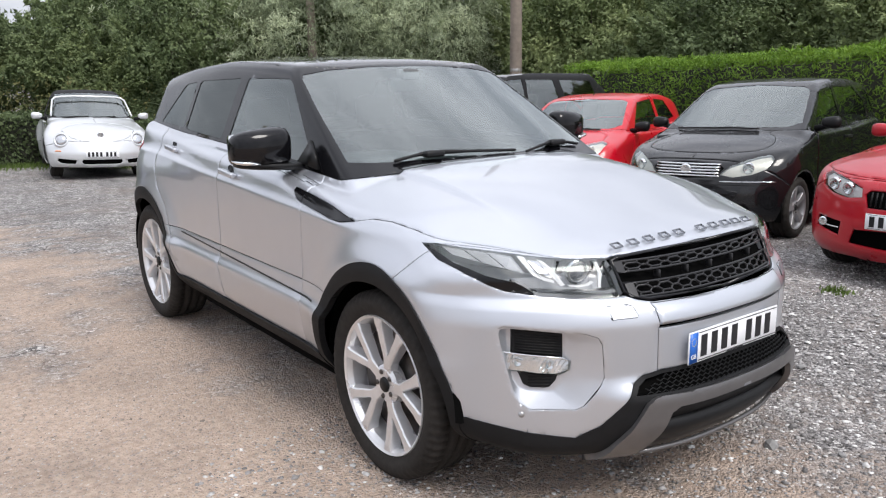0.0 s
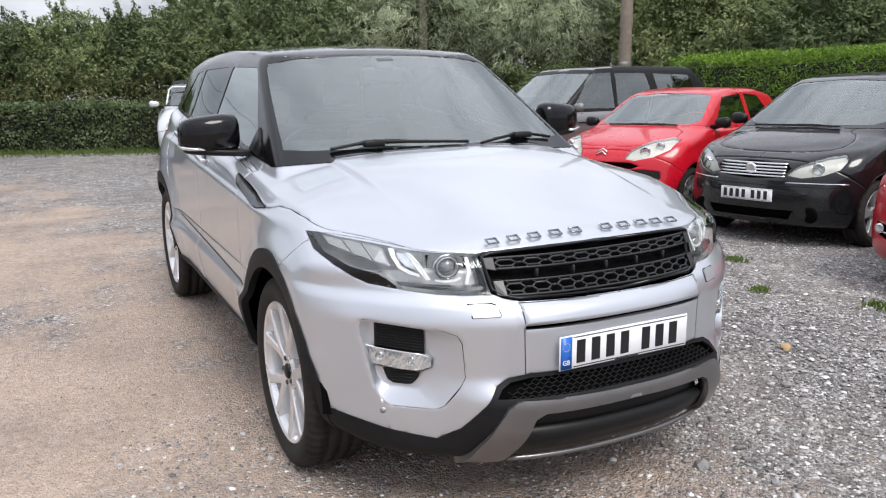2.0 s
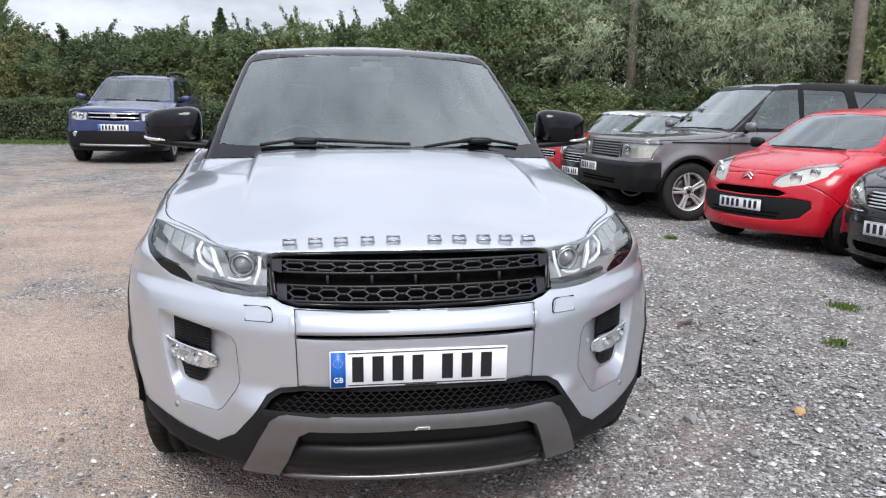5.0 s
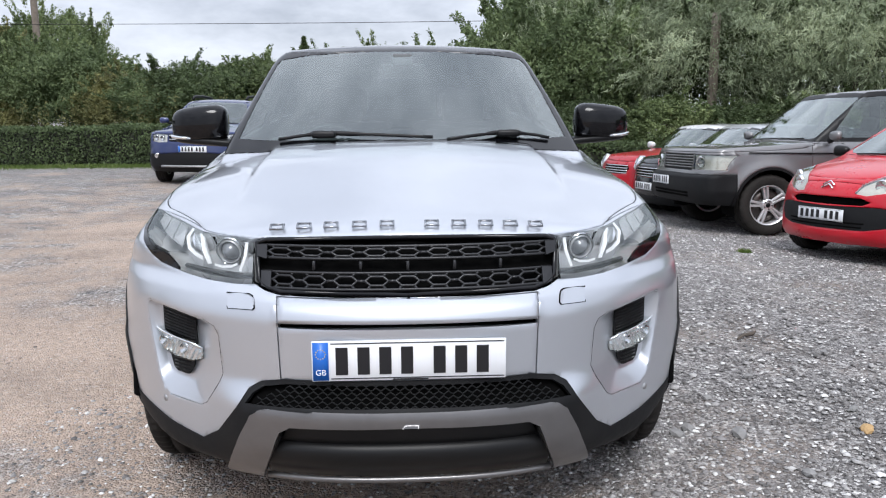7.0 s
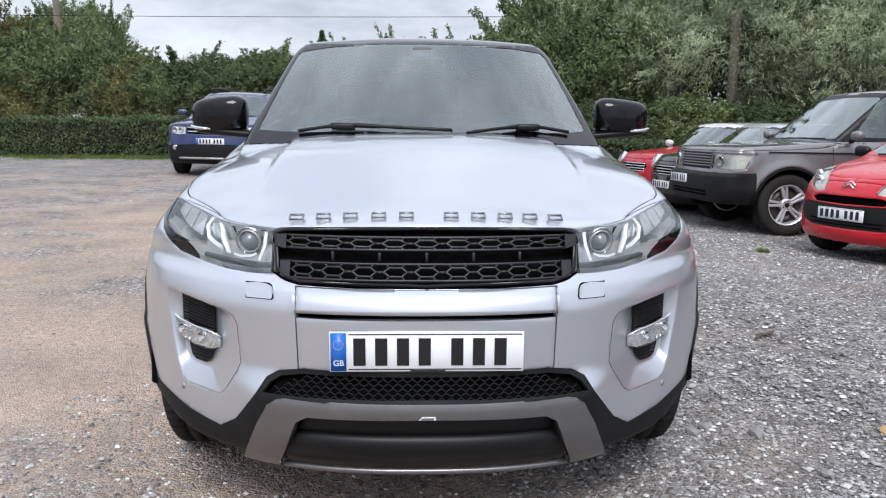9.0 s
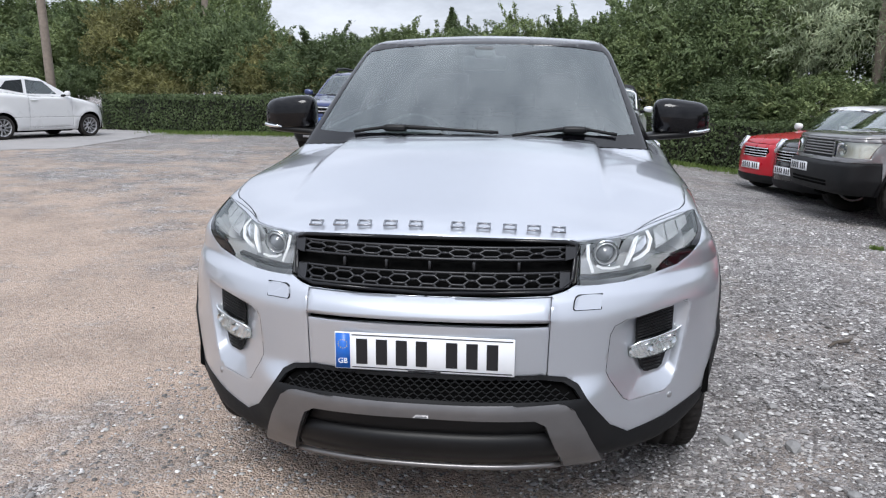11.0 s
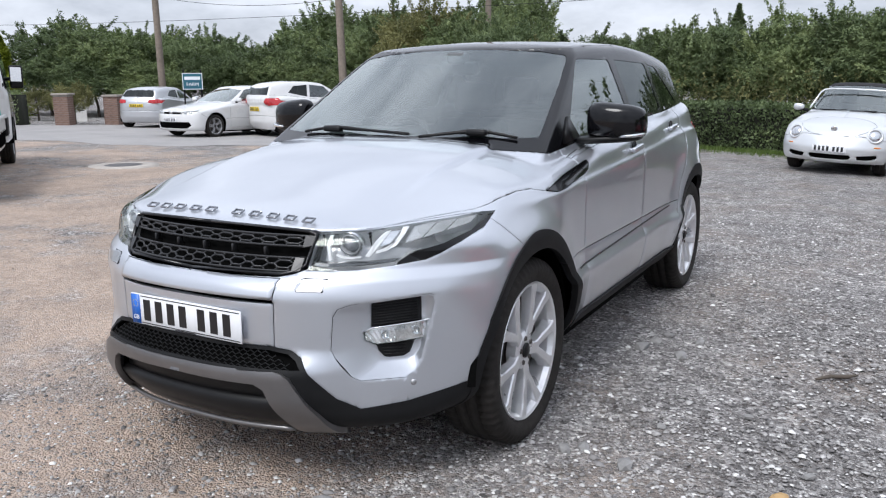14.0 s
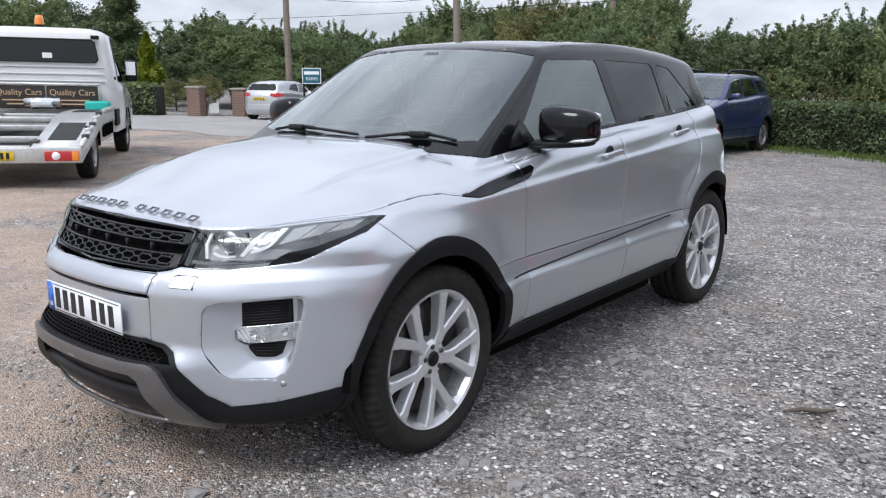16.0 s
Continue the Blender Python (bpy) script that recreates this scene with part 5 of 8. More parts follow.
def parked_car(m, label, body, sp, group="parked cars"):
    """A parked car from a few dozen sizes. Its own axes: front axle on the ground at the origin, nose towards -y."""
    wb, fo, ro, W, R = sp["wb"], sp["fo"], sp["ro"], sp["W"], sp["R"]
    Hc, Rc = curve(*sp["top"]), curve(*sp["roof"])
    end = wb + ro
    Bs = curve([-fo, -fo * .5, 0, wb * .5, wb, wb + ro * .6, end], [W * .93, W * .985, W, W * .992, W, W * .965, W * .84])
    low = sp.get("low", .2)
    Gz = curve([low, low + .12, .55, .75, .95, 1.15, 1.4], [-.07, -.02, .0, .0, -.01, -.06, -.2])
    Dz = curve(sp["face"][0], sp["face"][1])
    cy, cz, slope, bend = sp["screen"]
    ry, rslope = sp["back"]
    inset, tumble = sp.get("inset", .10), sp.get("tumble", .36)
    flare, fw = sp.get("flare", .025), sp.get("flare_width", .10)
    kc, pc = sp.get("plan", (.55, 2.6))
    roof_crown = sp.get("crown", .09)
    hood_crown = sp.get("hood_crown", .08)

    def front(x, z):
        return -fo + Dz(z) + kc * np.abs(x / W * .9) ** pc

    def lower(x, y, z):
        r1, r2 = np.hypot(y, z - R), np.hypot(y - wb, z - R)
        S = Bs(y) + Gz(z) - sp.get("pinch", 0) * step(.5, .9, z) + flare * (np.exp(-((r1 - R - .07) / fw) ** 2) + np.exp(-((r2 - R - .07) / fw) ** 2))
        H = Hc(y) - hood_crown * (x / W) ** 3 * (1 - step(cy, cy + .4, y))
        d = smax(front(x, z) - y, x - S, .10)
        d = smax(d, z - H, sp.get("edge", .06))
        d = smax(d, y - (end - .30 * np.abs(x / W) ** 3 - sp.get("tail_lean", .06) * step(.7, 1.2, z) - .08 * (1 - step(low, low + .25, z))), .10)
        return smax(d, low - z, .04)

    def cabin(x, y, z):
        bx = W * (1 - .04 * np.clip((cy + .5 - y), 0, 1)) - inset - .06 * step(wb, end, y)
        S = bx - tumble * (z - cz) - .2 * np.maximum(z - cz - .35, 0) ** 2
        d = smax(x - S, z - (Rc(y) - roof_crown * x ** 2), sp.get("roof_edge", .07))
        d = smax(d, (cy + bend * (x / W) ** 2 + (z - cz) / slope - y) * slope / math.hypot(1, slope), .03)
        d = smax(d, (y - (ry - .15 * x ** 2 - np.maximum(z - cz, 0) / rslope)) * rslope / math.hypot(1, rslope), .05)
        return np.maximum(d, cz - .12 - z)

    def f(x, y, z):
        return smin(lower(x, y, z), cabin(x, y, z), .015)

    zr = max(sp["roof"][1]) + .08
    cage = [(-fo - .1, low, 1), (-fo - .1, sp["top"][1][0] + .05, 1), (-fo * .5, sp["top"][1][2] + .14, 1), (cy, cz + .12, 1), (cy + .75, zr - .05, 1), (end - .6, zr, 1), (end + .12, cz + .15, 1), (end + .12, low, 4), (-fo + .1, low - .1, 4)]
    d = sp.get("du", .034)
    bm = shell(f, cage, (-fo * .35, wb + ro * .3, .52), W + .12, d, int(W / d), int(.5 / d))
    HOOD, BUMPER, FDOOR, RDOOR, GREEN, SCREEN, LAMP, GRILLE, INTAKE, HOLE, CLAD, LOWER, TAILLAMP, BACKGLASS, ROOF, UNDER, BACKBUMPER, REARWING = range(1, 19)
    GLASS0 = 40
    every = lambda c, n: True
    fd0, fd1, rd1 = sp["doors"]
    belt = sp["belt"]
    carve(bm, [(fd0, 1.4), (fd0, low + .10), (fd1, low + .10), (fd1, 1.4)], "side", FDOOR, side_only)
    if rd1:
        carve(bm, [(fd1, 1.4), (fd1, low + .10), (wb - R - .16, low + .10), (wb - R - .08, R + .18), (wb - .22, R + .36), (rd1, .85), (rd1, 1.4)], "side", RDOOR, side_only)
    seam = sp["seam"]
    carve(bm, [(-fo - .3, seam[0][1])] + list(seam) + [(seam[-1][0], 1.6), (-fo - .3, 1.6)], "side", HOOD, every, only=(0, FDOOR))
    bt = sp.get("bumper_top")
    cut = [(-fo - .3, bt), (-R - .06, bt), (-R - .06, .0)] if bt else [(-fo - .3, seam[0][1]), (seam[1][0], seam[1][1] - .02), (-R * .9, R + .22), (-R * .9, .0)]
    carve(bm, [(-fo - .3, .0)] + cut, "side", BUMPER, every, only=(0,))
    carve(bm, [(end + .3, .0), (end + .3, sp.get("rear_split", .62)), (wb + R * 1.05, sp.get("rear_split", .62) - .03), (wb + R * 1.05, .0)], "side", BACKBUMPER, every, only=(0,))
    carve(bm, [(cy - .05, cz + .3), (cy + .04, cz + .01)] + list(belt) + [(end + .3, belt[-1][1] + .02), (end + .3, 2.2), (cy - .05, 2.2)], "side", GREEN, every)
    carve(bm, sp["glass_front"], "front", SCREEN, lambda c, n: n.y < -.25 and n.x < -1.5 * n.y and c.y > cy - .3, only=(GREEN,))
    for k, poly in enumerate(sp["glass"]):
        carve(bm, poly, "side", GLASS0 + k, side_only, only=(GREEN,))
    mark(bm, ROOF, lambda x, y, z, n: (n[:, 2] > .82) & (z > zr - .35) & (y > cy + .3), only=(GREEN,))
    for key, reg in (("lower", LOWER), ("intake", INTAKE), ("grille", GRILLE), ("lamp", LAMP)):
        for poly in sp.get(key, []):
            carve(bm, poly, "front", reg, lambda c, n: c.y < .05 and n.y < -.03)
    for poly in sp.get("tail", []):
        carve(bm, poly, "front", TAILLAMP, lambda c, n: c.y > wb and (n.y > .05 or n.x > .4))
    for poly in sp.get("back_glass", []):
        carve(bm, poly, "front", BACKGLASS, lambda c, n: c.y > wb - .4 and n.y > .1, only=(GREEN,))
    clad = sp.get("clad", 0)
    for c0 in (0.0, wb):
        rr = R + .055
        for r, reg in ((rr + clad, CLAD), (rr, HOLE)):
            if r == rr and reg == CLAD:
                continue
            poly = [(c0 - r, -.05), (c0 - r, R)] + [(c0 - r * math.cos(a), R + r * math.sin(a)) for a in np.linspace(.06, math.pi - .06, 26)] + [(c0 + r, R), (c0 + r, -.05)]
            carve(bm, poly, "side", reg, lambda c, n: c.x > .3 and (n.x > .05 or reg == HOLE))
    if clad:
        carve(bm, [(R, low + .12), (wb - R, low + .12), (wb - R, 0), (R, 0)], "side", CLAD, lambda c, n: c.x > .3, only=(0, FDOOR, RDOOR))
    carve(bm, [(-fo - .3, low + .018), (end + .3, low + .018), (end + .3, -.3), (-fo - .3, -.3)], "side", UNDER, every)
    mark(bm, REARWING, lambda x, y, z, n: y > fd1, only=(0,))
    data = arrays(bm)
    bm.free()

    car = thing("car", m, label, "car", group)
    g, sk = .003, .003
    cab = sp.get("cab_mat", body)
    bumper_mat = sp.get("bumper_mat", body)
    part("bonnet", panel(data, (HOOD,), g, sk, lip=.012), body, car)
    bumper = part("front_bumper", panel(data, (BUMPER,), g, sk, lip=.012), bumper_mat, car)
    if sp.get("lower"):
        part("lower_valance", panel(data, (LOWER,), .001, .0, offset=.004, lip=.012), TRIM, bumper)
    if sp.get("intake"):
        # shallow near-black sheet whose colour stands for the shade inside the intake
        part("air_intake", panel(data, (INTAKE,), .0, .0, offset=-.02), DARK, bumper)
    if sp.get("grille"):
        part("grille", panel(data, (GRILLE,), .0, .0, offset=-.012), sp.get("grille_mat", DARK), car)
    part("rear_bumper", panel(data, (BACKBUMPER,), g, sk, lip=.012), bumper_mat, car)
    for s in (1, -1):
        for reg, nm in ((0, "front_wing"), (REARWING, "rear_wing")):
            for k, piece in enumerate(islands(panel(data, (reg,), g, sk, s, lip=.012))):
                part(nm if k == 0 else "body_panel", piece, body, car)
        fd = part("front_door", panel(data, (FDOOR,), g, sk, s, lip=.012), body, car)
        rd = part("rear_door", panel(data, (RDOOR,), g, sk, s, lip=.012), body, car) if rd1 else None
        for k in range(len(sp["glass"])):
            part("window", panel(data, (GLASS0 + k,), .0, .0, s, offset=-.004), sp.get("glass_mats", [CAR_GLASS] * 4)[k], (fd, rd or car, car, car)[k])
        if sp.get("lamp"):
            lens = part("headlamp", panel(data, (LAMP,), .001, .0, s, offset=.004), LENS_CLOUDY if sp.get("hazy") else LENS, car, "clear headlamp")
            lens.visible_shadow = False
            part("lamp_bowl", panel(data, (LAMP,), .0, .0, s, offset=-.030), LAMP_PALE, lens)
            for lx, lz, lr in sp.get("bulbs", []):
                b2 = bmesh.new()
                add_lathe(b2, [(.0005, .012), (lr * .5, .006), (lr * .9, -.010), (lr, -.012), (lr * 1.06, .0), (lr * 1.06, .02)], 24, "y", m=pose(s * lx, float(front(lx, lz)) + .014, lz, 12, 0, s * 20))
                part("lamp_unit", tidy(b2), CHROME, lens)
        if sp.get("tail"):
            part("tail_lamp", panel(data, (TAILLAMP,), .001, .0, s, offset=.006, lip=.02), LENS_RED, car, "red tail lamp")
        if clad:
            part("arch_trim", panel(data, (CLAD,), .001, .0, s, offset=.006, lip=.02), TRIM, car, "black plastic arch and sill trim")
        # mirror, handles
        mx, my, mz = sp["mirror"]
        b2 = bmesh.new()
        bmesh.ops.create_uvsphere(b2, u_segments=16, v_segments=10, radius=1.0)
        for v in b2.verts:
            x, y, z = v.co
            q = (abs(x) ** 3 + abs(y) ** 3 + abs(z) ** 3) ** (1 / 3)
            v.co = Vector((s * (mx + .092 * x / q), my + .05 * y / q * (1.2 if y < 0 else .7), mz + (.058 + .010 * x) * z / q))
        mir = part("door_mirror", tidy(b2), sp.get("mirror_mat", body), fd)
        b2 = bmesh.new()
        add_tube(b2, [(s * (mx + .0), my + .01, mz - .03), (s * (mx - .16), my + .03, mz - .06)], [.02, .035], 8)
        part("mirror_arm", tidy(b2), TRIM, mir)
        for hy in ([fd1 - .12] + ([rd1 - .10] if rd1 else [])):
            hz = belt[0][1] - .10
            hs = float(Bs(hy) + Gz(np.array(hz)) - sp.get("pinch", 0))
            b2 = bmesh.new()
            add_box(b2, (-.014, -.08, -.014), (.014, .08, .014), .008, 2, pose(s * (hs + .012), hy, hz))
            part("door_handle", b2, sp.get("handle_mat", body), fd if hy < fd1 else rd)
    part("roof", panel(data, (ROOF,), .0, .0, lip=.01), sp.get("roof_mat", cab), car)
    part("pillar_frame", panel(data, (GREEN,)), cab, car)
    part("windscreen", panel(data, (SCREEN,), .0, .0, offset=-.003), CAR_GLASS, car)
    if sp.get("back_glass"):
        part("rear_window", panel(data, (BACKGLASS,), .0, .0, offset=.003), GLASS_TINT, car, "dark rear window")
    # added near-black shell inside doors and roof, standing in for cabin shade
    keep = (FDOOR, RDOOR, GREEN, ROOF, LOWER, INTAKE)
    part("inner_shell", panel(data, keep, offset=-.02), DARK, car)
    # wheels and wells
    meshes = []
    for s in (1, -1):
        for k, y in enumerate((0.0, wb)):
            half = sp.get("tyre", .095)
            wheel(car, (s * (W - half * 1.02 - .006 + sp.get("track", 0)), y, R), s, R, sp["rim"], half, *sp["spokes"], sp.get("rim_mat", ALLOY_DULL), meshes, turn=13 + 40 * k, steer=sp.get("steer", 0) if k == 0 else 0)
            # arch liner in the same near-black, with the well's shade in its colour
            b2 = bmesh.new()
            rows = [[b2.verts.new((s * o, y - r * math.cos(a), R + r * math.sin(a))) for r, o in ((.0, W - .36), (R + .07, W - .36), (R + .07, W - .03))] for a in np.linspace(-.3, math.pi + .3, 24)]
            for a, b in zip(rows, rows[1:]):
                for j in range(2):
                    b2.faces.new((a[j], a[j + 1], b[j + 1], b[j]))
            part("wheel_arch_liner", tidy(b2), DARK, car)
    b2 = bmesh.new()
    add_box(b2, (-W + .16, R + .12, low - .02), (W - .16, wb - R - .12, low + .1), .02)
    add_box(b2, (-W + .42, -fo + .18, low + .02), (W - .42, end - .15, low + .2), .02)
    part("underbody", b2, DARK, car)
    b2 = bmesh.new()
    add_box(b2, (-W + .20, cy + .25, low + .1), (W - .20, end - .5, low + .2), .02)
    add_box(b2, (-W + .18, cy + .22, cz - .28), (W - .18, cy + .60, cz - .03), .04, 2)
    part("cabin_floor", b2, DASH, car)
    for x in (-W * .42, W * .42):
        seat(car, x, cy + 1.15, cz - .60, .46)
        seat(car, x, min(cy + 1.95, wb - .15), cz - .58, .50)
    for x0, x1 in sp.get("wipers", ()):
        b2 = bmesh.new()
        pts = []
        for t in np.linspace(0, 1, 6):
            x = x0 + (x1 - x0) * t
            z = cz + .035 - .01 * t
            pts.append((x, cy + bend * (x / W) ** 2 + (z - cz) / slope - .03, z))
        add_tube(b2, pts, .009, 6)
        part("wiper", tidy(b2), SATIN, car)
    if "plate" in sp:
        number_plate(bumper, pose(sp["plate"][0], float(front(abs(sp["plate"][0]), sp["plate"][1])) - .012, sp["plate"][1]), PLATE_WHITE, band=sp.get("band", False))
    if "rear_plate" in sp:
        zz = sp["rear_plate"]
        number_plate(car, pose(0, end - sp.get("tail_lean", .06) * float(step(.7, 1.2, np.array(zz))) + .014, zz, 0, 0, 180), PLATE_YELLOW, band=False)
    return car, front, data


def slats(car, front, rows, mat, name="grille_slat", r=.008, proud=.004):
    for x0, x1, z in rows:
        bm = bmesh.new()
        add_tube(bm, [(x, float(front(abs(x), z)) - proud, z) for x in np.linspace(x0, x1, 13)], r, 6)
        part(name, tidy(bm), mat, car)


def disc(car, front, x, z, r, mat, name):
    bm = bmesh.new()
    add_lathe(bm, [(.0005, -.008), (r * .75, -.006), (r, -.002), (r, .01)], 28, "y", m=pose(x, float(front(abs(x), z)) - .004, z, 10))
    part(name, tidy(bm), mat, car)


def at_yard(x, y, turn):
    """A car's place on the sloping yard, tilted with it."""
    a = radians(turn)
    fx, fy = math.sin(a), -math.cos(a)
    zf, zb = ground_z(x, y), ground_z(x - fx * 2.5, y - fy * 2.5)
    rx, ry = math.cos(a), math.sin(a)
    zr, zl = ground_z(x + rx, y + ry), ground_z(x - rx, y - ry)
    return pose(x, y, zf, 0, 0, turn) @ pose(0, 0, 0, math.degrees(math.atan2(zb - zf, 2.5)), -math.degrees(math.atan2(zr - zl, 2.0)), 0)


# --- black compact
car, fr, _ = parked_car(at_yard(4.78, 2.46, -81), "black compact hatchback with hazy headlamps and chrome grille", BLACK_PAINT, dict(
    wb=2.423, fo=.70, ro=.46, W=.86, R=.297, low=.17, rim=.205, spokes=(5, "star"), du=.026,
    top=([-.70, -.60, -.45, -.2, .1, .30, .6, 1.5, 2.4, 2.88], [.66, .74, .82, .92, 1.0, 1.04, 1.01, 1.04, 1.10, 1.06]),
    roof=([.6, .85, 1.1, 1.5, 2.0, 2.5, 2.85], [1.38, 1.47, 1.53, 1.57, 1.572, 1.53, 1.46]),
    face=([.17, .30, .45, .58, .70, .82, 1.0], [.08, .0, .0, .02, .05, .14, .30]), plan=(.46, 2.5),
    screen=(.14, 1.02, .60, .16), back=(2.92, 3.2), inset=.10, tumble=.34, crown=.06,
    doors=(.42, 1.42, 2.35), belt=[(.30, 1.035), (.6, 1.02), (1.5, 1.05), (2.4, 1.12), (2.9, 1.18)],
    seam=[(-.7, .74), (-.55, .80), (-.3, .86), (.1, .98), (.28, 1.06)],
    glass_front=[(0, 1.05), (.60, 1.06), (.70, 1.10), (.58, 1.42), (.50, 1.46), (0, 1.49)],
    glass=[[(.62, 1.08), (1.02, 1.43), (1.36, 1.46), (1.38, 1.09)], [(1.46, 1.09), (1.44, 1.46), (2.05, 1.46), (2.30, 1.30), (2.26, 1.13)], [(2.36, 1.16), (2.36, 1.32), (2.2, 1.44), (2.5, 1.42), (2.66, 1.20)]],
    lamp=[[(.34, .640), (.42, .72), (.60, .80), (.70, .82), (.735, .78), (.71, .70), (.60, .645), (.45, .62)]], hazy=True, bulbs=[(.56, .70, .05)],
    grille=[[(0, .755), (.30, .735), (.36, .70), (.31, .62), (0, .60)]], intake=[[(0, .33), (.42, .33), (.38, .25), (0, .25)]],
    mirror=(.93, .52, 1.10), plate=(0, .455), wipers=((.10, -.55), (.15, -.5), (.05, .35)), mirror_mat=SATIN, handle_mat=SATIN, rim_mat=ALLOY_DULL))
slats(car, fr, [(-.33, .33, .625 + .027 * k) for k in range(5)], CHROME, r=.009, proud=.0)
disc(car, fr, 0, .68, .055, CHROME, "badge_disc")
for s in (1, -1):
    slats(car, fr, [(s * .34, s * .78, .575)], CHROME, "bumper_strip", .006)
    # a near-black disc on the skin paints the shade of a fog recess
    disc(car, fr, s * .55, .30, .07, DARK, "fog_recess")
slats(car, fr, [(-.72, .72, .545)], SATIN, "bumper_groove", .006, -.002)

# --- red city car
car, fr, _ = parked_car(at_yard(4.58, 4.55, -71), "small bright red city hatchback with a black bumper insert", RED_PAINT, dict(
    wb=2.34, fo=.68, ro=.42, W=.815, R=.28, low=.17, rim=.185, spokes=(9, "plain"), du=.028,
    top=([-.68, -.58, -.40, -.2, .05, .30, .6, 1.5, 2.3, 2.75], [.62, .74, .84, .90, .96, 1.01, .97, .98, 1.05, 1.0]),
    roof=([.6, .85, 1.1, 1.4, 1.9, 2.3, 2.7], [1.28, 1.37, 1.425, 1.46, 1.462, 1.42, 1.34]),
    face=([.17, .28, .42, .55, .66, .78, 1.0], [.06, .0, .0, .015, .04, .12, .3]), plan=(.44, 2.3),
    screen=(.18, .99, .56, .18), back=(2.84, 2.6), inset=.09, tumble=.32, crown=.07,
    doors=(.42, 1.62, 0), belt=[(.34, 1.01), (.6, .98), (1.5, 1.0), (2.3, 1.09), (2.7, 1.14)],
    seam=[(-.68, .72), (-.55, .78), (-.3, .84), (.1, .94), (.30, 1.03)],
    glass_front=[(0, 1.02), (.56, 1.02), (.655, 1.06), (.54, 1.34), (.46, 1.365), (0, 1.385)],
    glass=[[(.70, 1.04), (1.0, 1.33), (1.50, 1.375), (1.56, 1.05)], [(1.66, 1.06), (1.62, 1.375), (2.0, 1.355), (2.26, 1.13)]],
    lamp=[[(.29, .665), (.32, .75), (.46, .85), (.62, .89), (.71, .865), (.69, .77), (.57, .69), (.40, .65)]], hazy=True, bulbs=[(.47, .74, .055), (.59, .80, .045)],
    lower=[[(0, .535), (.50, .545), (.64, .53), (.66, .47), (.58, .37), (.42, .335), (0, .33)]], intake=[[(0, .625), (.36, .62), (.44, .59), (.38, .56), (0, .555)]],
    mirror=(.875, .52, 1.04), plate=(0, .455), wipers=((.3, -.45), (-.1, .45)), mirror_mat=SATIN, handle_mat=RED_PAINT, rim_mat=ALLOY_DULL))
slats(car, fr, [(-.40, .40, .36), (-.42, .42, .395)], DARK, "intake_slat", .008)
for z0 in (.700, .728):
    bm = bmesh.new()
    add_tube(bm, [(x, float(fr(abs(x), z)) - .006, z) for x, z in ((-.065, z0), (0, z0 + .038), (.065, z0))], .008, 6)
    part("badge_bar", tidy(bm), CHROME, car)
bm = bmesh.new()
add_tube(bm, [(0, 1.05, 1.43), (0, 1.6, 1.82)], [.005, .002], 6)
part("aerial", tidy(bm), SATIN, car)

# --- grey four-wheel-drive
P38 = dict(
    wb=2.745, fo=.86, ro=1.05, W=.925, R=.372, low=.34, rim=.235, spokes=(5, "twin"), du=.028, tyre=.125, edge=.03,
    top=([-.86, -.80, -.7, 0, .5, .8, 1.5, 2.6, 3.8], [.985, 1.02, 1.045, 1.10, 1.135, 1.12, 1.13, 1.14, 1.13]),
    roof=([.9, 1.1, 1.3, 2.0, 3.0, 3.6, 3.8], [1.68, 1.74, 1.775, 1.815, 1.815, 1.79, 1.74]),
    face=([.34, .42, .55, .70, .74, .98, 1.1], [.06, .0, -.02, -.01, .05, .08, .16]), plan=(.16, 3.2),
    screen=(.52, 1.14, .80, .07), back=(3.86, 3.0), inset=.10, tumble=.24, crown=.03, hood_crown=.02, roof_edge=.05, tail_lean=.03, flare=.03,
    doors=(.52, 1.62, 2.55), belt=[(.58, 1.14), (1.5, 1.15), (2.6, 1.155), (3.8, 1.16)],
    seam=[(-.86, .995), (-.7, 1.0), (0, 1.03), (.4, 1.06), (.56, 1.10)],
    glass_front=[(0, 1.17), (.70, 1.17), (.765, 1.19), (.66, 1.66), (.62, 1.69), (0, 1.71)],
    glass=[[(.80, 1.19), (1.20, 1.68), (1.60, 1.71), (1.60, 1.19)], [(1.66, 1.19), (1.68, 1.70), (2.30, 1.70), (2.44, 1.19)], [(2.58, 1.19), (2.46, 1.70), (3.25, 1.68), (3.45, 1.19)]],
    lamp=[[(.455, .79), (.455, .968), (.90, .965), (.90, .79)]], hazy=True, bulbs=[(.60, .88, .07)],
    grille=[[(0, .985), (.43, .98), (.43, .775), (0, .775)]], grille_mat=TRIM, bumper_mat=TRIM, bumper_top=.735,
    mirror=(1.03, .72, 1.21), plate=(-.30, .63), wipers=((.25, -.35), (.62, .1)), mirror_mat=GREY_PAINT, handle_mat=TRIM, rim_mat=ALLOY, clad=.03, cab_mat=SATIN, roof_mat=GREY_PAINT)
car, fr, _ = parked_car(at_yard(4.36, 7.31, -86), "large faded grey boxy four-wheel-drive with a black bumper", GREY_PAINT, P38)
slats(car, fr, [(-.42, .42, .81 + .034 * k) for k in range(6)], GREY_PAINT, r=.009, proud=-.004)
# near-black bars drawn on the bumper as the shade of its slots
slats(car, fr, [(-.5, .5, .50), (-.5, .5, .46)], DARK, "bumper_slot", .014, .0)
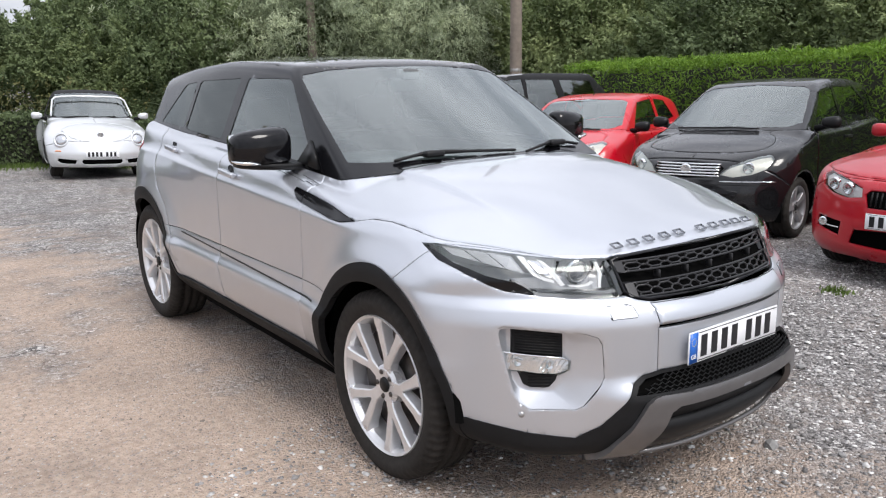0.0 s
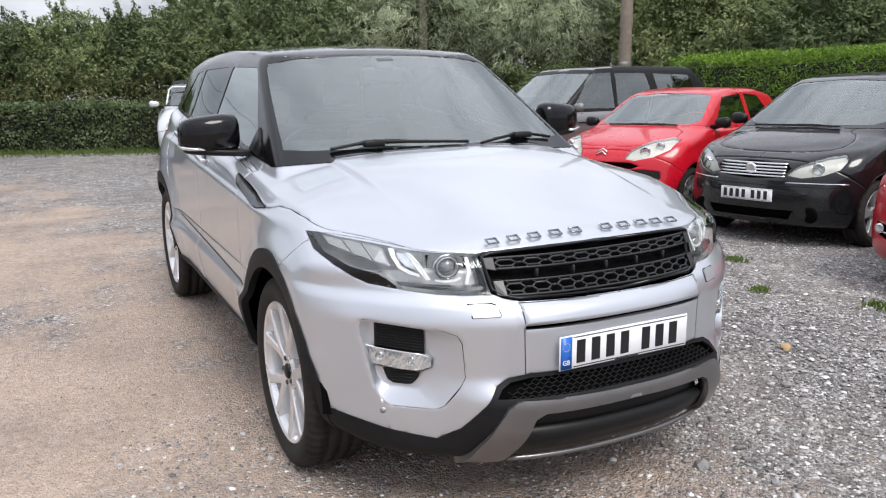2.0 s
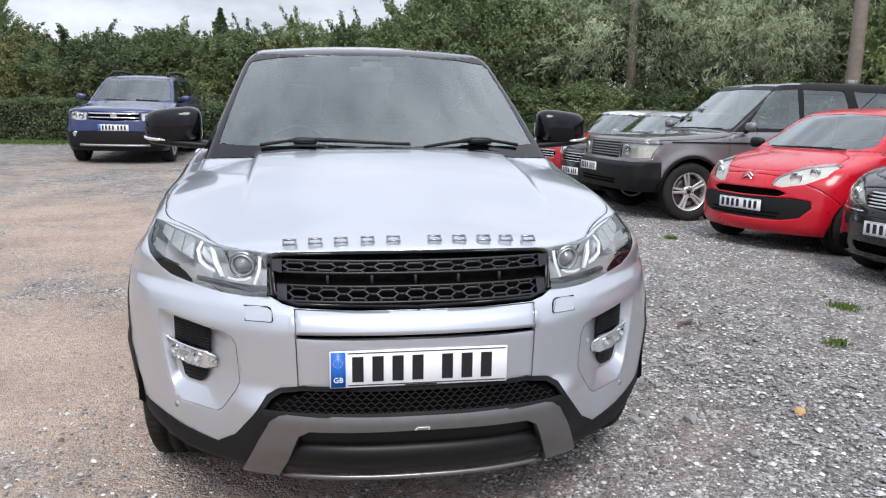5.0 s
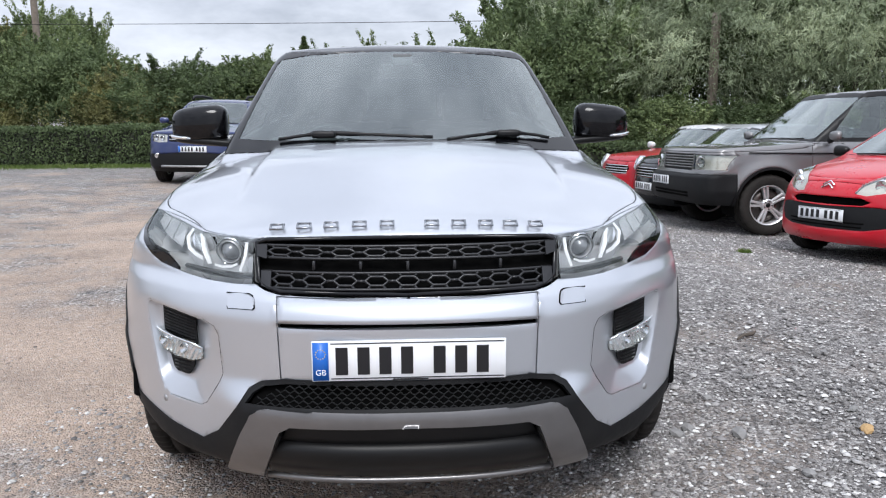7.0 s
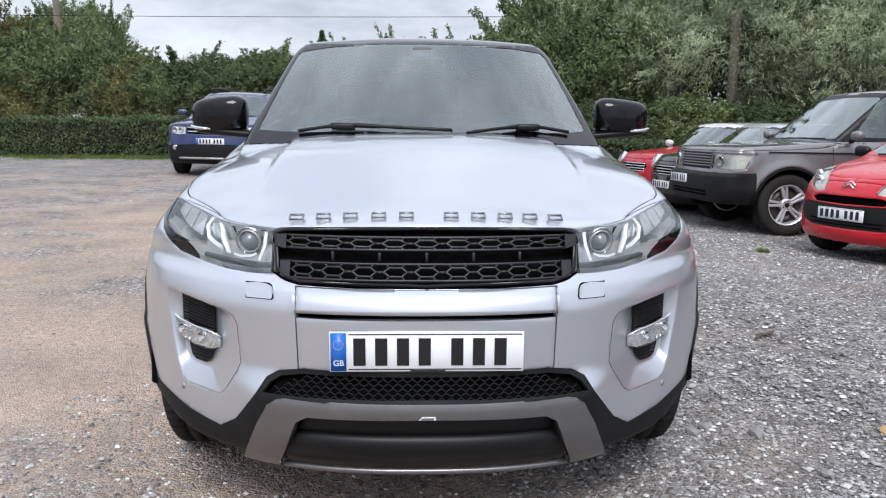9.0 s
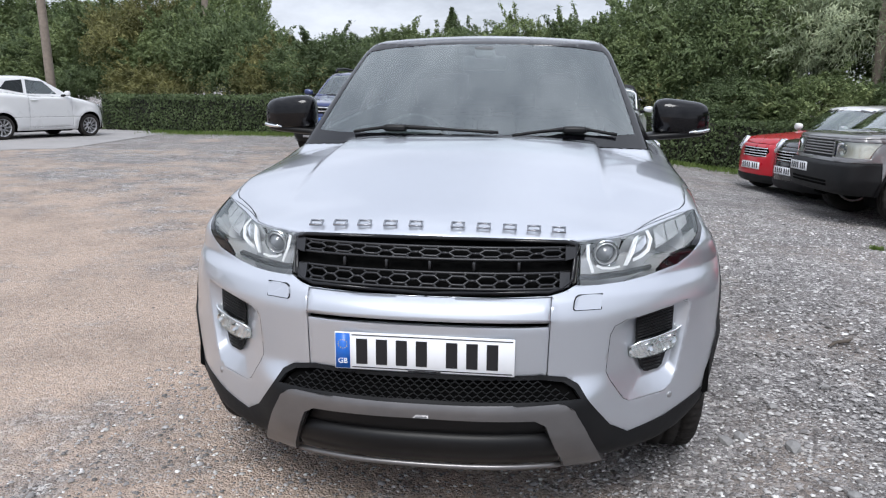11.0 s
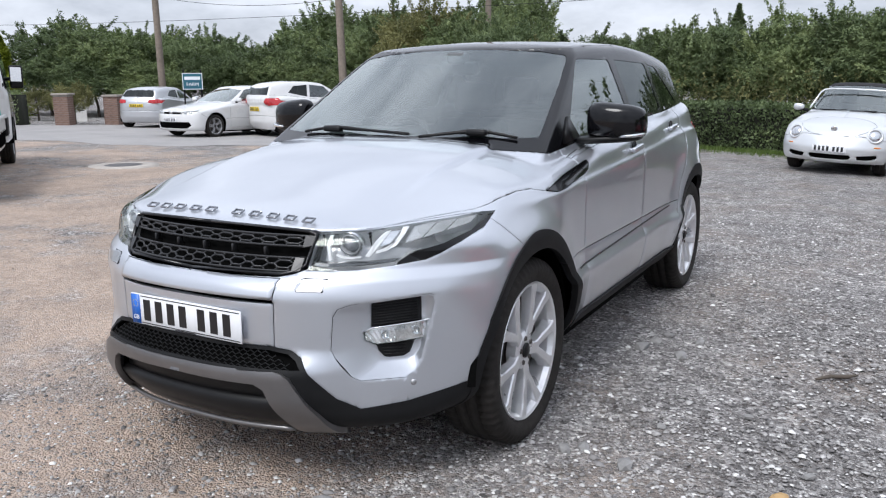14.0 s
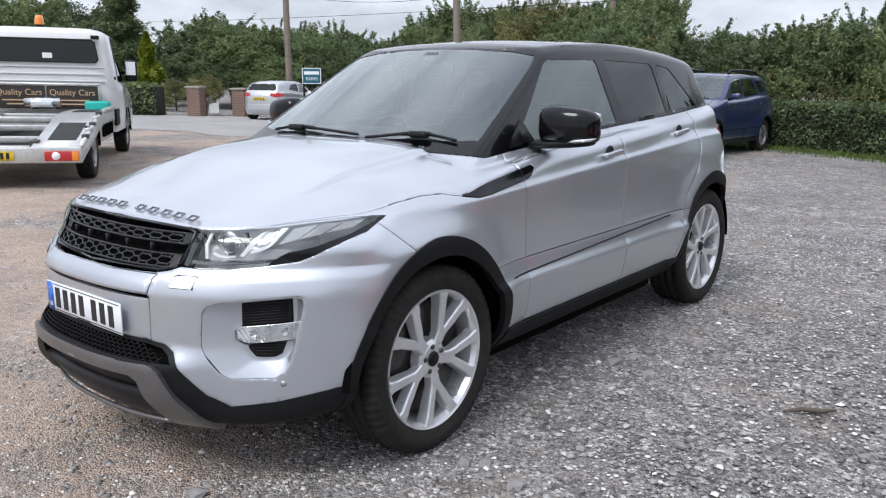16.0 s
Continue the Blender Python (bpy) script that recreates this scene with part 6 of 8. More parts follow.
for s in (1, -1):
    bm = bmesh.new()
    add_tube(bm, [(s * .925, y, 1.0) for y in np.linspace(-.3, 3.5, 12)], .008, 6)
    part("side_moulding", tidy(bm), TRIM, car)
    bm = bmesh.new()
    add_box(bm, (s * .93 - .012, .44, .66), (s * .93 + .012, 2.28, .72), .008)
    part("rubbing_strip", bm, TRIM, car)

# --- red saloon-nosed hatchback at the yard's near side
car, fr, _ = parked_car(at_yard(4.12, -.02, -90), "deep red hatchback with large swept headlamps", RED_DEEP, dict(
    wb=2.69, fo=.80, ro=.80, W=.88, R=.316, low=.16, rim=.215, spokes=(5, "twin"), du=.03,
    top=([-.80, -.70, -.5, -.2, .2, .55, .9, 2.0, 3.0, 3.45], [.66, .76, .83, .90, .95, .99, .95, .97, 1.02, .98]),
    roof=([1.0, 1.25, 1.5, 2.0, 2.6, 3.1], [1.28, 1.35, 1.39, 1.42, 1.40, 1.32]),
    face=([.16, .28, .42, .55, .70, .80, 1.0], [.08, .0, -.01, .0, .03, .10, .3]), plan=(.50, 2.5),
    screen=(.55, .97, .50, .2), back=(3.45, 1.6), inset=.11, tumble=.42, doors=(.55, 1.55, 2.45),
    belt=[(.72, 1.0), (1.5, .98), (2.5, 1.01), (3.3, 1.06)], seam=[(-.80, .75), (-.6, .78), (-.3, .82), (.2, .92), (.68, 1.0)],
    glass_front=[(0, 1.0), (.58, 1.0), (.70, 1.03), (.56, 1.30), (0, 1.34)],
    glass=[[(.95, 1.02), (1.35, 1.29), (1.6, 1.31), (1.6, 1.03)], [(1.68, 1.03), (1.68, 1.31), (2.2, 1.28), (2.5, 1.08)]],
    lamp=[[(.33, .64), (.34, .70), (.50, .755), (.70, .79), (.745, .76), (.72, .69), (.60, .645), (.45, .625)]], bulbs=[(.46, .685, .045), (.60, .705, .045)],
    grille=[[(.03, .69), (.27, .69), (.30, .66), (.27, .57), (.06, .57)]], intake=[[(0, .42), (.36, .40), (.40, .30), (0, .28)], [(.48, .44), (.72, .46), (.74, .38), (.50, .34)]],
    mirror=(.95, .85, 1.04), plate=(0, .48)))
for s in (1, -1):
    disc(car, fr, s * .66, .415, .035, CHROME, "fog_lamp")
    slats(car, fr, [(s * .50, s * .64, .395)], CHROME, "fog_strip", .006, -.006)
    for k in range(6):
        bm = bmesh.new()
        x = s * (.07 + .036 * k)
        add_tube(bm, [(x, float(fr(abs(x), z)) + .002, z) for z in (.58, .68)], .006, 5)
        part("grille_bar", tidy(bm), SATIN, car)

# --- pale silver rounded convertible
car, fr, _ = parked_car(at_yard(1.20, 12.55, -8), "pale silver rounded convertible with a raised black canvas hood", PALE_SILVER, dict(
    wb=2.515, fo=.78, ro=.80, W=.775, R=.32, low=.18, rim=.21, spokes=(10, "plain"), flare=.085, flare_width=.17, pinch=.03,
    top=([-.78, -.66, -.5, -.25, .05, .30, .55, .9, 1.6, 2.4, 2.9, 3.3], [.52, .68, .78, .86, .93, .985, 1.01, .98, .97, .95, .88, .68]),
    roof=([.6, .85, 1.1, 1.5, 1.9, 2.3, 2.6], [1.30, 1.40, 1.455, 1.495, 1.48, 1.40, 1.28]),
    face=([.18, .28, .42, .52, .64, .78, 1.0], [.08, .0, -.01, .02, .08, .20, .42]), plan=(.42, 2.2),
    screen=(.42, .985, .62, .16), back=(2.75, .9), inset=.09, tumble=.30, cab_mat=SOFT_TOP, roof_mat=SOFT_TOP,
    doors=(.55, 1.75, 0), belt=[(.50, 1.0), (.9, .985), (1.6, .985), (2.4, .98), (2.8, .96)], seam=[(-.78, .60), (-.62, .66), (-.4, .78), (.0, .92), (.44, 1.03)],
    glass_front=[(0, 1.01), (.56, 1.01), (.672, 1.035), (.602, 1.355), (.56, 1.400), (.40, 1.425), (0, 1.440)],
    glass=[[(.78, 1.02), (1.02, 1.33), (1.6, 1.36), (1.65, 1.02)], [(1.70, 1.02), (1.66, 1.35), (2.0, 1.28), (2.15, 1.02)]],
    intake=[[(0, .335), (.30, .335), (.32, .30), (.28, .255), (0, .255)], [(.40, .325), (.66, .35), (.68, .31), (.62, .27), (.42, .262)]],
    mirror=(.89, .64, 1.03), plate=(0, .425), wipers=((-.05, -.5), (.4, .0)), rim_mat=ALLOY_DULL))
for s in (1, -1):
    x, z = s * .60, .655
    bm = bmesh.new()
    m = pose(x, float(fr(.60, z)) - .02, z, -22, 0, s * 22)
    add_lathe(bm, [(.13, .05), (.125, -.005), (.11, -.018), (.10, -.016), (.095, .0)], 32, "y", m=m)
    hl = part("headlamp", tidy(bm), PALE_SILVER, car, "round headlamp")
    bm = bmesh.new()
    add_lathe(bm, [(.0005, -.030), (.05, -.026), (.10, -.008), (.10, .03)], 32, "y", m=m)
    part("headlamp_lens", tidy(bm), REFLECTOR, hl)
    slats(car, fr, [(s * .62, s * .70, .475)], LENS_AMBER, "side_marker", .010)
for z, h in ((1.0, 0.01),):
    bm = bmesh.new()
    pts = [(-.672, .54, 1.03), (-.612, .93, 1.30), (-.565, .98, 1.345), (-.48, .985, 1.362), (-.25, .965, 1.372), (0, .955, 1.375), (.25, .965, 1.372), (.48, .985, 1.362), (.565, .98, 1.345), (.612, .93, 1.30), (.672, .54, 1.03)]
    add_tube(bm, [(x, y - .02, zz) for x, y, zz in pts], .016, 8)
    part("screen_frame", tidy(bm), PALE_SILVER, car)
disc(car, fr, 0, .74, .05, CHROME, "badge_disc")

# --- dark blue crossover with roof rails
car, fr, _ = parked_car(at_yard(-3.80, 12.85, -2), "dark blue crossover with silver roof rails by the hedge", BLUE_PAINT, dict(
    wb=2.673, fo=.82, ro=.80, W=.895, R=.338, low=.22, rim=.205, spokes=(5, "star"), tyre=.105, clad=.02,
    top=([-.82, -.75, -.6, -.2, .2, .50, .8, 1.6, 2.6, 3.45], [.90, .97, 1.01, 1.055, 1.09, 1.125, 1.08, 1.10, 1.16, 1.12]),
    roof=([.9, 1.15, 1.4, 2.0, 2.8, 3.3], [1.48, 1.555, 1.60, 1.625, 1.60, 1.53]),
    face=([.22, .35, .50, .62, .75, .95, 1.1], [.10, .0, -.01, .0, .02, .06, .18]), plan=(.36, 2.8),
    screen=(.42, 1.10, .62, .12), back=(3.4, 2.2), inset=.10, tumble=.34, doors=(.55, 1.55, 2.5), flare=.045,
    belt=[(.6, 1.11), (1.5, 1.11), (2.5, 1.15), (3.3, 1.22)], seam=[(-.82, .93), (-.65, .95), (-.3, .99), (.2, 1.05), (.56, 1.12)],
    glass_front=[(0, 1.13), (.62, 1.13), (.72, 1.16), (.60, 1.50), (.54, 1.525), (0, 1.55)],
    glass=[[(.92, 1.15), (1.28, 1.49), (1.56, 1.51), (1.56, 1.15)], [(1.66, 1.15), (1.66, 1.51), (2.25, 1.50), (2.46, 1.20)], [(2.58, 1.22), (2.42, 1.49), (2.85, 1.46), (3.0, 1.25)]],
    lamp=[[(.48, .79), (.47, .925), (.72, .94), (.80, .91), (.79, .80), (.66, .78)]], bulbs=[(.57, .855, .05), (.70, .86, .05)],
    grille=[[(0, .93), (.44, .925), (.44, .80), (0, .78)]], lower=[[(0, .60), (.84, .56), (.88, .35), (.70, .20), (0, .20)]],
    mirror=(.98, .72, 1.17), plate=(0, .66), band=True, wipers=((.1, .55), (-.5, .0))))
slats(car, fr, [(-.43, .43, .905), (-.43, .43, .835)], CHROME, r=.014)
disc(car, fr, 0, .865, .06, CHROME, "badge_disc")
slats(car, fr, [(-.6, .6, .345)], ALLOY_DULL, "skid_bar", .022)
for s in (1, -1):
    bm = bmesh.new()
    add_tube(bm, [(s * .55, 1.30, 1.60), (s * .56, 1.42, 1.655), (s * .56, 2.0, 1.675), (s * .56, 2.7, 1.65), (s * .55, 2.85, 1.60)], .028, 8)
    part("roof_rail", tidy(bm), SATIN, car)
    disc(car, fr, s * .68, .53, .05, CHROME, "fog_lamp")

# --- white small hatchback, its tail to the yard
KA = dict(
    wb=2.3, fo=.72, ro=.60, W=.83, R=.287, low=.18, rim=.195, spokes=(10, "plain"),
    top=([-.72, -.6, -.4, -.1, .2, .45, .7, 1.4, 2.3, 2.8], [.62, .76, .85, .93, 1.0, 1.03, 1.0, 1.01, 1.08, 1.0]),
    roof=([.7, .95, 1.2, 1.6, 2.1, 2.5, 2.75], [1.33, 1.42, 1.47, 1.50, 1.495, 1.45, 1.38]),
    face=([.18, .30, .45, .6, .75, .9], [.06, 0, 0, .03, .10, .25]), screen=(.3, 1.01, .55, .18), back=(2.92, 2.3), inset=.09, tumble=.32,
    doors=(.48, 1.62, 0), belt=[(.46, 1.02), (.8, 1.01), (1.4, 1.02), (2.3, 1.11), (2.8, 1.12)], seam=[(-.72, .72), (-.55, .78), (-.3, .84), (.1, .95), (.42, 1.04)],
    glass_front=[(0, 1.04), (.56, 1.04), (.66, 1.07), (.55, 1.38), (0, 1.42)],
    glass=[[(.82, 1.06), (1.12, 1.36), (1.56, 1.40), (1.60, 1.07)], [(1.68, 1.08), (1.64, 1.40), (2.05, 1.36), (2.24, 1.18)]],
    lamp=[[(.40, .68), (.42, .76), (.64, .86), (.70, .80), (.62, .70)]], bulbs=[(.55, .76, .05)], intake=[[(0, .45), (.40, .45), (.36, .30), (0, .30)]],
    tail=[[(.52, .94), (.60, 1.03), (.76, 1.04), (.82, .96), (.80, .86), (.66, .84), (.55, .87)]], back_glass=[[(0, 1.07), (.54, 1.07), (.61, 1.10), (.53, 1.40), (0, 1.43)]],
    mirror=(.90, .66, 1.08), plate=(0, .5), rear_plate=.745, rear_split=.58, glass_mats=[CAR_GLASS, GLASS_TINT])
KA_AT = at_yard(-12.1, 16.55, -202)
car, fr, _ = parked_car(KA_AT, "small white three-door hatchback seen from behind", WHITE_PAINT, KA)

# --- white family hatchback
GOLF = dict(
    wb=2.63, fo=.84, ro=.77, W=.885, R=.317, low=.16, rim=.22, spokes=(5, "twin"),
    top=([-.84, -.72, -.5, -.2, .2, .55, .9, 2.0, 3.0, 3.4], [.64, .73, .80, .86, .92, .965, .92, .95, 1.0, .96]),
    roof=([1.0, 1.25, 1.5, 2.0, 2.7, 3.15], [1.30, 1.375, 1.42, 1.45, 1.43, 1.36]),
    face=([.16, .28, .42, .55, .70, .80], [.08, 0, -.01, 0, .04, .14]), plan=(.42, 2.7), screen=(.5, .95, .50, .18), back=(3.38, 1.8), inset=.11, tumble=.38,
    doors=(.55, 1.55, 2.5), belt=[(.66, .98), (1.5, .96), (2.5, 1.0), (3.3, 1.05)], seam=[(-.84, .72), (-.6, .75), (-.3, .80), (.2, .89), (.62, .98)],
    glass_front=[(0, .98), (.60, .98), (.71, 1.01), (.57, 1.31), (0, 1.36)],
    glass=[[(.92, 1.0), (1.32, 1.32), (1.56, 1.345), (1.56, 1.0)], [(1.66, 1.0), (1.66, 1.345), (2.25, 1.32), (2.55, 1.06)], [(2.62, 1.08), (2.45, 1.30), (2.75, 1.25), (2.85, 1.10)]],
    lamp=[[(.38, .64), (.38, .70), (.60, .735), (.78, .755), (.78, .70), (.62, .64)]], bulbs=[(.50, .67, .04), (.64, .69, .04)],
    grille=[[(0, .70), (.36, .70), (.36, .645), (0, .64)]], intake=[[(0, .42), (.62, .43), (.68, .34), (.55, .25), (0, .25)]], mirror=(.96, .82, 1.03), plate=(0, .49), rim_mat=ALLOY_DULL)
car, fr, _ = parked_car(at_yard(-14.6, 13.05, -4) @ Matrix.Scale(.95, 4), "white five-door family hatchback parked by the hedge", WHITE_PAINT, GOLF)
disc(car, fr, 0, .675, .055, CHROME, "badge_disc")

# --- silver three-door hatchback, its tail to the yard
A1 = dict(GOLF, wb=2.469, fo=.80, ro=.68, W=.86, doors=(.5, 1.6, 0), back=(3.1, 1.5),
    top=([-.80, -.68, -.45, -.15, .2, .5, .85, 1.8, 2.6, 3.14], [.64, .73, .80, .86, .92, .965, .93, .96, 1.02, .96]),
    roof=([.95, 1.2, 1.45, 1.9, 2.4, 2.8], [1.28, 1.35, 1.40, 1.42, 1.39, 1.31]), belt=[(.62, .98), (1.4, .97), (2.3, 1.02), (3.0, 1.06)],
    glass=[[(.90, 1.0), (1.30, 1.29), (1.56, 1.31), (1.60, 1.01)], [(1.68, 1.02), (1.64, 1.31), (2.05, 1.27), (2.3, 1.09)]],
    tail=[[(.42, .86), (.44, .95), (.70, .98), (.84, .94), (.82, .85), (.60, .83)]], back_glass=[[(0, 1.05), (.52, 1.05), (.61, 1.08), (.50, 1.28), (0, 1.31)]], rear_plate=.76, rear_split=.60, glass_mats=[CAR_GLASS, GLASS_TINT])
car, fr, _ = parked_car(at_yard(-20.4, 18.1, -163) @ Matrix.Scale(.95, 4), "silver three-door hatchback seen from behind", MID_SILVER, A1)

# --- two small retro hatchbacks beyond the grey four-wheel-drive
MINI = dict(
    wb=2.467, fo=.66, ro=.56, W=.83, R=.30, low=.16, rim=.20, spokes=(5, "star"), edge=.05,
    top=([-.66, -.58, -.45, -.2, .1, .4, .7, 1.6, 2.4, 3.0], [.68, .80, .87, .91, .94, .965, .94, .95, .98, .94]),
    roof=([.6, .85, 1.1, 1.6, 2.2, 2.8], [1.27, 1.345, 1.385, 1.405, 1.39, 1.34]), roof_edge=.05,
    face=([.16, .28, .42, .55, .70, .85], [.06, 0, 0, .01, .03, .12]), plan=(.36, 2.4), screen=(.42, .96, .72, .14), back=(3.0, 2.6), inset=.09, tumble=.26,
    doors=(.5, 1.7, 0), belt=[(.52, .97), (1.5, .965), (2.4, .985), (2.9, 1.0)], seam=[(-.66, .76), (-.5, .80), (-.2, .84), (.2, .90), (.48, .98)],
    glass_front=[(0, .99), (.58, .99), (.67, 1.02), (.60, 1.28), (0, 1.32)],
    glass=[[(.80, 1.0), (1.02, 1.27), (1.62, 1.31), (1.64, 1.0)], [(1.74, 1.01), (1.72, 1.31), (2.45, 1.28), (2.6, 1.03)]],
    grille=[[(0, .72), (.34, .71), (.38, .66), (.30, .58), (0, .57)]], lower=[[(0, .30), (.8, .30), (.8, .1), (0, .1)]], mirror=(.92, .68, 1.02), plate=(0, .44), clad=.03)
for at3, mat, roof, lab in ((at_yard(4.13, 10.3, -74), RED_DEEP, WHITE_PAINT, "red retro hatchback with a white roof"), (at_yard(4.33, 9.12, -80), BLACK_PAINT, MID_SILVER, "dark retro hatchback with a silver roof")):
    car, fr, _ = parked_car(at3, lab, mat, dict(MINI, cab_mat=BLACK_PAINT, roof_mat=roof, mirror_mat=roof))
    for s in (1, -1):
        bm = bmesh.new()
        m = pose(s * .57, float(fr(.57, .77)) - .012, .77, -24, 0, s * 20)
        add_lathe(bm, [(.125, .05), (.12, -.006), (.105, -.016), (.09, -.012), (.085, .0)], 28, "y", m=m)
        hl = part("headlamp", tidy(bm), CHROME, car, "round chrome-ringed headlamp")
        bm = bmesh.new()
        add_lathe(bm, [(.0005, -.022), (.05, -.018), (.095, -.002), (.095, .03)], 28, "y", m=m)
        part("headlamp_lens", tidy(bm), REFLECTOR, hl)
    slats(car, fr, [(-.34, .34, .59 + .04 * k) for k in range(4)], CHROME, r=.009, proud=-.002)

# ---------------------------------------------------------------- trees, hedges and green things
def leaf_material(name, dark, mid, lite, rough=.6, trans=.34):
    k = Nodes(name)
    info = k.n.new("ShaderNodeNewGeometry")
    each = info.outputs["Random Per Island"]
    obj = k.n.new("ShaderNodeObjectInfo").outputs["Random"]
    # random tone a leaf; the broad noise also paints blobs of shade over the crown
    tone = k.math("ADD", k.math("MULTIPLY", each, .34), k.math("SUBTRACT", k.math("MULTIPLY", k.noise(2.0, 5, .62), 1.7), .42))
    tone = k.math("ADD", tone, k.math("MULTIPLY", k.math("SUBTRACT", obj, .5), .25))
    dark = tuple(d + (m - d) * .30 for d, m in zip(dark, mid))
    lite = tuple(l + (m - l) * .40 for l, m in zip(lite, mid))
    col = k.ramp(tone, (.25, dark), (.6, mid), (.95, lite))
    k.set(Base_Color=col, Roughness=rough, Specular_IOR_Level=.35)
    soft = k.n.new("ShaderNodeBsdfTranslucent")
    k.l.new(col, soft.inputs["Color"])
    mixer = k.n.new("ShaderNodeMixShader")
    mixer.inputs["Fac"].default_value = trans
    k.l.new(k.b.outputs[0], mixer.inputs[1])
    k.l.new(soft.outputs[0], mixer.inputs[2])
    k.l.new(mixer.outputs[0], k.out.inputs["Surface"])
    return k.m


LEAF_DARK = leaf_material("dark_hedgerow_leaves", (0.030, 0.042, 0.018), (0.112, 0.154, 0.067), (0.271, 0.335, 0.156))
LEAF_MID = leaf_material("mid_green_leaves", (0.044, 0.059, 0.024), (0.168, 0.220, 0.092), (0.432, 0.486, 0.227))
LEAF_OLIVE = leaf_material("olive_autumn_leaves", (0.048, 0.052, 0.019), (0.179, 0.182, 0.072), (0.465, 0.434, 0.185))
LEAF_WILLOW = leaf_material("silvery_willow_leaves", (0.068, 0.087, 0.049), (0.267, 0.316, 0.192), (0.697, 0.759, 0.504))
LEAF_CONIFER = leaf_material("fresh_conifer_sprays", (0.060, 0.120, 0.012), (0.154, 0.277, 0.030), (0.310, 0.478, 0.068))
LEAF_GOLD = leaf_material("golden_conifer_sprays", (.09, .12, .008), (.20, .25, .02), (.33, .37, .05))
GRASS = leaf_material("verge_grass", (.05, .085, .016), (.11, .17, .035), (.22, .26, .09))
BARK = plain("grey_brown_bark", (0.10, 0.082, 0.066), 0.9, vary=0.4, bump=0.6, scale=14)
POLE_WOOD = plain("weathered_pole_timber", (0.20, 0.165, 0.135), 0.85, vary=0.35, bump=0.5, scale=10)


def leaf_cloud(seed, lobes, leaves, size, droop=0.0, slim=.5, shoots=60, reach=.30):
    """Leaves of one crown (reaching about 1 from the origin), as arrays of corners: rounded boughs set apart from one another, twigs over
    them, leaves on the twigs, and loose shoots past the outline."""
    rng = np.random.default_rng(seed)

    def unit(v):
        return v / (np.linalg.norm(v, axis=1)[:, None] + 1e-9)
    # boughs, spread evenly round and up the crown
    k = np.arange(lobes) + .5
    up = 1 - 1.55 * k / lobes
    turn = k * 2.399963 + rng.uniform(-.35, .35, lobes)
    flat = np.sqrt(np.maximum(0, 1 - up * up))
    ld = np.stack([flat * np.cos(turn), flat * np.sin(turn), up], 1)
    lc = ld * rng.uniform(.42, .72, lobes)[:, None]
    lr = rng.uniform(.24, .44, lobes)
    # twigs on the boughs' outer sides
    twigs = leaves // 16
    of = rng.choice(lobes, twigs, p=lr ** 2 / np.sum(lr ** 2))
    td = unit(unit(rng.normal(size=(twigs, 3))) + ld[of] * .55 + np.array([0, 0, .25]))
    tp = lc[of] + td * (lr[of] * (1 - .45 * rng.random(twigs) ** 2.2))[:, None]
    main = int(leaves * .78)
    which = rng.integers(0, twigs, main)
    p = tp[which] + rng.normal(size=(main, 3)) * .034
    out = td[which]
    axis = unit(out * .5 + rng.normal(size=(main, 3)) * .6 + np.array([0, 0, -droop * .9]))
    # shoots
    n2 = leaves - main
    so = rng.integers(0, lobes, shoots)
    sd = unit(unit(rng.normal(size=(shoots, 3))) * .6 + ld[so] + np.array([0, 0, .75]))
    base = lc[so] + sd * (lr[so] * .8)[:, None]
    ln = reach * rng.uniform(.35, 1.15, shoots)
    ws = rng.integers(0, shoots, n2)
    t = rng.random(n2) ** .8
    bend = np.array([0, 0, -1.0]) * (droop * .55 * t * t)[:, None] + np.array([0, 0, .25]) * ((1 - droop) * t)[:, None]
    p2 = base[ws] + (sd[ws] * t[:, None] + bend) * ln[ws][:, None] + rng.normal(size=(n2, 3)) * .016
    a2 = unit(sd[ws] * .6 + rng.normal(size=(n2, 3)) * .5 + np.array([0, 0, -droop]))
    p, axis, out = np.concatenate([p, p2]), np.concatenate([axis, a2]), np.concatenate([out, sd[ws]])
    nrm = out * .9 + rng.normal(size=(leaves, 3)) * .45 + np.array([0, 0, .35])
    side = unit(np.cross(axis, nrm))
    s = size * rng.uniform(.6, 1.3, leaves)[:, None]
    a, b = axis * s, side * s * slim
    p = p / np.array([*np.percentile(np.abs(p[:, :2]), 99.0, axis=0), np.percentile(p[:, 2], 99.7)])
    return np.stack([p - a * .8 + b, p + a * 1.2, p - a * .8 - b], 1)


def leaf_mesh(name, corners):
    me = bpy.data.meshes.new(name)
    n, k = corners.shape[:2]
    me.vertices.add(n * k)
    me.vertices.foreach_set("co", corners.reshape(-1).astype(np.float32))
    me.loops.add(n * k)
    me.loops.foreach_set("vertex_index", np.arange(n * k, dtype=np.int32))
    me.polygons.add(n)
    me.polygons.foreach_set("loop_start", np.arange(0, n * k, k, dtype=np.int32))
    me.update(calc_edges=True)
    return me


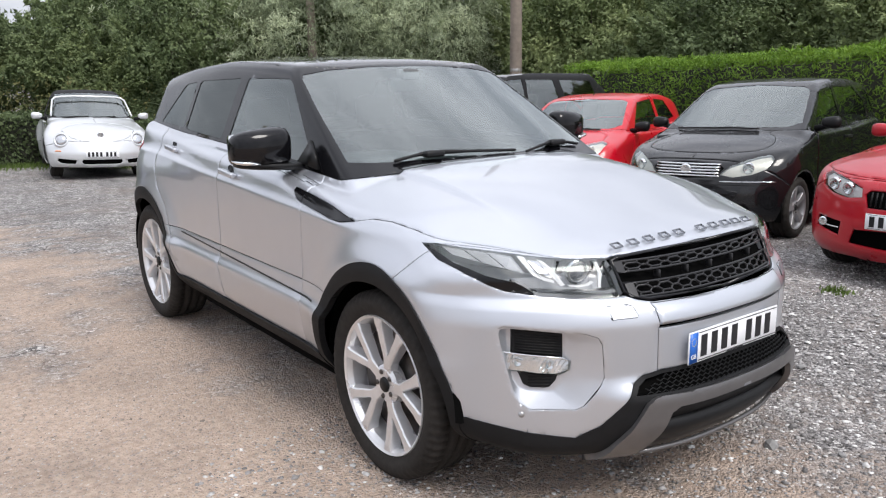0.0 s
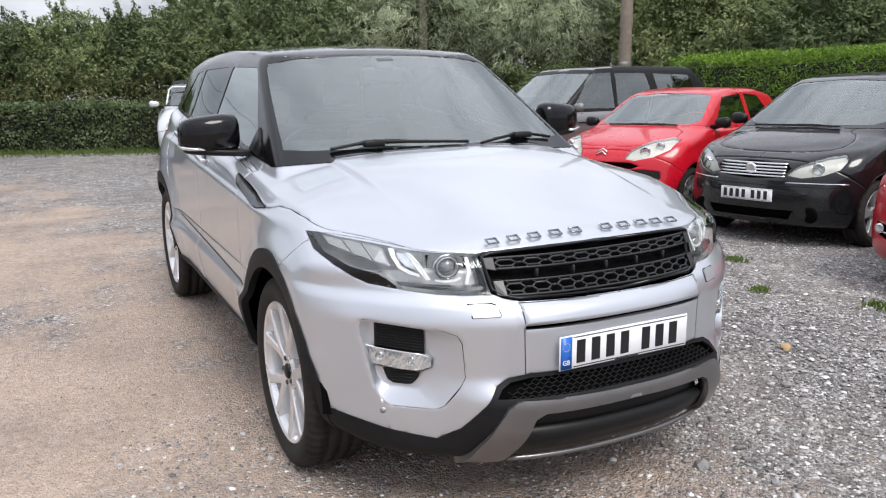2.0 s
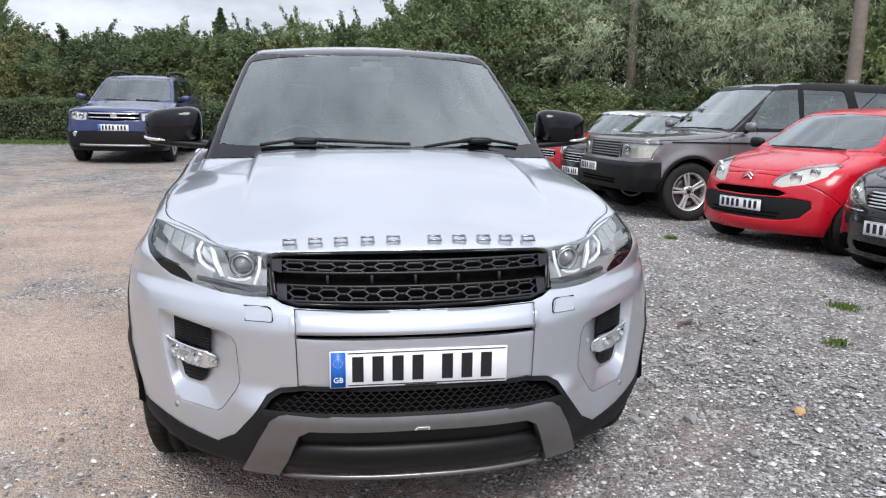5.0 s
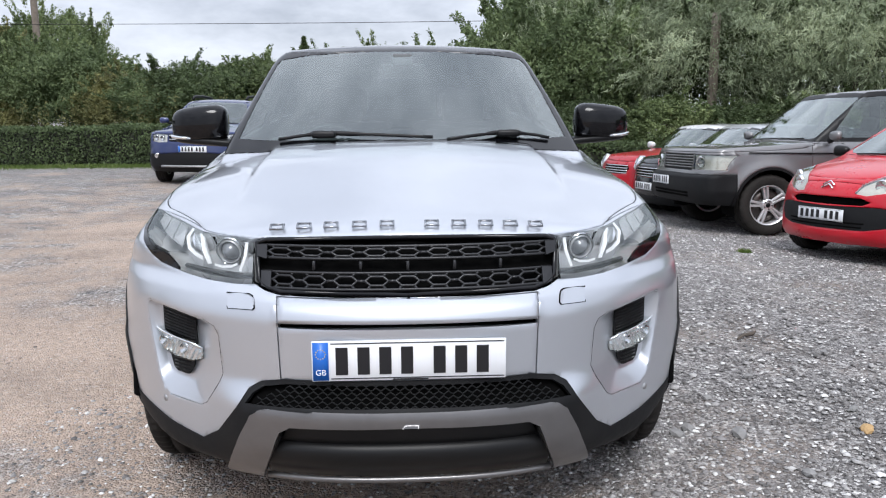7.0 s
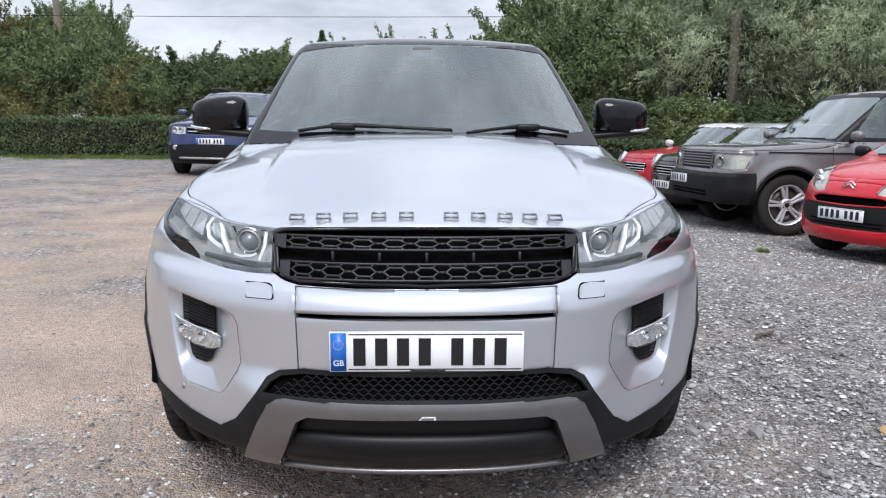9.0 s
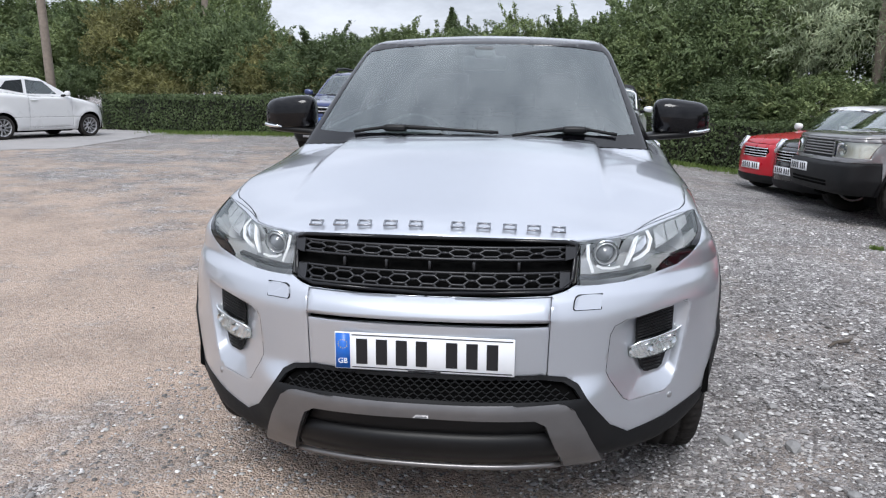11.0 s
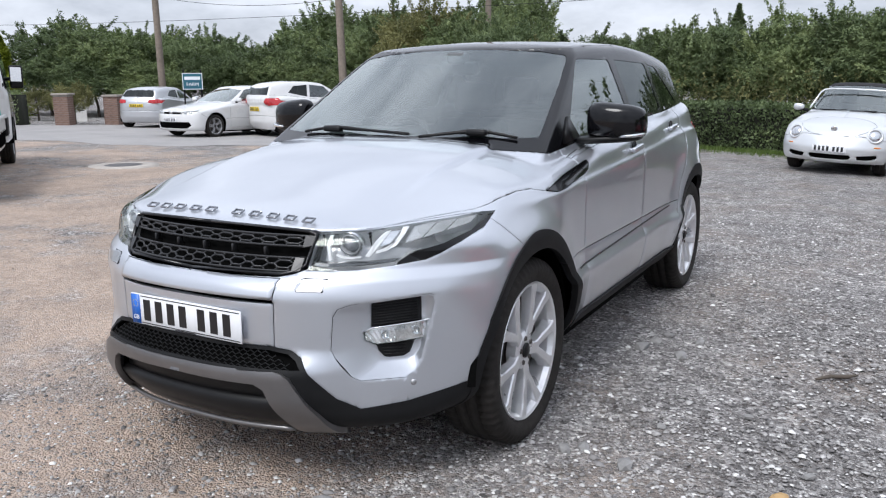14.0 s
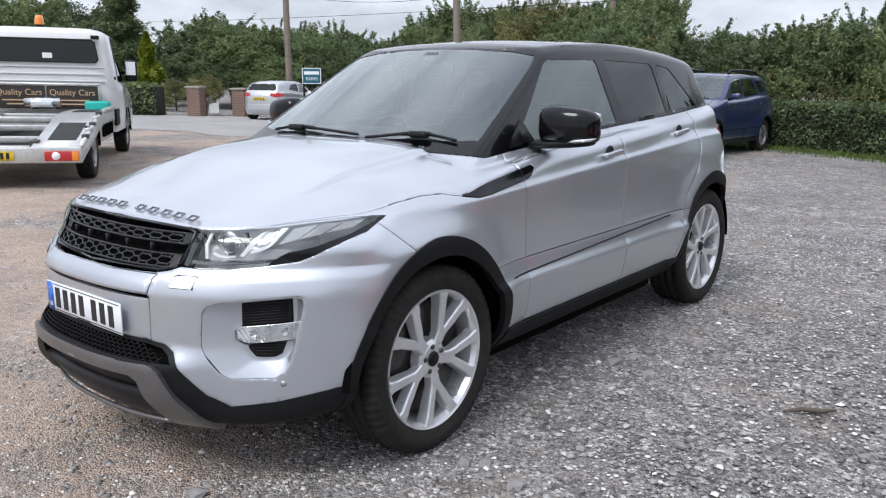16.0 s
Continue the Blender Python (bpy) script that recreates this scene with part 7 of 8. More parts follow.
def trunk_mesh(seed, height, radius, lean=.1, limbs=6):
    rng = random.Random(seed)
    bm = bmesh.new()
    top = Vector((rng.uniform(-lean, lean) * height, rng.uniform(-lean, lean) * height, height))
    pts = [Vector((0, 0, -.15))] + [top * t + Vector((rng.uniform(-.04, .04), rng.uniform(-.04, .04), 0)) * height * .4 for t in (.2, .4, .6, .8, 1.0)]
    add_tube(bm, pts, [radius * 1.25, radius, radius * .85, radius * .65, radius * .42, radius * .15], 9)
    for k in range(limbs):
        t = rng.uniform(.25, .85)
        a = rng.uniform(0, 2 * math.pi)
        base = top * t
        ln = height * rng.uniform(.28, .5) * (1.1 - .5 * t)
        tip = base + Vector((math.cos(a) * ln, math.sin(a) * ln, ln * rng.uniform(.35, .9)))
        mid = (base + tip) / 2 + Vector((0, 0, -.06 * ln))
        add_tube(bm, [base, mid, tip], [radius * .4 * (1.1 - t), radius * .25 * (1.1 - t), radius * .05], 6)
    return tidy(bm)


CROWNS = {}


def tree(kind, x, y, width, height, seed, label, category="tree", group="trees behind the hedge", turn=0.0, base=None):
    """A tree or tall shrub: tapered trunk with limbs, and a crown of leaves built once a kind and variant."""
    mat, n, size, lobes, droop, slim, shoots, reach, low = {
        "shrub": (LEAF_DARK, 36000, .026, 26, .05, .6, 110, .34, .05), "hazel": (LEAF_MID, 36000, .027, 22, .1, .62, 90, .38, .07),
        "olive": (LEAF_OLIVE, 38000, .025, 24, .1, .55, 100, .34, .07), "willow": (LEAF_WILLOW, 40000, .035, 30, .8, .15, 420, .42, .08)}[kind]
    fine = math.hypot(x, y) < 27
    n, size = int(n * 1.25), size * .83
    if not fine:
        n, size = int(n * .80), size * 1.0
    key = (kind, seed % 3, fine)
    if key not in CROWNS:
        CROWNS[key] = (leaf_mesh("crown", leaf_cloud(100 + seed % 3 * 7 + len(kind), lobes, n, size, droop, slim, shoots, reach)), trunk_mesh(seed, 1.0, .03))
        CROWNS[key][0].materials.append(mat)
        tm = bpy.data.meshes.new("trunk")
        CROWNS[key][1].to_mesh(tm)
        CROWNS[key][1].free()
        tm.materials.append(BARK)
        CROWNS[key] = (CROWNS[key][0], tm)
    z = ground_z(x, y) if base is None else base
    ob = thing(category.replace(" ", "_"), pose(x, y, z, 0, 0, turn), label, category, group)
    cr = new("crown", CROWNS[key][0])
    cr.parent = ob
    half = (height * (1 - low)) / 2
    cr.matrix_local = Matrix.LocRotScale((0, 0, height - half * 1.0), Euler((0, 0, 0)), (width / 2, width / 2, half))
    tr = new("trunk", CROWNS[key][1])
    tr.parent = ob
    tr.matrix_local = Matrix.LocRotScale((0, 0, 0), Euler((0, 0, 0)), (max(1.2, width * .5), max(1.2, width * .5), height * .82))
    return ob


def hedge(name, path, height, thick, mat, n, size, seed, label, slim=.55, wobble=.05, twig=True):
    """A clipped hedge along a path: near-black core painted as inner shade, and a skin of leaves over its sides and
    top.
    """
    rng = np.random.default_rng(seed)
    ob = thing(name, pose(0, 0, 0), label, "hedge")
    lens = [math.dist(a, b) for a, b in zip(path, path[1:])]
    total = sum(lens)
    u = rng.uniform(0, total, n)
    per = 2 * height + thick
    v = rng.uniform(0, per, n)
    pos = np.zeros((n, 3))
    nor = np.zeros((n, 3))
    for i in range(n):
        t = u[i]
        for (a, b), l in zip(zip(path, path[1:]), lens):
            if t <= l:
                break
            t -= l
        f = min(1, t / l)
        cx, cy = a[0] + (b[0] - a[0]) * f, a[1] + (b[1] - a[1]) * f
        dx, dy = (b[0] - a[0]) / l, (b[1] - a[1]) / l
        sx, sy = -dy, dx
        gz = ground_z(cx, cy)
        if v[i] < height:
            o, z, nv = -thick / 2, v[i], (-sx, -sy, .15)
        elif v[i] < height + thick:
            o, z, nv = v[i] - height - thick / 2, height, (0, 0, 1)
        else:
            o, z, nv = thick / 2, v[i] - height - thick, (sx, sy, .15)
        bulge = wobble * noise.noise((u[i] * 1.1, v[i] * 1.6, seed)) * 1.6 + wobble * .8 * noise.noise((u[i] * 4, v[i] * 4, seed))
        edge = .08 * max(0, abs(o) / (thick / 2) - .75) * (1 if z >= height else 0)
        pos[i] = (cx + sx * o + nv[0] * bulge, cy + sy * o + nv[1] * bulge, gz + z + nv[2] * bulge - edge)
        nor[i] = nv
    pos += nor * (rng.uniform(-.10, .03, n)[:, None])
    axis = rng.normal(size=(n, 3)) + nor * .5 + np.array([0, 0, .3])
    axis /= np.linalg.norm(axis, axis=1)[:, None]
    nn = nor + rng.normal(size=(n, 3)) * .55
    side = np.cross(axis, nn)
    side /= np.linalg.norm(side, axis=1)[:, None] + 1e-9
    s = size * rng.uniform(.6, 1.4, n)[:, None]
    quads = np.stack([pos - axis * s, pos + side * s * slim, pos + axis * s, pos - side * s * slim], 1)
    me = leaf_mesh("foliage", quads)
    me.materials.append(mat)
    fo = new("foliage", me)
    fo.parent = ob
    tagged(fo, kind="stuff")
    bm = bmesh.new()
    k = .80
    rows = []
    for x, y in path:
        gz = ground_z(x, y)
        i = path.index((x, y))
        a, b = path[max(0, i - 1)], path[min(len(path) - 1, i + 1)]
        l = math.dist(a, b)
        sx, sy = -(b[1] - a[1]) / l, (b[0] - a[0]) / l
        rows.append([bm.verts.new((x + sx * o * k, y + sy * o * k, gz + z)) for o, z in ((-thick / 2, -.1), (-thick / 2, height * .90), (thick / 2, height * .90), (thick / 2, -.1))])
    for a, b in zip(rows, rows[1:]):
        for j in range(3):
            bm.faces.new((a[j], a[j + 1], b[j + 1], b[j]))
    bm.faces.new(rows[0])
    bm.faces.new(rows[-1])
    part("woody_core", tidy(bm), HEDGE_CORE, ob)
    return ob


# near-black rather than bark brown: the shade deep in the hedge, put in as colour
HEDGE_CORE = plain("hedge_inner_shade", (0.012, 0.014, 0.007), 0.95, vary=0.5, scale=9)
hx = [9.0, 7, 5, 3, 1, -1, -3, -5, -7, -9, -11, -13]
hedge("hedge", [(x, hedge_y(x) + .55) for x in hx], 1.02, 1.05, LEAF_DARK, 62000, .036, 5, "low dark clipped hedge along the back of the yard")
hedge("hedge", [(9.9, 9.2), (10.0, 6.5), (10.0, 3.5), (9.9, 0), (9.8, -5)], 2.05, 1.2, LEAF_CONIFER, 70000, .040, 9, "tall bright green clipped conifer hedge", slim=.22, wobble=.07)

rng7 = random.Random(71)
ROW = [  # x, distance behind the hedge, width, height, kind
    (-25.5, 9, 6.5, 5.5, "shrub"), (-22.0, 8, 6.0, 5.2, "hazel"), (-19.0, 5.0, 5.2, 4.4, "shrub"), (-16.5, 4.0, 4.8, 4.9, "hazel"), (-14.0, 3.4, 4.4, 4.6, "olive"),
    (-12.0, 3.2, 4.2, 4.2, "hazel"), (-10.2, 2.6, 3.6, 3.5, "shrub"), (-8.2, 2.8, 3.6, 2.7, "olive"), (-6.4, 2.6, 3.6, 2.8, "shrub"), (-4.9, 2.6, 3.4, 2.8, "shrub"),
    (-3.3, 2.6, 3.4, 2.9, "hazel"), (-1.8, 2.5, 3.2, 3.1, "shrub"), (-0.3, 2.4, 3.4, 3.3, "hazel"), (1.2, 2.4, 3.6, 3.25, "shrub"), (2.9, 2.6, 3.4, 3.4, "hazel"),
    (4.6, 3.0, 4.2, 4.8, "shrub"), (5.6, 5.0, 5.4, 5.6, "willow"), (8.0, 3.4, 5.2, 5.2, "willow"), (9.4, 6.2, 6.4, 6.6, "shrub"), (11.0, 3.0, 5.4, 5.6, "willow"),
    (13.2, 5.0, 6.0, 6.2, "shrub"), (14.0, 1.0, 5.0, 5.0, "hazel"), (15.4, -2.2, 5.2, 5.2, "hazel"), (16.2, -5.2, 5.0, 5.2, "olive"), (17.0, -8.5, 5.2, 5.0, "hazel"), (17.4, -12.0, 5.0, 4.8, "shrub"),
    (12.6, -1.2, 4.0, 4.2, "hazel"), (13.4, -4.4, 4.2, 4.3, "shrub"), (13.6, -7.8, 4.2, 4.2, "hazel"), (18.4, 2.4, 6.5, 7.0, "shrub"), (21.0, -4.0, 7.0, 7.2, "shrub"),
    (4.3, 6.0, 4.8, 5.8, "shrub"), (4.4, .9, 3.0, 2.1, "shrub"), (6.2, .9, 3.2, 2.2, "hazel"), (8.0, .8, 3.2, 2.1, "shrub"), (9.8, .8, 3.4, 2.3, "hazel"), (-15.2, 2.0, 3.4, 2.4, "shrub"), (-12.8, 1.6, 3.2, 2.2, "olive"), (-18.0, 2.6, 3.6, 2.6, "hazel"),  (-1.0, 9.5, 4.4, 3.4, "hazel"), (-5.5, 10.0, 4.6, 3.5, "hazel"), (-9.6, 8.0, 4.8, 3.4, "hazel"), (-12.8, 8.5, 5.0, 4.5, "shrub"), (-16.4, 16.0, 5.6, 7.0, "hazel"), (-17.5, 11.0, 6.5, 5.4, "shrub"),
]
KIND_WORDS = {"shrub": "dense dark green hedgerow shrub", "hazel": "mid green leafy hedgerow tree", "olive": "olive green hedgerow tree turning yellow", "willow": "silvery green willow with drooping twigs"}
for i, (x, back, w, h, kind) in enumerate(ROW):
    y = hedge_y(x) + 1.1 + back
    tree(kind, x, y, w * rng7.uniform(.95, 1.1), h * rng7.uniform(.96, 1.05), i, KIND_WORDS[kind], turn=rng7.uniform(0, 360))

# ---------------------------------------------------------------- recovery truck
def recovery_truck():
    tr = thing("recovery_truck", at_yard(-11.55, 4.74, -125.6), "white recovery truck with an aluminium beavertail bed", "truck", "parked cars")
    ALU = plain("scuffed_aluminium", (0.58, 0.58, 0.57), 0.4, metal=0.8, vary=0.2, bump=0.15)
    GRIP = plain("black_grip_mat", (0.025, 0.025, 0.025), 0.85, vary=0.4, bump=0.4)
    TEAL = plain("teal_plastic", (0.02, 0.42, 0.36), 0.4)
    # cab: a rounded box that narrows upwards and leans in at the front
    bm = bmesh.new()
    prof = [(-.95, .45), (-.98, .78), (-.80, 1.0), (-.20, 1.16), (.42, 1.84), (.70, 2.02), (1.10, 2.08), (1.50, 2.07), (1.60, 1.97), (1.62, 1.15), (1.60, .45)]
    rows = []
    for t in np.linspace(-1, 1, 17):
        ring = []
        for y, z in prof:
            w = 1.0 - .13 * max(0.0, (z - 1.15) / 1.1) ** 1.2
            k = 1 - abs(t) ** 7
            ring.append(bm.verts.new((w * math.copysign(abs(t) ** .85, t), y + (.10 * (1 - k) if y < 1 else -.05 * (1 - k)), z - .10 * (1 - k) * (z > 1.9))))
        rows.append(ring)
    for a, b in zip(rows, rows[1:]):
        for j in range(len(prof) - 1):
            bm.faces.new((a[j], a[j + 1], b[j + 1], b[j]))
    bm.faces.new(rows[0])
    bm.faces.new(rows[-1])
    cab = part("cab", tidy(bm), WHITE_PAINT, tr)
    for z in (1.25, 1.36, 1.47):
        bm = bmesh.new()
        add_box(bm, (-.88, 1.615, z - .012), (.88, 1.632, z + .012), .006)
        part("pressed_rib", bm, WHITE_PAINT, cab)
    bm = bmesh.new()
    outline = [(-.74, 1.55), (.74, 1.55), (.78, 1.59), (.74, 1.85), (.70, 1.89), (-.70, 1.89), (-.74, 1.85), (-.78, 1.59)]
    add_prism(bm, outline, lambda u, v, d: (u, 1.640 - .045 * max(0, v - 1.9) - d, v), .03)
    rw = part("rear_window", tidy(bm), GLASS_TINT, cab, "wide rear cab window", smooth=False)
    bm = bmesh.new()
    add_tube(bm, [(x, 1.645 - .045 * max(0, z - 1.9), z) for x, z in outline + outline[:1]], .014, 6, False)
    part("window_seal", tidy(bm), RUBBER, rw)
    bm = bmesh.new()
    add_box(bm, (-.12, 1.645, 1.60), (.02, 1.65, 1.68))
    part("paper_notice", bm, PLATE_WHITE, rw, "white paper notice", smooth=False)
    bm = bmesh.new()
    add_box(bm, (-.82, 1.61, 1.90), (-.70, 1.70, 1.96), .015)
    part("work_lamp", bm, SATIN, cab)
    bm = bmesh.new()
    add_lathe(bm, [(.0005, .20), (.05, .19), (.065, .14), (.07, .05)], 20, "z", m=pose(.10, 1.25, 2.07))
    bea = part("beacon", tidy(bm), LENS_AMBER, cab, "amber roof beacon")
    bm = bmesh.new()
    add_lathe(bm, [(.075, .05), (.08, .0), (.08, -.02)], 20, "z", m=pose(.10, 1.25, 2.07))
    part("beacon_base", tidy(bm), SATIN, bea)
    for s in (1, -1):
        bm = bmesh.new()
        add_box(bm, (s * 1.12 - .10, .10, 1.25), (s * 1.12 + .10, .22, 1.62), .04, 3)
        mi = part("door_mirror", bm, SATIN, cab)
        bm = bmesh.new()
        add_box(bm, (s * 1.12 - .08, .222, 1.36), (s * 1.12 + .08, .228, 1.59), .0)
        part("mirror_glass", bm, CHROME, mi, smooth=False)
        bm = bmesh.new()
        add_tube(bm, [(s * .95, .15, 1.40), (s * 1.10, .15, 1.40)], .03)
        part("mirror_arm", tidy(bm), SATIN, mi)
        bm = bmesh.new()
        add_prism(bm, [(-.1, 1.24), (.42, 1.90), (1.0, 1.96), (1.05, 1.24)], lambda u, v, d: (s * (1.006 - .13 * max(0.0, (v - 1.15) / 1.1) ** 1.2 - d), u, v), .02)
        part("side_window", tidy(bm), GLASS_TINT, cab, smooth=False)
        bm = bmesh.new()
        add_box(bm, (s * .99 - .02, 1.20, .55), (s * .99 + .025, 1.62, .82), .02)
        part("lower_trim", bm, TRIM, cab)
        bm = bmesh.new()
        add_box(bm, (s * .99 - .005, 1.30, 1.28), (s * .99 + .012, 1.42, 1.33), .004)
        part("fuel_badge", bm, TRIM, cab)
        # arches
        bm = bmesh.new()
        for a0, a1 in zip(np.linspace(0, math.pi, 15), np.linspace(0, math.pi, 15)[1:]):
            v = [bm.verts.new((s * x, -.42 * math.cos(a), .36 + .42 * math.sin(a))) for a in (a0, a1) for x in (.70, 1.015)]
            bm.faces.new((v[0], v[1], v[3], v[2]))
        part("front_arch", tidy(bm), DARK, cab)
    # bed
    bm = bmesh.new()
    for s in (1, -1):
        add_box(bm, (s * .42 - .05, 1.7, .42), (s * .42 + .05, 4.9, .56), .01)
    part("chassis", bm, STEEL, tr)
    deck = [(1.85, .82), (3.0, .82), (3.5, .78), (5.15, .48)]
    for s in (1, -1):
        bm = bmesh.new()
        rows = []
        for y, z in deck:
            rows.append([bm.verts.new((s * x, y, z + dz)) for x, dz in ((.42, -.10), (.42, .0), (.98, .0), (1.0, -.02), (1.0, -.16))])
        for a, b in zip(rows, rows[1:]):
            for j in range(4):
                bm.faces.new((a[j], a[j + 1], b[j + 1], b[j]))
        bm.faces.new(rows[-1])
        bm.faces.new(rows[0])
        track = part("bed_track", tidy(bm), ALU, tr)
        for y0, y1, z0, z1 in ((3.85, 4.75, .716, .553), (2.2, 2.9, .822, .822)):
            bm = bmesh.new()
            q = [bm.verts.new((s * x, y, z + .006)) for x, y, z in ((.55, y0, z0), (.88, y0, z0), (.88, y1, z1), (.55, y1, z1))]
            q2 = [bm.verts.new(v.co - Vector((0, 0, .012))) for v in q]
            bm.faces.new(q)
            for i in range(4):
                bm.faces.new((q[i], q2[i], q2[(i + 1) % 4], q[(i + 1) % 4]))
            part("grip_mat", tidy(bm), GRIP, track, "black grip mat", smooth=False)
        bm = bmesh.new()
        add_tube(bm, [(s * 1.0, y, z + .035) for y, z in deck], .032, 8)
        part("side_rail", tidy(bm), ALU, track)
        for k in range(5):
            y = 3.5 + .32 * k
            z = float(np.interp(y, [d[0] for d in deck], [d[1] for d in deck]))
            bm = bmesh.new()
            add_box(bm, (s * .98 - .05, y - .10, z + .02), (s * .98 + .02, y + .08, z + .085), .012)
            part("lashing_cleat", bm, ALU if k % 2 else STEEL, track)
        bm = bmesh.new()
        add_box(bm, (s * .96 - .02, 2.0, .42), (s * .96 + .02, 3.3, .72), .01)
        part("side_guard", bm, ALU, tr)
        for k in range(3):
            # near-black blocks on the guard, coloured as the shade in open slots
            bm = bmesh.new()
            add_box(bm, (s * .982 - .004, 2.15 + .38 * k, .48), (s * .982 + .006, 2.42 + .38 * k, .68), .03)
            part("guard_slot", bm, DARK, tr)
        bm = bmesh.new()
        add_box(bm, (s * .78 - .19, 5.17, .34), (s * .78 + .19, 5.215, .46), .01)
        lamp = part("tail_lamp", bm, LENS_RED, tr, "long red and amber tail lamp")
        bm = bmesh.new()
        add_box(bm, (s * .93 - .04, 5.212, .345), (s * .93 + .035, 5.222, .455), .004)
        part("indicator", bm, LENS_AMBER, lamp)
        bm = bmesh.new()
        add_lathe(bm, [(.0005, .012), (.045, .010), (.05, .0)], 20, "y", m=pose(s * .72, 5.212, .40))
        part("reverse_lamp", tidy(bm), PLATE_WHITE, lamp)
    bm = bmesh.new()
    add_box(bm, (-1.0, 5.10, .31), (1.0, 5.18, .50), .015)
    part("rear_beam", bm, ALU, tr)
    bm = bmesh.new()
    add_box(bm, (-.42, 1.9, .44), (.42, 5.1, .48), .01)
    part("centre_floor", bm, GRIP, tr)
    for y in (2.6, 3.2, 3.8, 4.4, 4.85):
        bm = bmesh.new()
        z = float(np.interp(y, [d[0] for d in deck], [d[1] for d in deck])) - .12
        add_box(bm, (-.42, y - .05, z), (.42, y + .05, z + .08), .01)
        part("cross_beam", bm, ALU, tr)
    number_plate(tr, pose(0, 5.20, .40, 0, 0, 180), PLATE_YELLOW, band=False)
    # headboard with two sign panels
    bm = bmesh.new()
    add_tube(bm, [(-.80, 1.72, .82), (-.80, 1.72, 1.20), (.80, 1.72, 1.20), (.80, 1.72, .82)], .022, 8)
    part("headboard_frame", tidy(bm), ALU, tr)
    SIGN = plain("dark_sign_panel", (0.03, 0.022, 0.018), 0.5, vary=0.15)
    GOLD = plain("pale_gold_lettering", (0.55, 0.38, 0.22), 0.5, vary=0.08)
    for s in (1, -1):
        bm = bmesh.new()
        add_box(bm, (s * .385 - .375, 1.70, .82), (s * .385 + .375, 1.715, 1.175), .004)
        pn = part("sign_panel", bm, SIGN, tr, "dark sign panel lettered Quality Cars")
        td = bpy.data.curves.new("lettering", "FONT")
        td.body, td.size, td.extrude, td.align_x = "Quality Cars", .13, .002, "CENTER"
        td.materials.append(GOLD)
        tx = new("lettering", td)
        tx.parent = pn
        tx.matrix_local = pose(s * .385, 1.719, 1.03, 90, 0, 180)
        for k, w in enumerate((.24, .18)):
            bm = bmesh.new()
            add_box(bm, (s * .385 - w, 1.714, .94 - .06 * k), (s * .385 + w, 1.720, .962 - .06 * k), .0)
            part("text_bar", bm, GOLD, pn, smooth=False)
    # winch and box
    bm = bmesh.new()
    add_box(bm, (-.16, 1.85, .82), (.16, 2.1, .96), .03)
    add_lathe(bm, [(.0005, -.25), (.07, -.25), (.07, .25), (.0005, .25)], 20, "x", m=pose(0, 2.0, .93))
    part("winch", tidy(bm), CHROME, tr)
    bm = bmesh.new()
    add_box(bm, (-.95, 1.74, .81), (-.60, 2.05, .95), .03)
    part("tool_tub", bm, TEAL, tr, "teal plastic tub")
    meshes = []
    for s in (1, -1):
        for y in (0.0, 4.0):
            wheel(tr, (s * .88, y, .345), s, .345, .20, .105, 8, "plain", ALLOY_DULL, meshes, turn=20 * y)
        bm = bmesh.new()
        add_box(bm, (s * .66, 3.55, .40), (s * .99, 3.62, .70), .01)
        part("mudguard", bm, SATIN, tr)
    bm = bmesh.new()
    add_tube(bm, [(-.8, 4.0, .345), (.8, 4.0, .345)], .05)
    part("rear_axle", tidy(bm), DARK, tr)
    return tr


recovery_truck()


# ---------------------------------------------------------------- poles, wires, sign, wall
def pole(x, y, top, r, label, lean=0.0, mat=POLE_WOOD):
    z = ground_z(x, y)
    bm = bmesh.new()
    add_tube(bm, [(lean * h, 0, h) for h in np.linspace(-.3, top - z, 9)], [r * (1.15 - .3 * t) for t in np.linspace(0, 1, 9)], 12)
    ob = thing("utility_pole", pose(x, y, z), label, "utility pole")
    part("shaft", tidy(bm), mat, ob)
    return ob


STEEL_GREY = plain("galvanised_band", (0.42, 0.42, 0.42), 0.45, metal=0.8, vary=0.15)
p = pole(10.3, 11.65, 8.0, .13, "weathered brown timber utility pole behind the cars")
bm = bmesh.new()
add_lathe(bm, [(.135, -.04), (.14, -.03), (.14, .03), (.135, .04)], 16, "z", m=pose(0, 0, 2.05))
part("band", tidy(bm), STEEL_GREY, p)
pole(7.5, 16.2, 3.42, .12, "cut-off timber pole stump among the willows")
pole(-15.4, 21.0, 9.0, .13, "pale grey timber utility pole behind the hedge", -.03)
pole(-14.1, 30.0, 10.0, .13, "distant timber utility pole among trees")
pf = pole(-24.7, 21.0, 9.0, .13, "dark timber utility pole by the lane", -.012)
WIRE = plain("black_wire", (0.012, 0.012, 0.012), 0.6)
for a, b, sag in (((-40, 24, 4.3), (14, 21.5, 4.0), .35), ((-40, 30.5, 6.2), (20, 29.5, 5.6), .3), ((-24.7, 21, 4.9), (-12, 24.0, 6.2), .9), ((-24.7, 21, 4.7), (-10, 26.0, 6.6), 1.2)):
    bm = bmesh.new()
    n = 24
    add_tube(bm, [(a[0] + (b[0] - a[0]) * t, a[1] + (b[1] - a[1]) * t, a[2] + (b[2] - a[2]) * t - sag * 4 * t * (1 - t)) for t in np.linspace(0, 1, n)], .011, 4)
    w = part("overhead_wire", tidy(bm), WIRE)
    tagged(w, "thin black overhead wire between poles", "wire", "overhead wires")


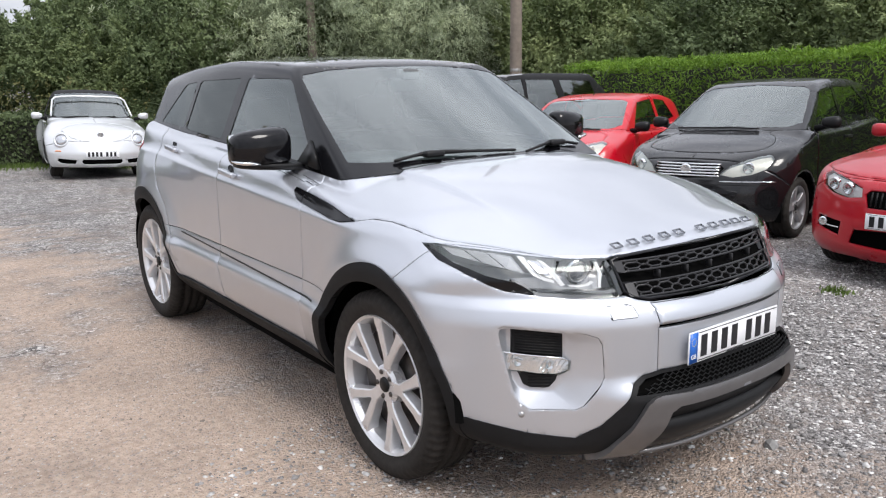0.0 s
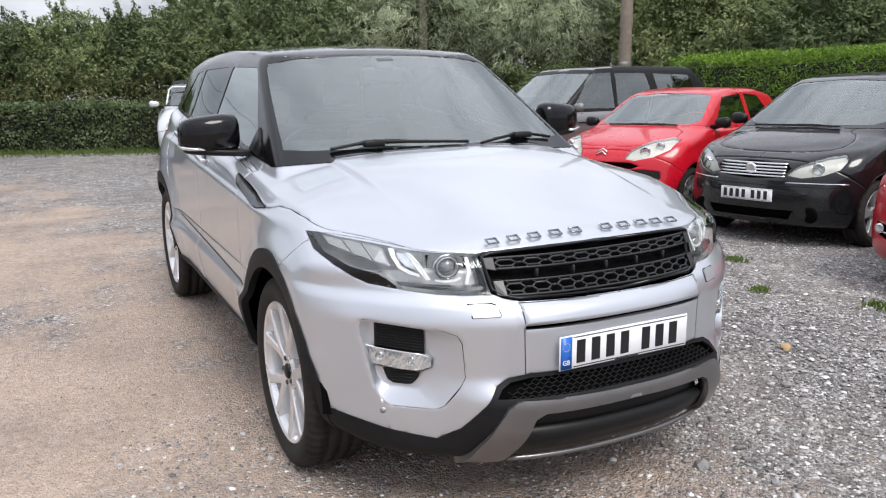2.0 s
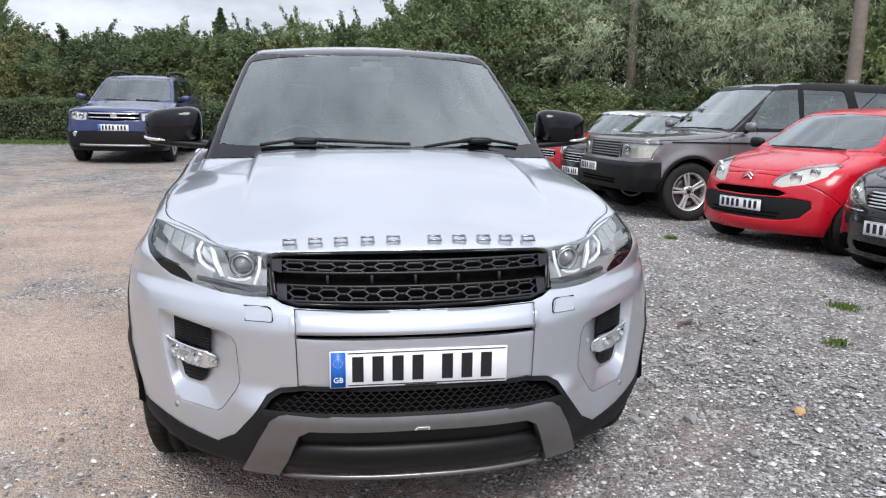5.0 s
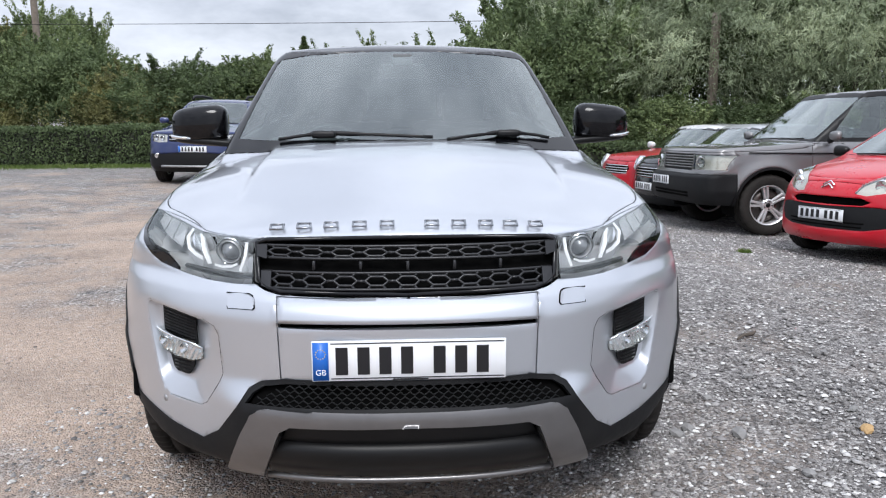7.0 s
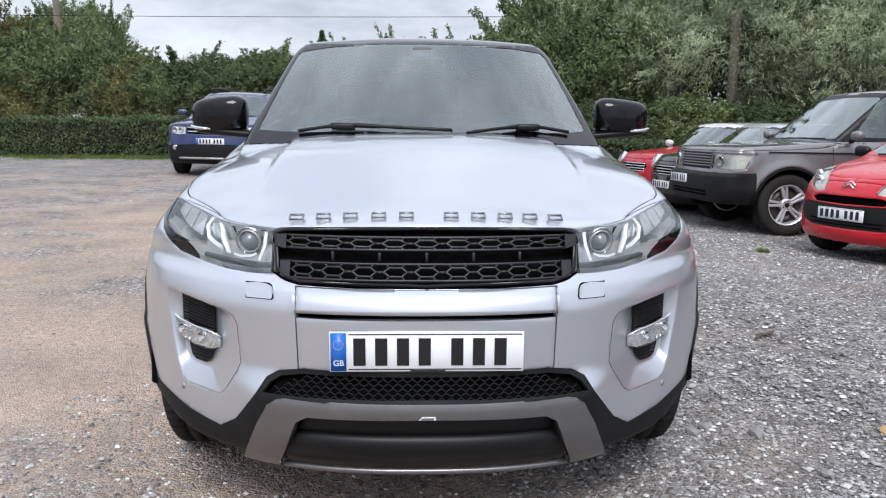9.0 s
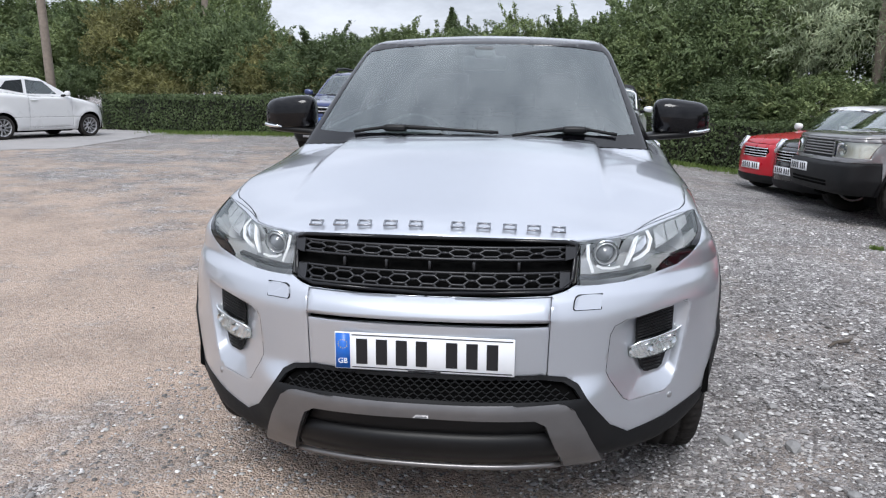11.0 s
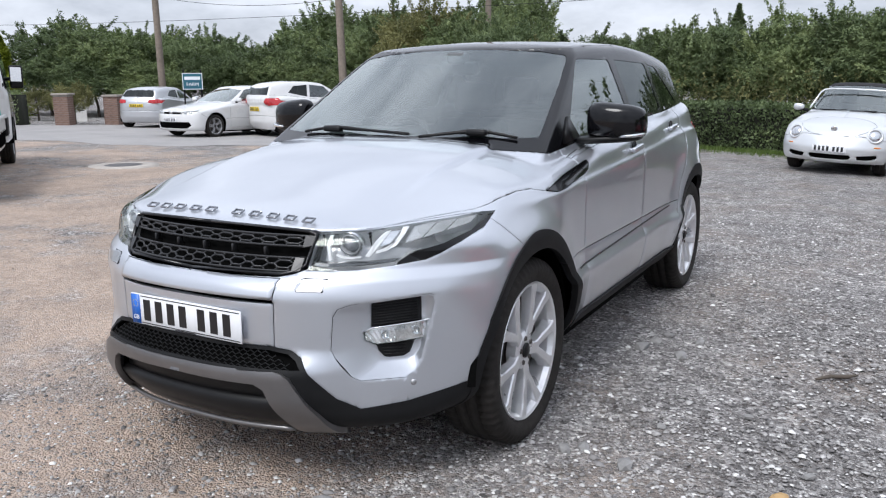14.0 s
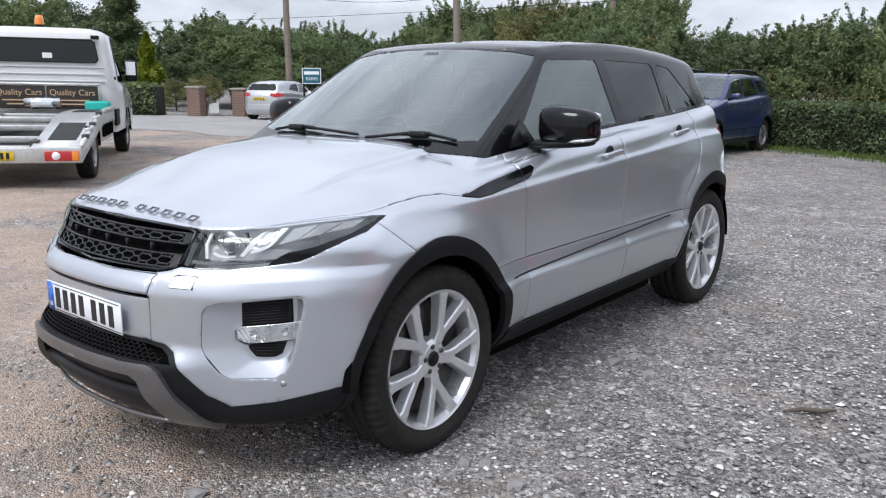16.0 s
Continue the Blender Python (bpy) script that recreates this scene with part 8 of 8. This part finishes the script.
def farm_sign(x, y, turn):
    z = ground_z(x, y)
    ob = thing("sign", pose(x, y, z + .40, 0, 0, turn) @ Matrix.Scale(.74, 4), "teal farm sign with white border on two posts", "sign")
    TEALP = plain("teal_sign_paint", (0.02, 0.12, 0.17), 0.45, vary=0.1)
    bm = bmesh.new()
    add_box(bm, (-.42, -.02, 1.15), (.42, .02, 1.85), .005)
    bd = part("board", bm, TEALP, ob)
    for lo, hi in (((-.42, 1.15), (-.39, 1.85)), ((.39, 1.15), (.42, 1.85)), ((-.39, 1.82), (.39, 1.85)), ((-.39, 1.15), (.39, 1.18))):
        bm = bmesh.new()
        add_box(bm, (lo[0], -.024, lo[1]), (hi[0], -.018, hi[1]))
        part("border", bm, PLATE_WHITE, bd, smooth=False)
    for s in (-1, 1):
        bm = bmesh.new()
        add_box(bm, (s * .36 - .035, .02, -.7), (s * .36 + .035, .08, 2.0), .01)
        part("post", bm, SATIN, ob)
    bm = bmesh.new()
    add_box(bm, (-.33, -.028, 1.56), (.33, -.02, 1.70))
    part("name_bar", bm, PLATE_WHITE, bd, smooth=False)
    td = bpy.data.curves.new("lettering", "FONT")
    td.body, td.size, td.extrude, td.align_x = "FARM", .21, .002, "CENTER"
    td.materials.append(PLATE_WHITE)
    tx = new("lettering", td)
    tx.parent = bd
    tx.matrix_local = pose(0, -.024, 1.30, 90, 0, 0)


farm_sign(-17.9, 16.2, 47)

BRICKS = plain("weathered_red_brick", (0.19, 0.125, 0.10), 0.9, vary=0.45, bump=0.4, scale=8)
MORTAR = plain("grey_mortar", (0.30, 0.27, 0.24), 0.95, vary=0.2)
STONE_WHITE = plain("whitewashed_stone", (0.68, 0.67, 0.64), 0.85, vary=0.15)
brick_mesh = None


def brick_pillar(x, y, turn, height):
    """A brick gate pillar: mortar core, courses of separate bricks, a stone cap."""
    global brick_mesh
    z = ground_z(x, y)
    ob = thing("brick_pillar", pose(x, y, z, 0, 0, turn), "weathered red brick gate pillar", "pillar", "gate pillars")
    w = .50
    bm = bmesh.new()
    add_box(bm, (-w / 2 + .012, -w / 2 + .012, -.1), (w / 2 - .012, w / 2 - .012, height))
    part("core", bm, MORTAR, ob, smooth=False)
    if brick_mesh is None:
        bm = bmesh.new()
        add_box(bm, (-.1075, -.05, -.0325), (.1075, .05, .0325), .005, 1)
        brick_mesh = bpy.data.meshes.new("brick")
        bm.to_mesh(brick_mesh)
        bm.free()
        brick_mesh.materials.append(BRICKS)
    for c in range(int(height / .075)):
        for f in range(4):
            for k in range(2):
                b = new("brick", brick_mesh)
                b.parent = ob
                o = (-.117 + .234 * k) + (.06 if c % 2 else -.06) * (1 if k == 0 else .6)
                b.matrix_local = pose(0, 0, .04 + .075 * c, 0, 0, 90 * f) @ pose(max(-.14, min(.14, o)), -w / 2 + .05, 0)
    bm = bmesh.new()
    add_box(bm, (-w / 2 - .04, -w / 2 - .04, height), (w / 2 + .04, w / 2 + .04, height + .07), .015)
    part("cap", bm, MORTAR, ob)


brick_pillar(-23.1, 15.2, 30, 1.02)
brick_pillar(-22.2, 16.5, 30, .98)
z = ground_z(-25.6, 17.7)
mst = thing("marker_stone", pose(-25.6, 17.7, z, 0, 0, 55), "small white painted marker stone by the lane", "stone")
bm = bmesh.new()
add_prism(bm, [(-.19, -.1), (.19, -.1), (.19, .55), (.13, .68), (-.13, .68), (-.19, .55)], lambda u, v, d: (u, d - .1, v), .2)
st = part("block", tidy(bm), STONE_WHITE, mst, smooth=False)
for k in range(2):
    bm = bmesh.new()
    add_box(bm, (-.11, -.106, .50 - .09 * k), (.11, -.098, .54 - .09 * k))
    part("text_bar", bm, PLATE_INK, st, smooth=False)

# garden hedge with railings across the lane
hedge("hedge", [(-24.2, 14.4), (-26.5, 13.2), (-30.0, 11.3), (-36, 8.0)], 1.15, .8, LEAF_MID, 9000, .06, 21, "rough garden hedge behind iron railings")
fence = thing("railing", pose(-24.4, 13.8, ground_z(-24.4, 13.8), 0, 0, 208), "black iron railing in front of a garden hedge", "fence")
IRON = plain("black_iron", (0.012, 0.012, 0.012), 0.5)
for zz in (.15, .95):
    bm = bmesh.new()
    add_tube(bm, [(0, 0, zz), (6.0, 0, zz)], .018, 6)
    part("rail", tidy(bm), IRON, fence)
bm = bmesh.new()
add_tube(bm, [(0, 0, -.1), (0, 0, 1.02)], .009, 5)
bar = part("bar", tidy(bm), IRON, fence)
for k in range(1, 50):
    o = new("bar", bar.data)
    o.parent = fence
    o.location = (k * .12, 0, 0)


def conifer(x, y, width, height, mat, seed, label, n=9000):
    """A conical evergreen: a straight trunk and sprays in drooping tiers."""
    rng = np.random.default_rng(seed)
    ob = thing("conifer", pose(x, y, ground_z(x, y)), label, "tree", "garden conifers")
    t = rng.random(n) ** .7
    a = rng.uniform(0, 2 * math.pi, n)
    tier = .72 + .30 * np.sin(t * 5.2 * height + np.sin(a * 3 + seed) * 1.2)
    r = (1 - t) ** .9 * width / 2 * tier * rng.uniform(.55, 1.05, n)
    p = np.stack([r * np.cos(a), r * np.sin(a), .1 + t * height * .97], 1)
    d = np.stack([np.cos(a), np.sin(a), np.full(n, -.1)], 1) + rng.normal(size=(n, 3)) * .45
    d /= np.linalg.norm(d, axis=1)[:, None]
    side = np.cross(d, rng.normal(size=(n, 3)) * .5 + np.array([0, 0, 1]))
    side /= np.linalg.norm(side, axis=1)[:, None]
    s = .11 * rng.uniform(.6, 1.3, n)[:, None]
    me = leaf_mesh("crown", np.stack([p - d * s, p + side * s * .35, p + d * s, p - side * s * .35], 1))
    me.materials.append(mat)
    c = new("crown", me)
    c.parent = ob
    bm = bmesh.new()
    add_tube(bm, [(0, 0, -.1), (0, 0, height * .5), (0, 0, height * .96)], [.12, .07, .015], 8)
    part("trunk", tidy(bm), BARK, ob)


conifer(-29.8, 17.4, 2.3, 3.3, LEAF_GOLD, 3, "golden green conical garden conifer")
conifer(-35.6, 19.6, 4.2, 8.0, LEAF_DARK, 4, "tall dark garden conifer", 22000)
conifer(-4.1, 33.0, 3.0, 4.6, LEAF_DARK, 6, "distant dark conifer above the shrubs", 2600)
LANE = (
    (-30.5, 23.0, 5.5, 4.2, "hazel"), (-36, 25, 7, 4.9, "shrub"), (-28.0, 27, 5.5, 4.2, "shrub"), (-41, 17, 7, 5.6, "hazel"), (-45, 22, 8, 6.0, "shrub"), (-42, 8, 6, 5, "hazel"),
    (-27.5, 17.2, 1.6, 1.3, "olive"), (-23.5, 15.9, 1.4, 1.5, "olive"), (-34, 14.0, 3.4, 2.4, "hazel"), (-32.8, 21.5, 4.4, 3.0, "shrub"), (-29.5, 21.5, 4.0, 2.6, "shrub"),
    (-27.0, 22.5, 4.0, 2.6, "hazel"), (-25.2, 24.5, 4.2, 3.0, "shrub"), (-23.4, 25.5, 4.2, 3.4, "shrub"), (-21.6, 25.4, 4.0, 3.2, "hazel"), (-36.5, 17.0, 4.0, 2.8, "shrub"), (-33.0, 27.5, 6.0, 4.5, "hazel"), (-24.5, 30.0, 5.5, 4.4, "hazel"))
for i, (x, y, w, h, kd) in enumerate(LANE):
    tree(kd, x, y, w, h, 40 + i, KIND_WORDS[kd], group="trees across the lane", turn=50 * i)

# ---------------------------------------------------------------- verge, weeds, stones and litter
def grass_strip(seed, n, place, size, label):
    rng = np.random.default_rng(seed)
    quads = np.zeros((n, 4, 3))
    for i in range(n):
        x, y = place(rng)
        z = ground_z(x, y) - .01
        a = rng.uniform(0, 2 * math.pi)
        h = size * rng.uniform(.5, 1.3)
        w = .006 + .004 * rng.random()
        lean = np.array([math.cos(a), math.sin(a), 0]) * h * rng.uniform(.1, .7)
        side = np.array([-math.sin(a), math.cos(a), 0]) * w
        b = np.array([x, y, z])
        top = b + lean + np.array([0, 0, h])
        mid = b + lean * .35 + np.array([0, 0, h * .6])
        quads[i] = (b - side, b + side, mid + side * .8 + (top - mid) * .5, top)
    me = leaf_mesh("grass", quads)
    me.materials.append(GRASS)
    tagged(new("grass", me), label, "grass", kind="stuff")


def verge(rng):
    x = rng.uniform(-11, 9.5)
    return x, hedge_y(x) - .45 + abs(rng.normal()) * .35 * (1 if rng.random() < .8 else -1.2)


grass_strip(3, 17000, verge, .085, "rough grass verge along the foot of the hedge")
TUFTS = [(3.27, 1.69, .08), (2.65, 0.89, .05), (3.31, 4.52, .05), (3.0, .25, .09), (-2.5, 16.2, .5)]


def weeds(rng):
    x, y, r = TUFTS[rng.integers(0, len(TUFTS))]
    return x + rng.normal() * r * .6, y + rng.normal() * r * .6


grass_strip(5, 700, weeds, .04, "small grass tufts growing through the gravel")


def tall_weeds():
    """Rank stems and seed heads behind the clipped hedge."""
    rng = np.random.default_rng(12)
    quads = []
    for i in range(520):
        x = rng.uniform(-12, 9)
        y = hedge_y(x) + 1.15 + rng.uniform(0, 1.0)
        z = ground_z(x, y)
        h = rng.uniform(1.1, 1.9)
        b = np.array([x, y, z])
        lean = np.array([rng.normal() * .12, rng.normal() * .12, 0])
        for k in range(26):
            t = rng.uniform(.35, 1)
            p = b + lean * t + np.array([0, 0, h * t]) + rng.normal(size=3) * .035
            a = rng.normal(size=3) + np.array([0, 0, .6])
            a /= np.linalg.norm(a)
            s = np.cross(a, rng.normal(size=3))
            s /= np.linalg.norm(s)
            q = .045 * rng.uniform(.5, 1.2)
            quads.append((p - a * q, p + s * q * .35, p + a * q, p - s * q * .35))
    me = leaf_mesh("tall_weeds", np.array(quads))
    me.materials.append(LEAF_OLIVE)
    tagged(new("tall_weeds", me), "rank olive weeds standing behind the clipped hedge", "weeds", kind="stuff")


tall_weeds()


def pebble_material(name, stops):
    k = Nodes(name)
    each = k.n.new("ShaderNodeNewGeometry").outputs["Random Per Island"]
    k.set(Base_Color=k.mix(.15, k.ramp(each, *stops), k.ramp(k.noise(60.0, 4), (.3, (.08, .075, .07)), (.7, (.5, .49, .47)))), Roughness=.85, Specular_IOR_Level=.3)
    return k.m


CHIPS = pebble_material("loose_grey_chippings", ((0.0, (.09, .085, .084)), (.45, (.26, .247, .244)), (.75, (.44, .425, .418)), (.92, (.70, .685, .67)), (1.0, (.90, .885, .865))))
CHIPS_BROWN = pebble_material("loose_brown_grit", ((0.0, (.15, .12, .10)), (.5, (.30, .25, .21)), (.85, (.42, .36, .31)), (1.0, (.62, .58, .53))))


def pebbles(seed, n, place, sizes, mat, name, label):
    """Small angular stones strewn on the ground, in one mesh."""
    rng = np.random.default_rng(seed)
    base = np.array([(1, 0, 0), (-1, 0, 0), (0, 1, 0), (0, -1, 0), (0, 0, 1), (0, 0, -1), (.62, .62, .5), (-.62, .6, .48), (.6, -.62, .5), (-.6, -.62, .5)], float)
    tris = np.array([(4, 6, 7), (4, 9, 8), (4, 8, 6), (4, 7, 9), (6, 0, 2), (6, 2, 7), (7, 2, 1), (7, 1, 9), (9, 1, 3), (9, 3, 8), (8, 3, 0), (8, 0, 6)])
    V = np.zeros((n, 10, 3))
    for i in range(n):
        x, y = place(rng)
        s = rng.uniform(*sizes) * (1 if rng.random() < .92 else 1.7)
        a = rng.uniform(0, 2 * math.pi)
        c, d = math.cos(a), math.sin(a)
        q = base * (1 + rng.normal(size=(10, 1)) * .14) * np.array([s, s * rng.uniform(.55, .95), s * rng.uniform(.35, .65)])
        V[i, :, 0] = x + q[:, 0] * c - q[:, 1] * d
        V[i, :, 1] = y + q[:, 0] * d + q[:, 1] * c
        V[i, :, 2] = ground_z(x, y) + q[:, 2] + s * .12
    me = bpy.data.meshes.new(name)
    m = len(tris)
    idx = (tris[None] + (np.arange(n) * 10)[:, None, None]).reshape(-1).astype(np.int32)
    me.vertices.add(n * 10)
    me.vertices.foreach_set("co", V.reshape(-1).astype(np.float32))
    me.loops.add(len(idx))
    me.loops.foreach_set("vertex_index", idx)
    me.polygons.add(n * m)
    me.polygons.foreach_set("loop_start", np.arange(0, n * m * 3, 3, dtype=np.int32))
    me.update(calc_edges=True)
    me.materials.append(mat)
    return tagged(new(name, me), label, "gravel", kind="stuff")


def right_side(rng):
    while True:
        x, y = rng.uniform(.2, 6.2), -2.2 + 9.5 * rng.random() ** 1.5
        if rng.random() < min(1, .25 + (x - .2) * .5):
            return x, y


def left_side(rng):
    return rng.uniform(-5.5, .6), -2.0 + 8.5 * rng.random() ** 1.4


def near_front(rng):
    return rng.uniform(-1.5, 3.4), rng.uniform(-1.9, .6)


pebbles(1, 40000, right_side, (.004, .0140), CHIPS, "gravel", "loose grey stone chippings")
pebbles(4, 12000, near_front, (.003, .0105), CHIPS, "gravel", "fine grey chippings before the car")
pebbles(2, 9000, left_side, (.003, .0085), CHIPS_BROWN, "grit", "fine brown grit on packed earth")

# a drain cover in a pale concrete collar
CONCRETE = plain("pale_worn_concrete", (0.38, 0.345, 0.31), 0.9, vary=0.25, bump=0.3, scale=9)
mh = thing("manhole_cover", pose(-9.2, 6.3, ground_z(-9.2, 6.3), 0, 0, 30), "round iron drain cover in a pale concrete collar", "drain cover")
bm = bmesh.new()
add_lathe(bm, [(.30, .016), (.42, .018), (.56, .012), (.60, -.05)], 40, "z")
part("collar", tidy(bm), CONCRETE, mh)
bm = bmesh.new()
add_lathe(bm, [(.0005, .018), (.26, .018), (.285, .013), (.30, .013)], 40, "z")
part("lid", tidy(bm), STEEL, mh)

# larger stones that can be told apart
ROCK = plain("grey_limestone", (0.25, 0.245, 0.24), 0.85, vary=0.3, bump=0.4, scale=20)
OCHRE = plain("ochre_stone", (0.46, 0.30, 0.14), 0.8, vary=0.25, bump=0.3)
rs = random.Random(8)
for x, y, s, mat, what in ((1.03, 1.42, 0.040, ROCK, "grey"), (0.99, 1.30, 0.045, ROCK, "grey"), (1.20, 1.25, 0.045, ROCK, "grey"), (1.24, 1.52, 0.035, ROCK, "grey"), (1.06, 1.55, 0.035, ROCK, "grey"), (1.63, 0.63, 0.028, ROCK, "grey"), (1.06, -0.02, 0.035, ROCK, "grey"), (1.30, -0.04, 0.042, ROCK, "grey"), (1.12, 0.03, 0.036, ROCK, "grey"), (1.40, -0.39, 0.030, ROCK, "grey"), (0.48, -0.78, 0.040, ROCK, "grey"), (1.33, 0.37, 0.025, ROCK, "grey"), (1.90, 0.20, 0.026, ROCK, "grey"), (2.20, 1.00, 0.028, ROCK, "grey"), (-1.70, -1.30, 0.026, ROCK, "grey"), (0.62, -1.00, 0.022, ROCK, "grey"), (1.83, -.02, .034, OCHRE, "ochre")):
    bm = bmesh.new()
    bmesh.ops.create_icosphere(bm, subdivisions=2 if mat is OCHRE else 1, radius=1.0)
    sd = rs.random() * 50
    for v in bm.verts:
        n = noise.noise(v.co * 1.1 + Vector((sd, 0, 0)))
        v.co *= 1 + .45 * n
        v.co = Vector((v.co.x * s, v.co.y * s * .75, v.co.z * s * .5))
    ob = part("stone", bm, mat, smooth=False)
    ob.matrix_world = pose(x, y, ground_z(x, y) + s * .28, 0, 0, rs.uniform(0, 360))
    tagged(ob, f"loose angular {what} stone lying on the gravel", "stone", "loose stones")
bm = bmesh.new()
add_tube(bm, [(-.11, 0, .012), (-.03, .012, .016), (.05, -.006, .014), (.12, .01, .010)], [.006, .010, .011, .005], 7)
ob = part("stick", tidy(bm), BARK)
ob.matrix_world = pose(1.92, 1.30, ground_z(1.92, 1.30), 0, 0, 40)
tagged(ob, "short dark stick lying on the gravel", "stick")
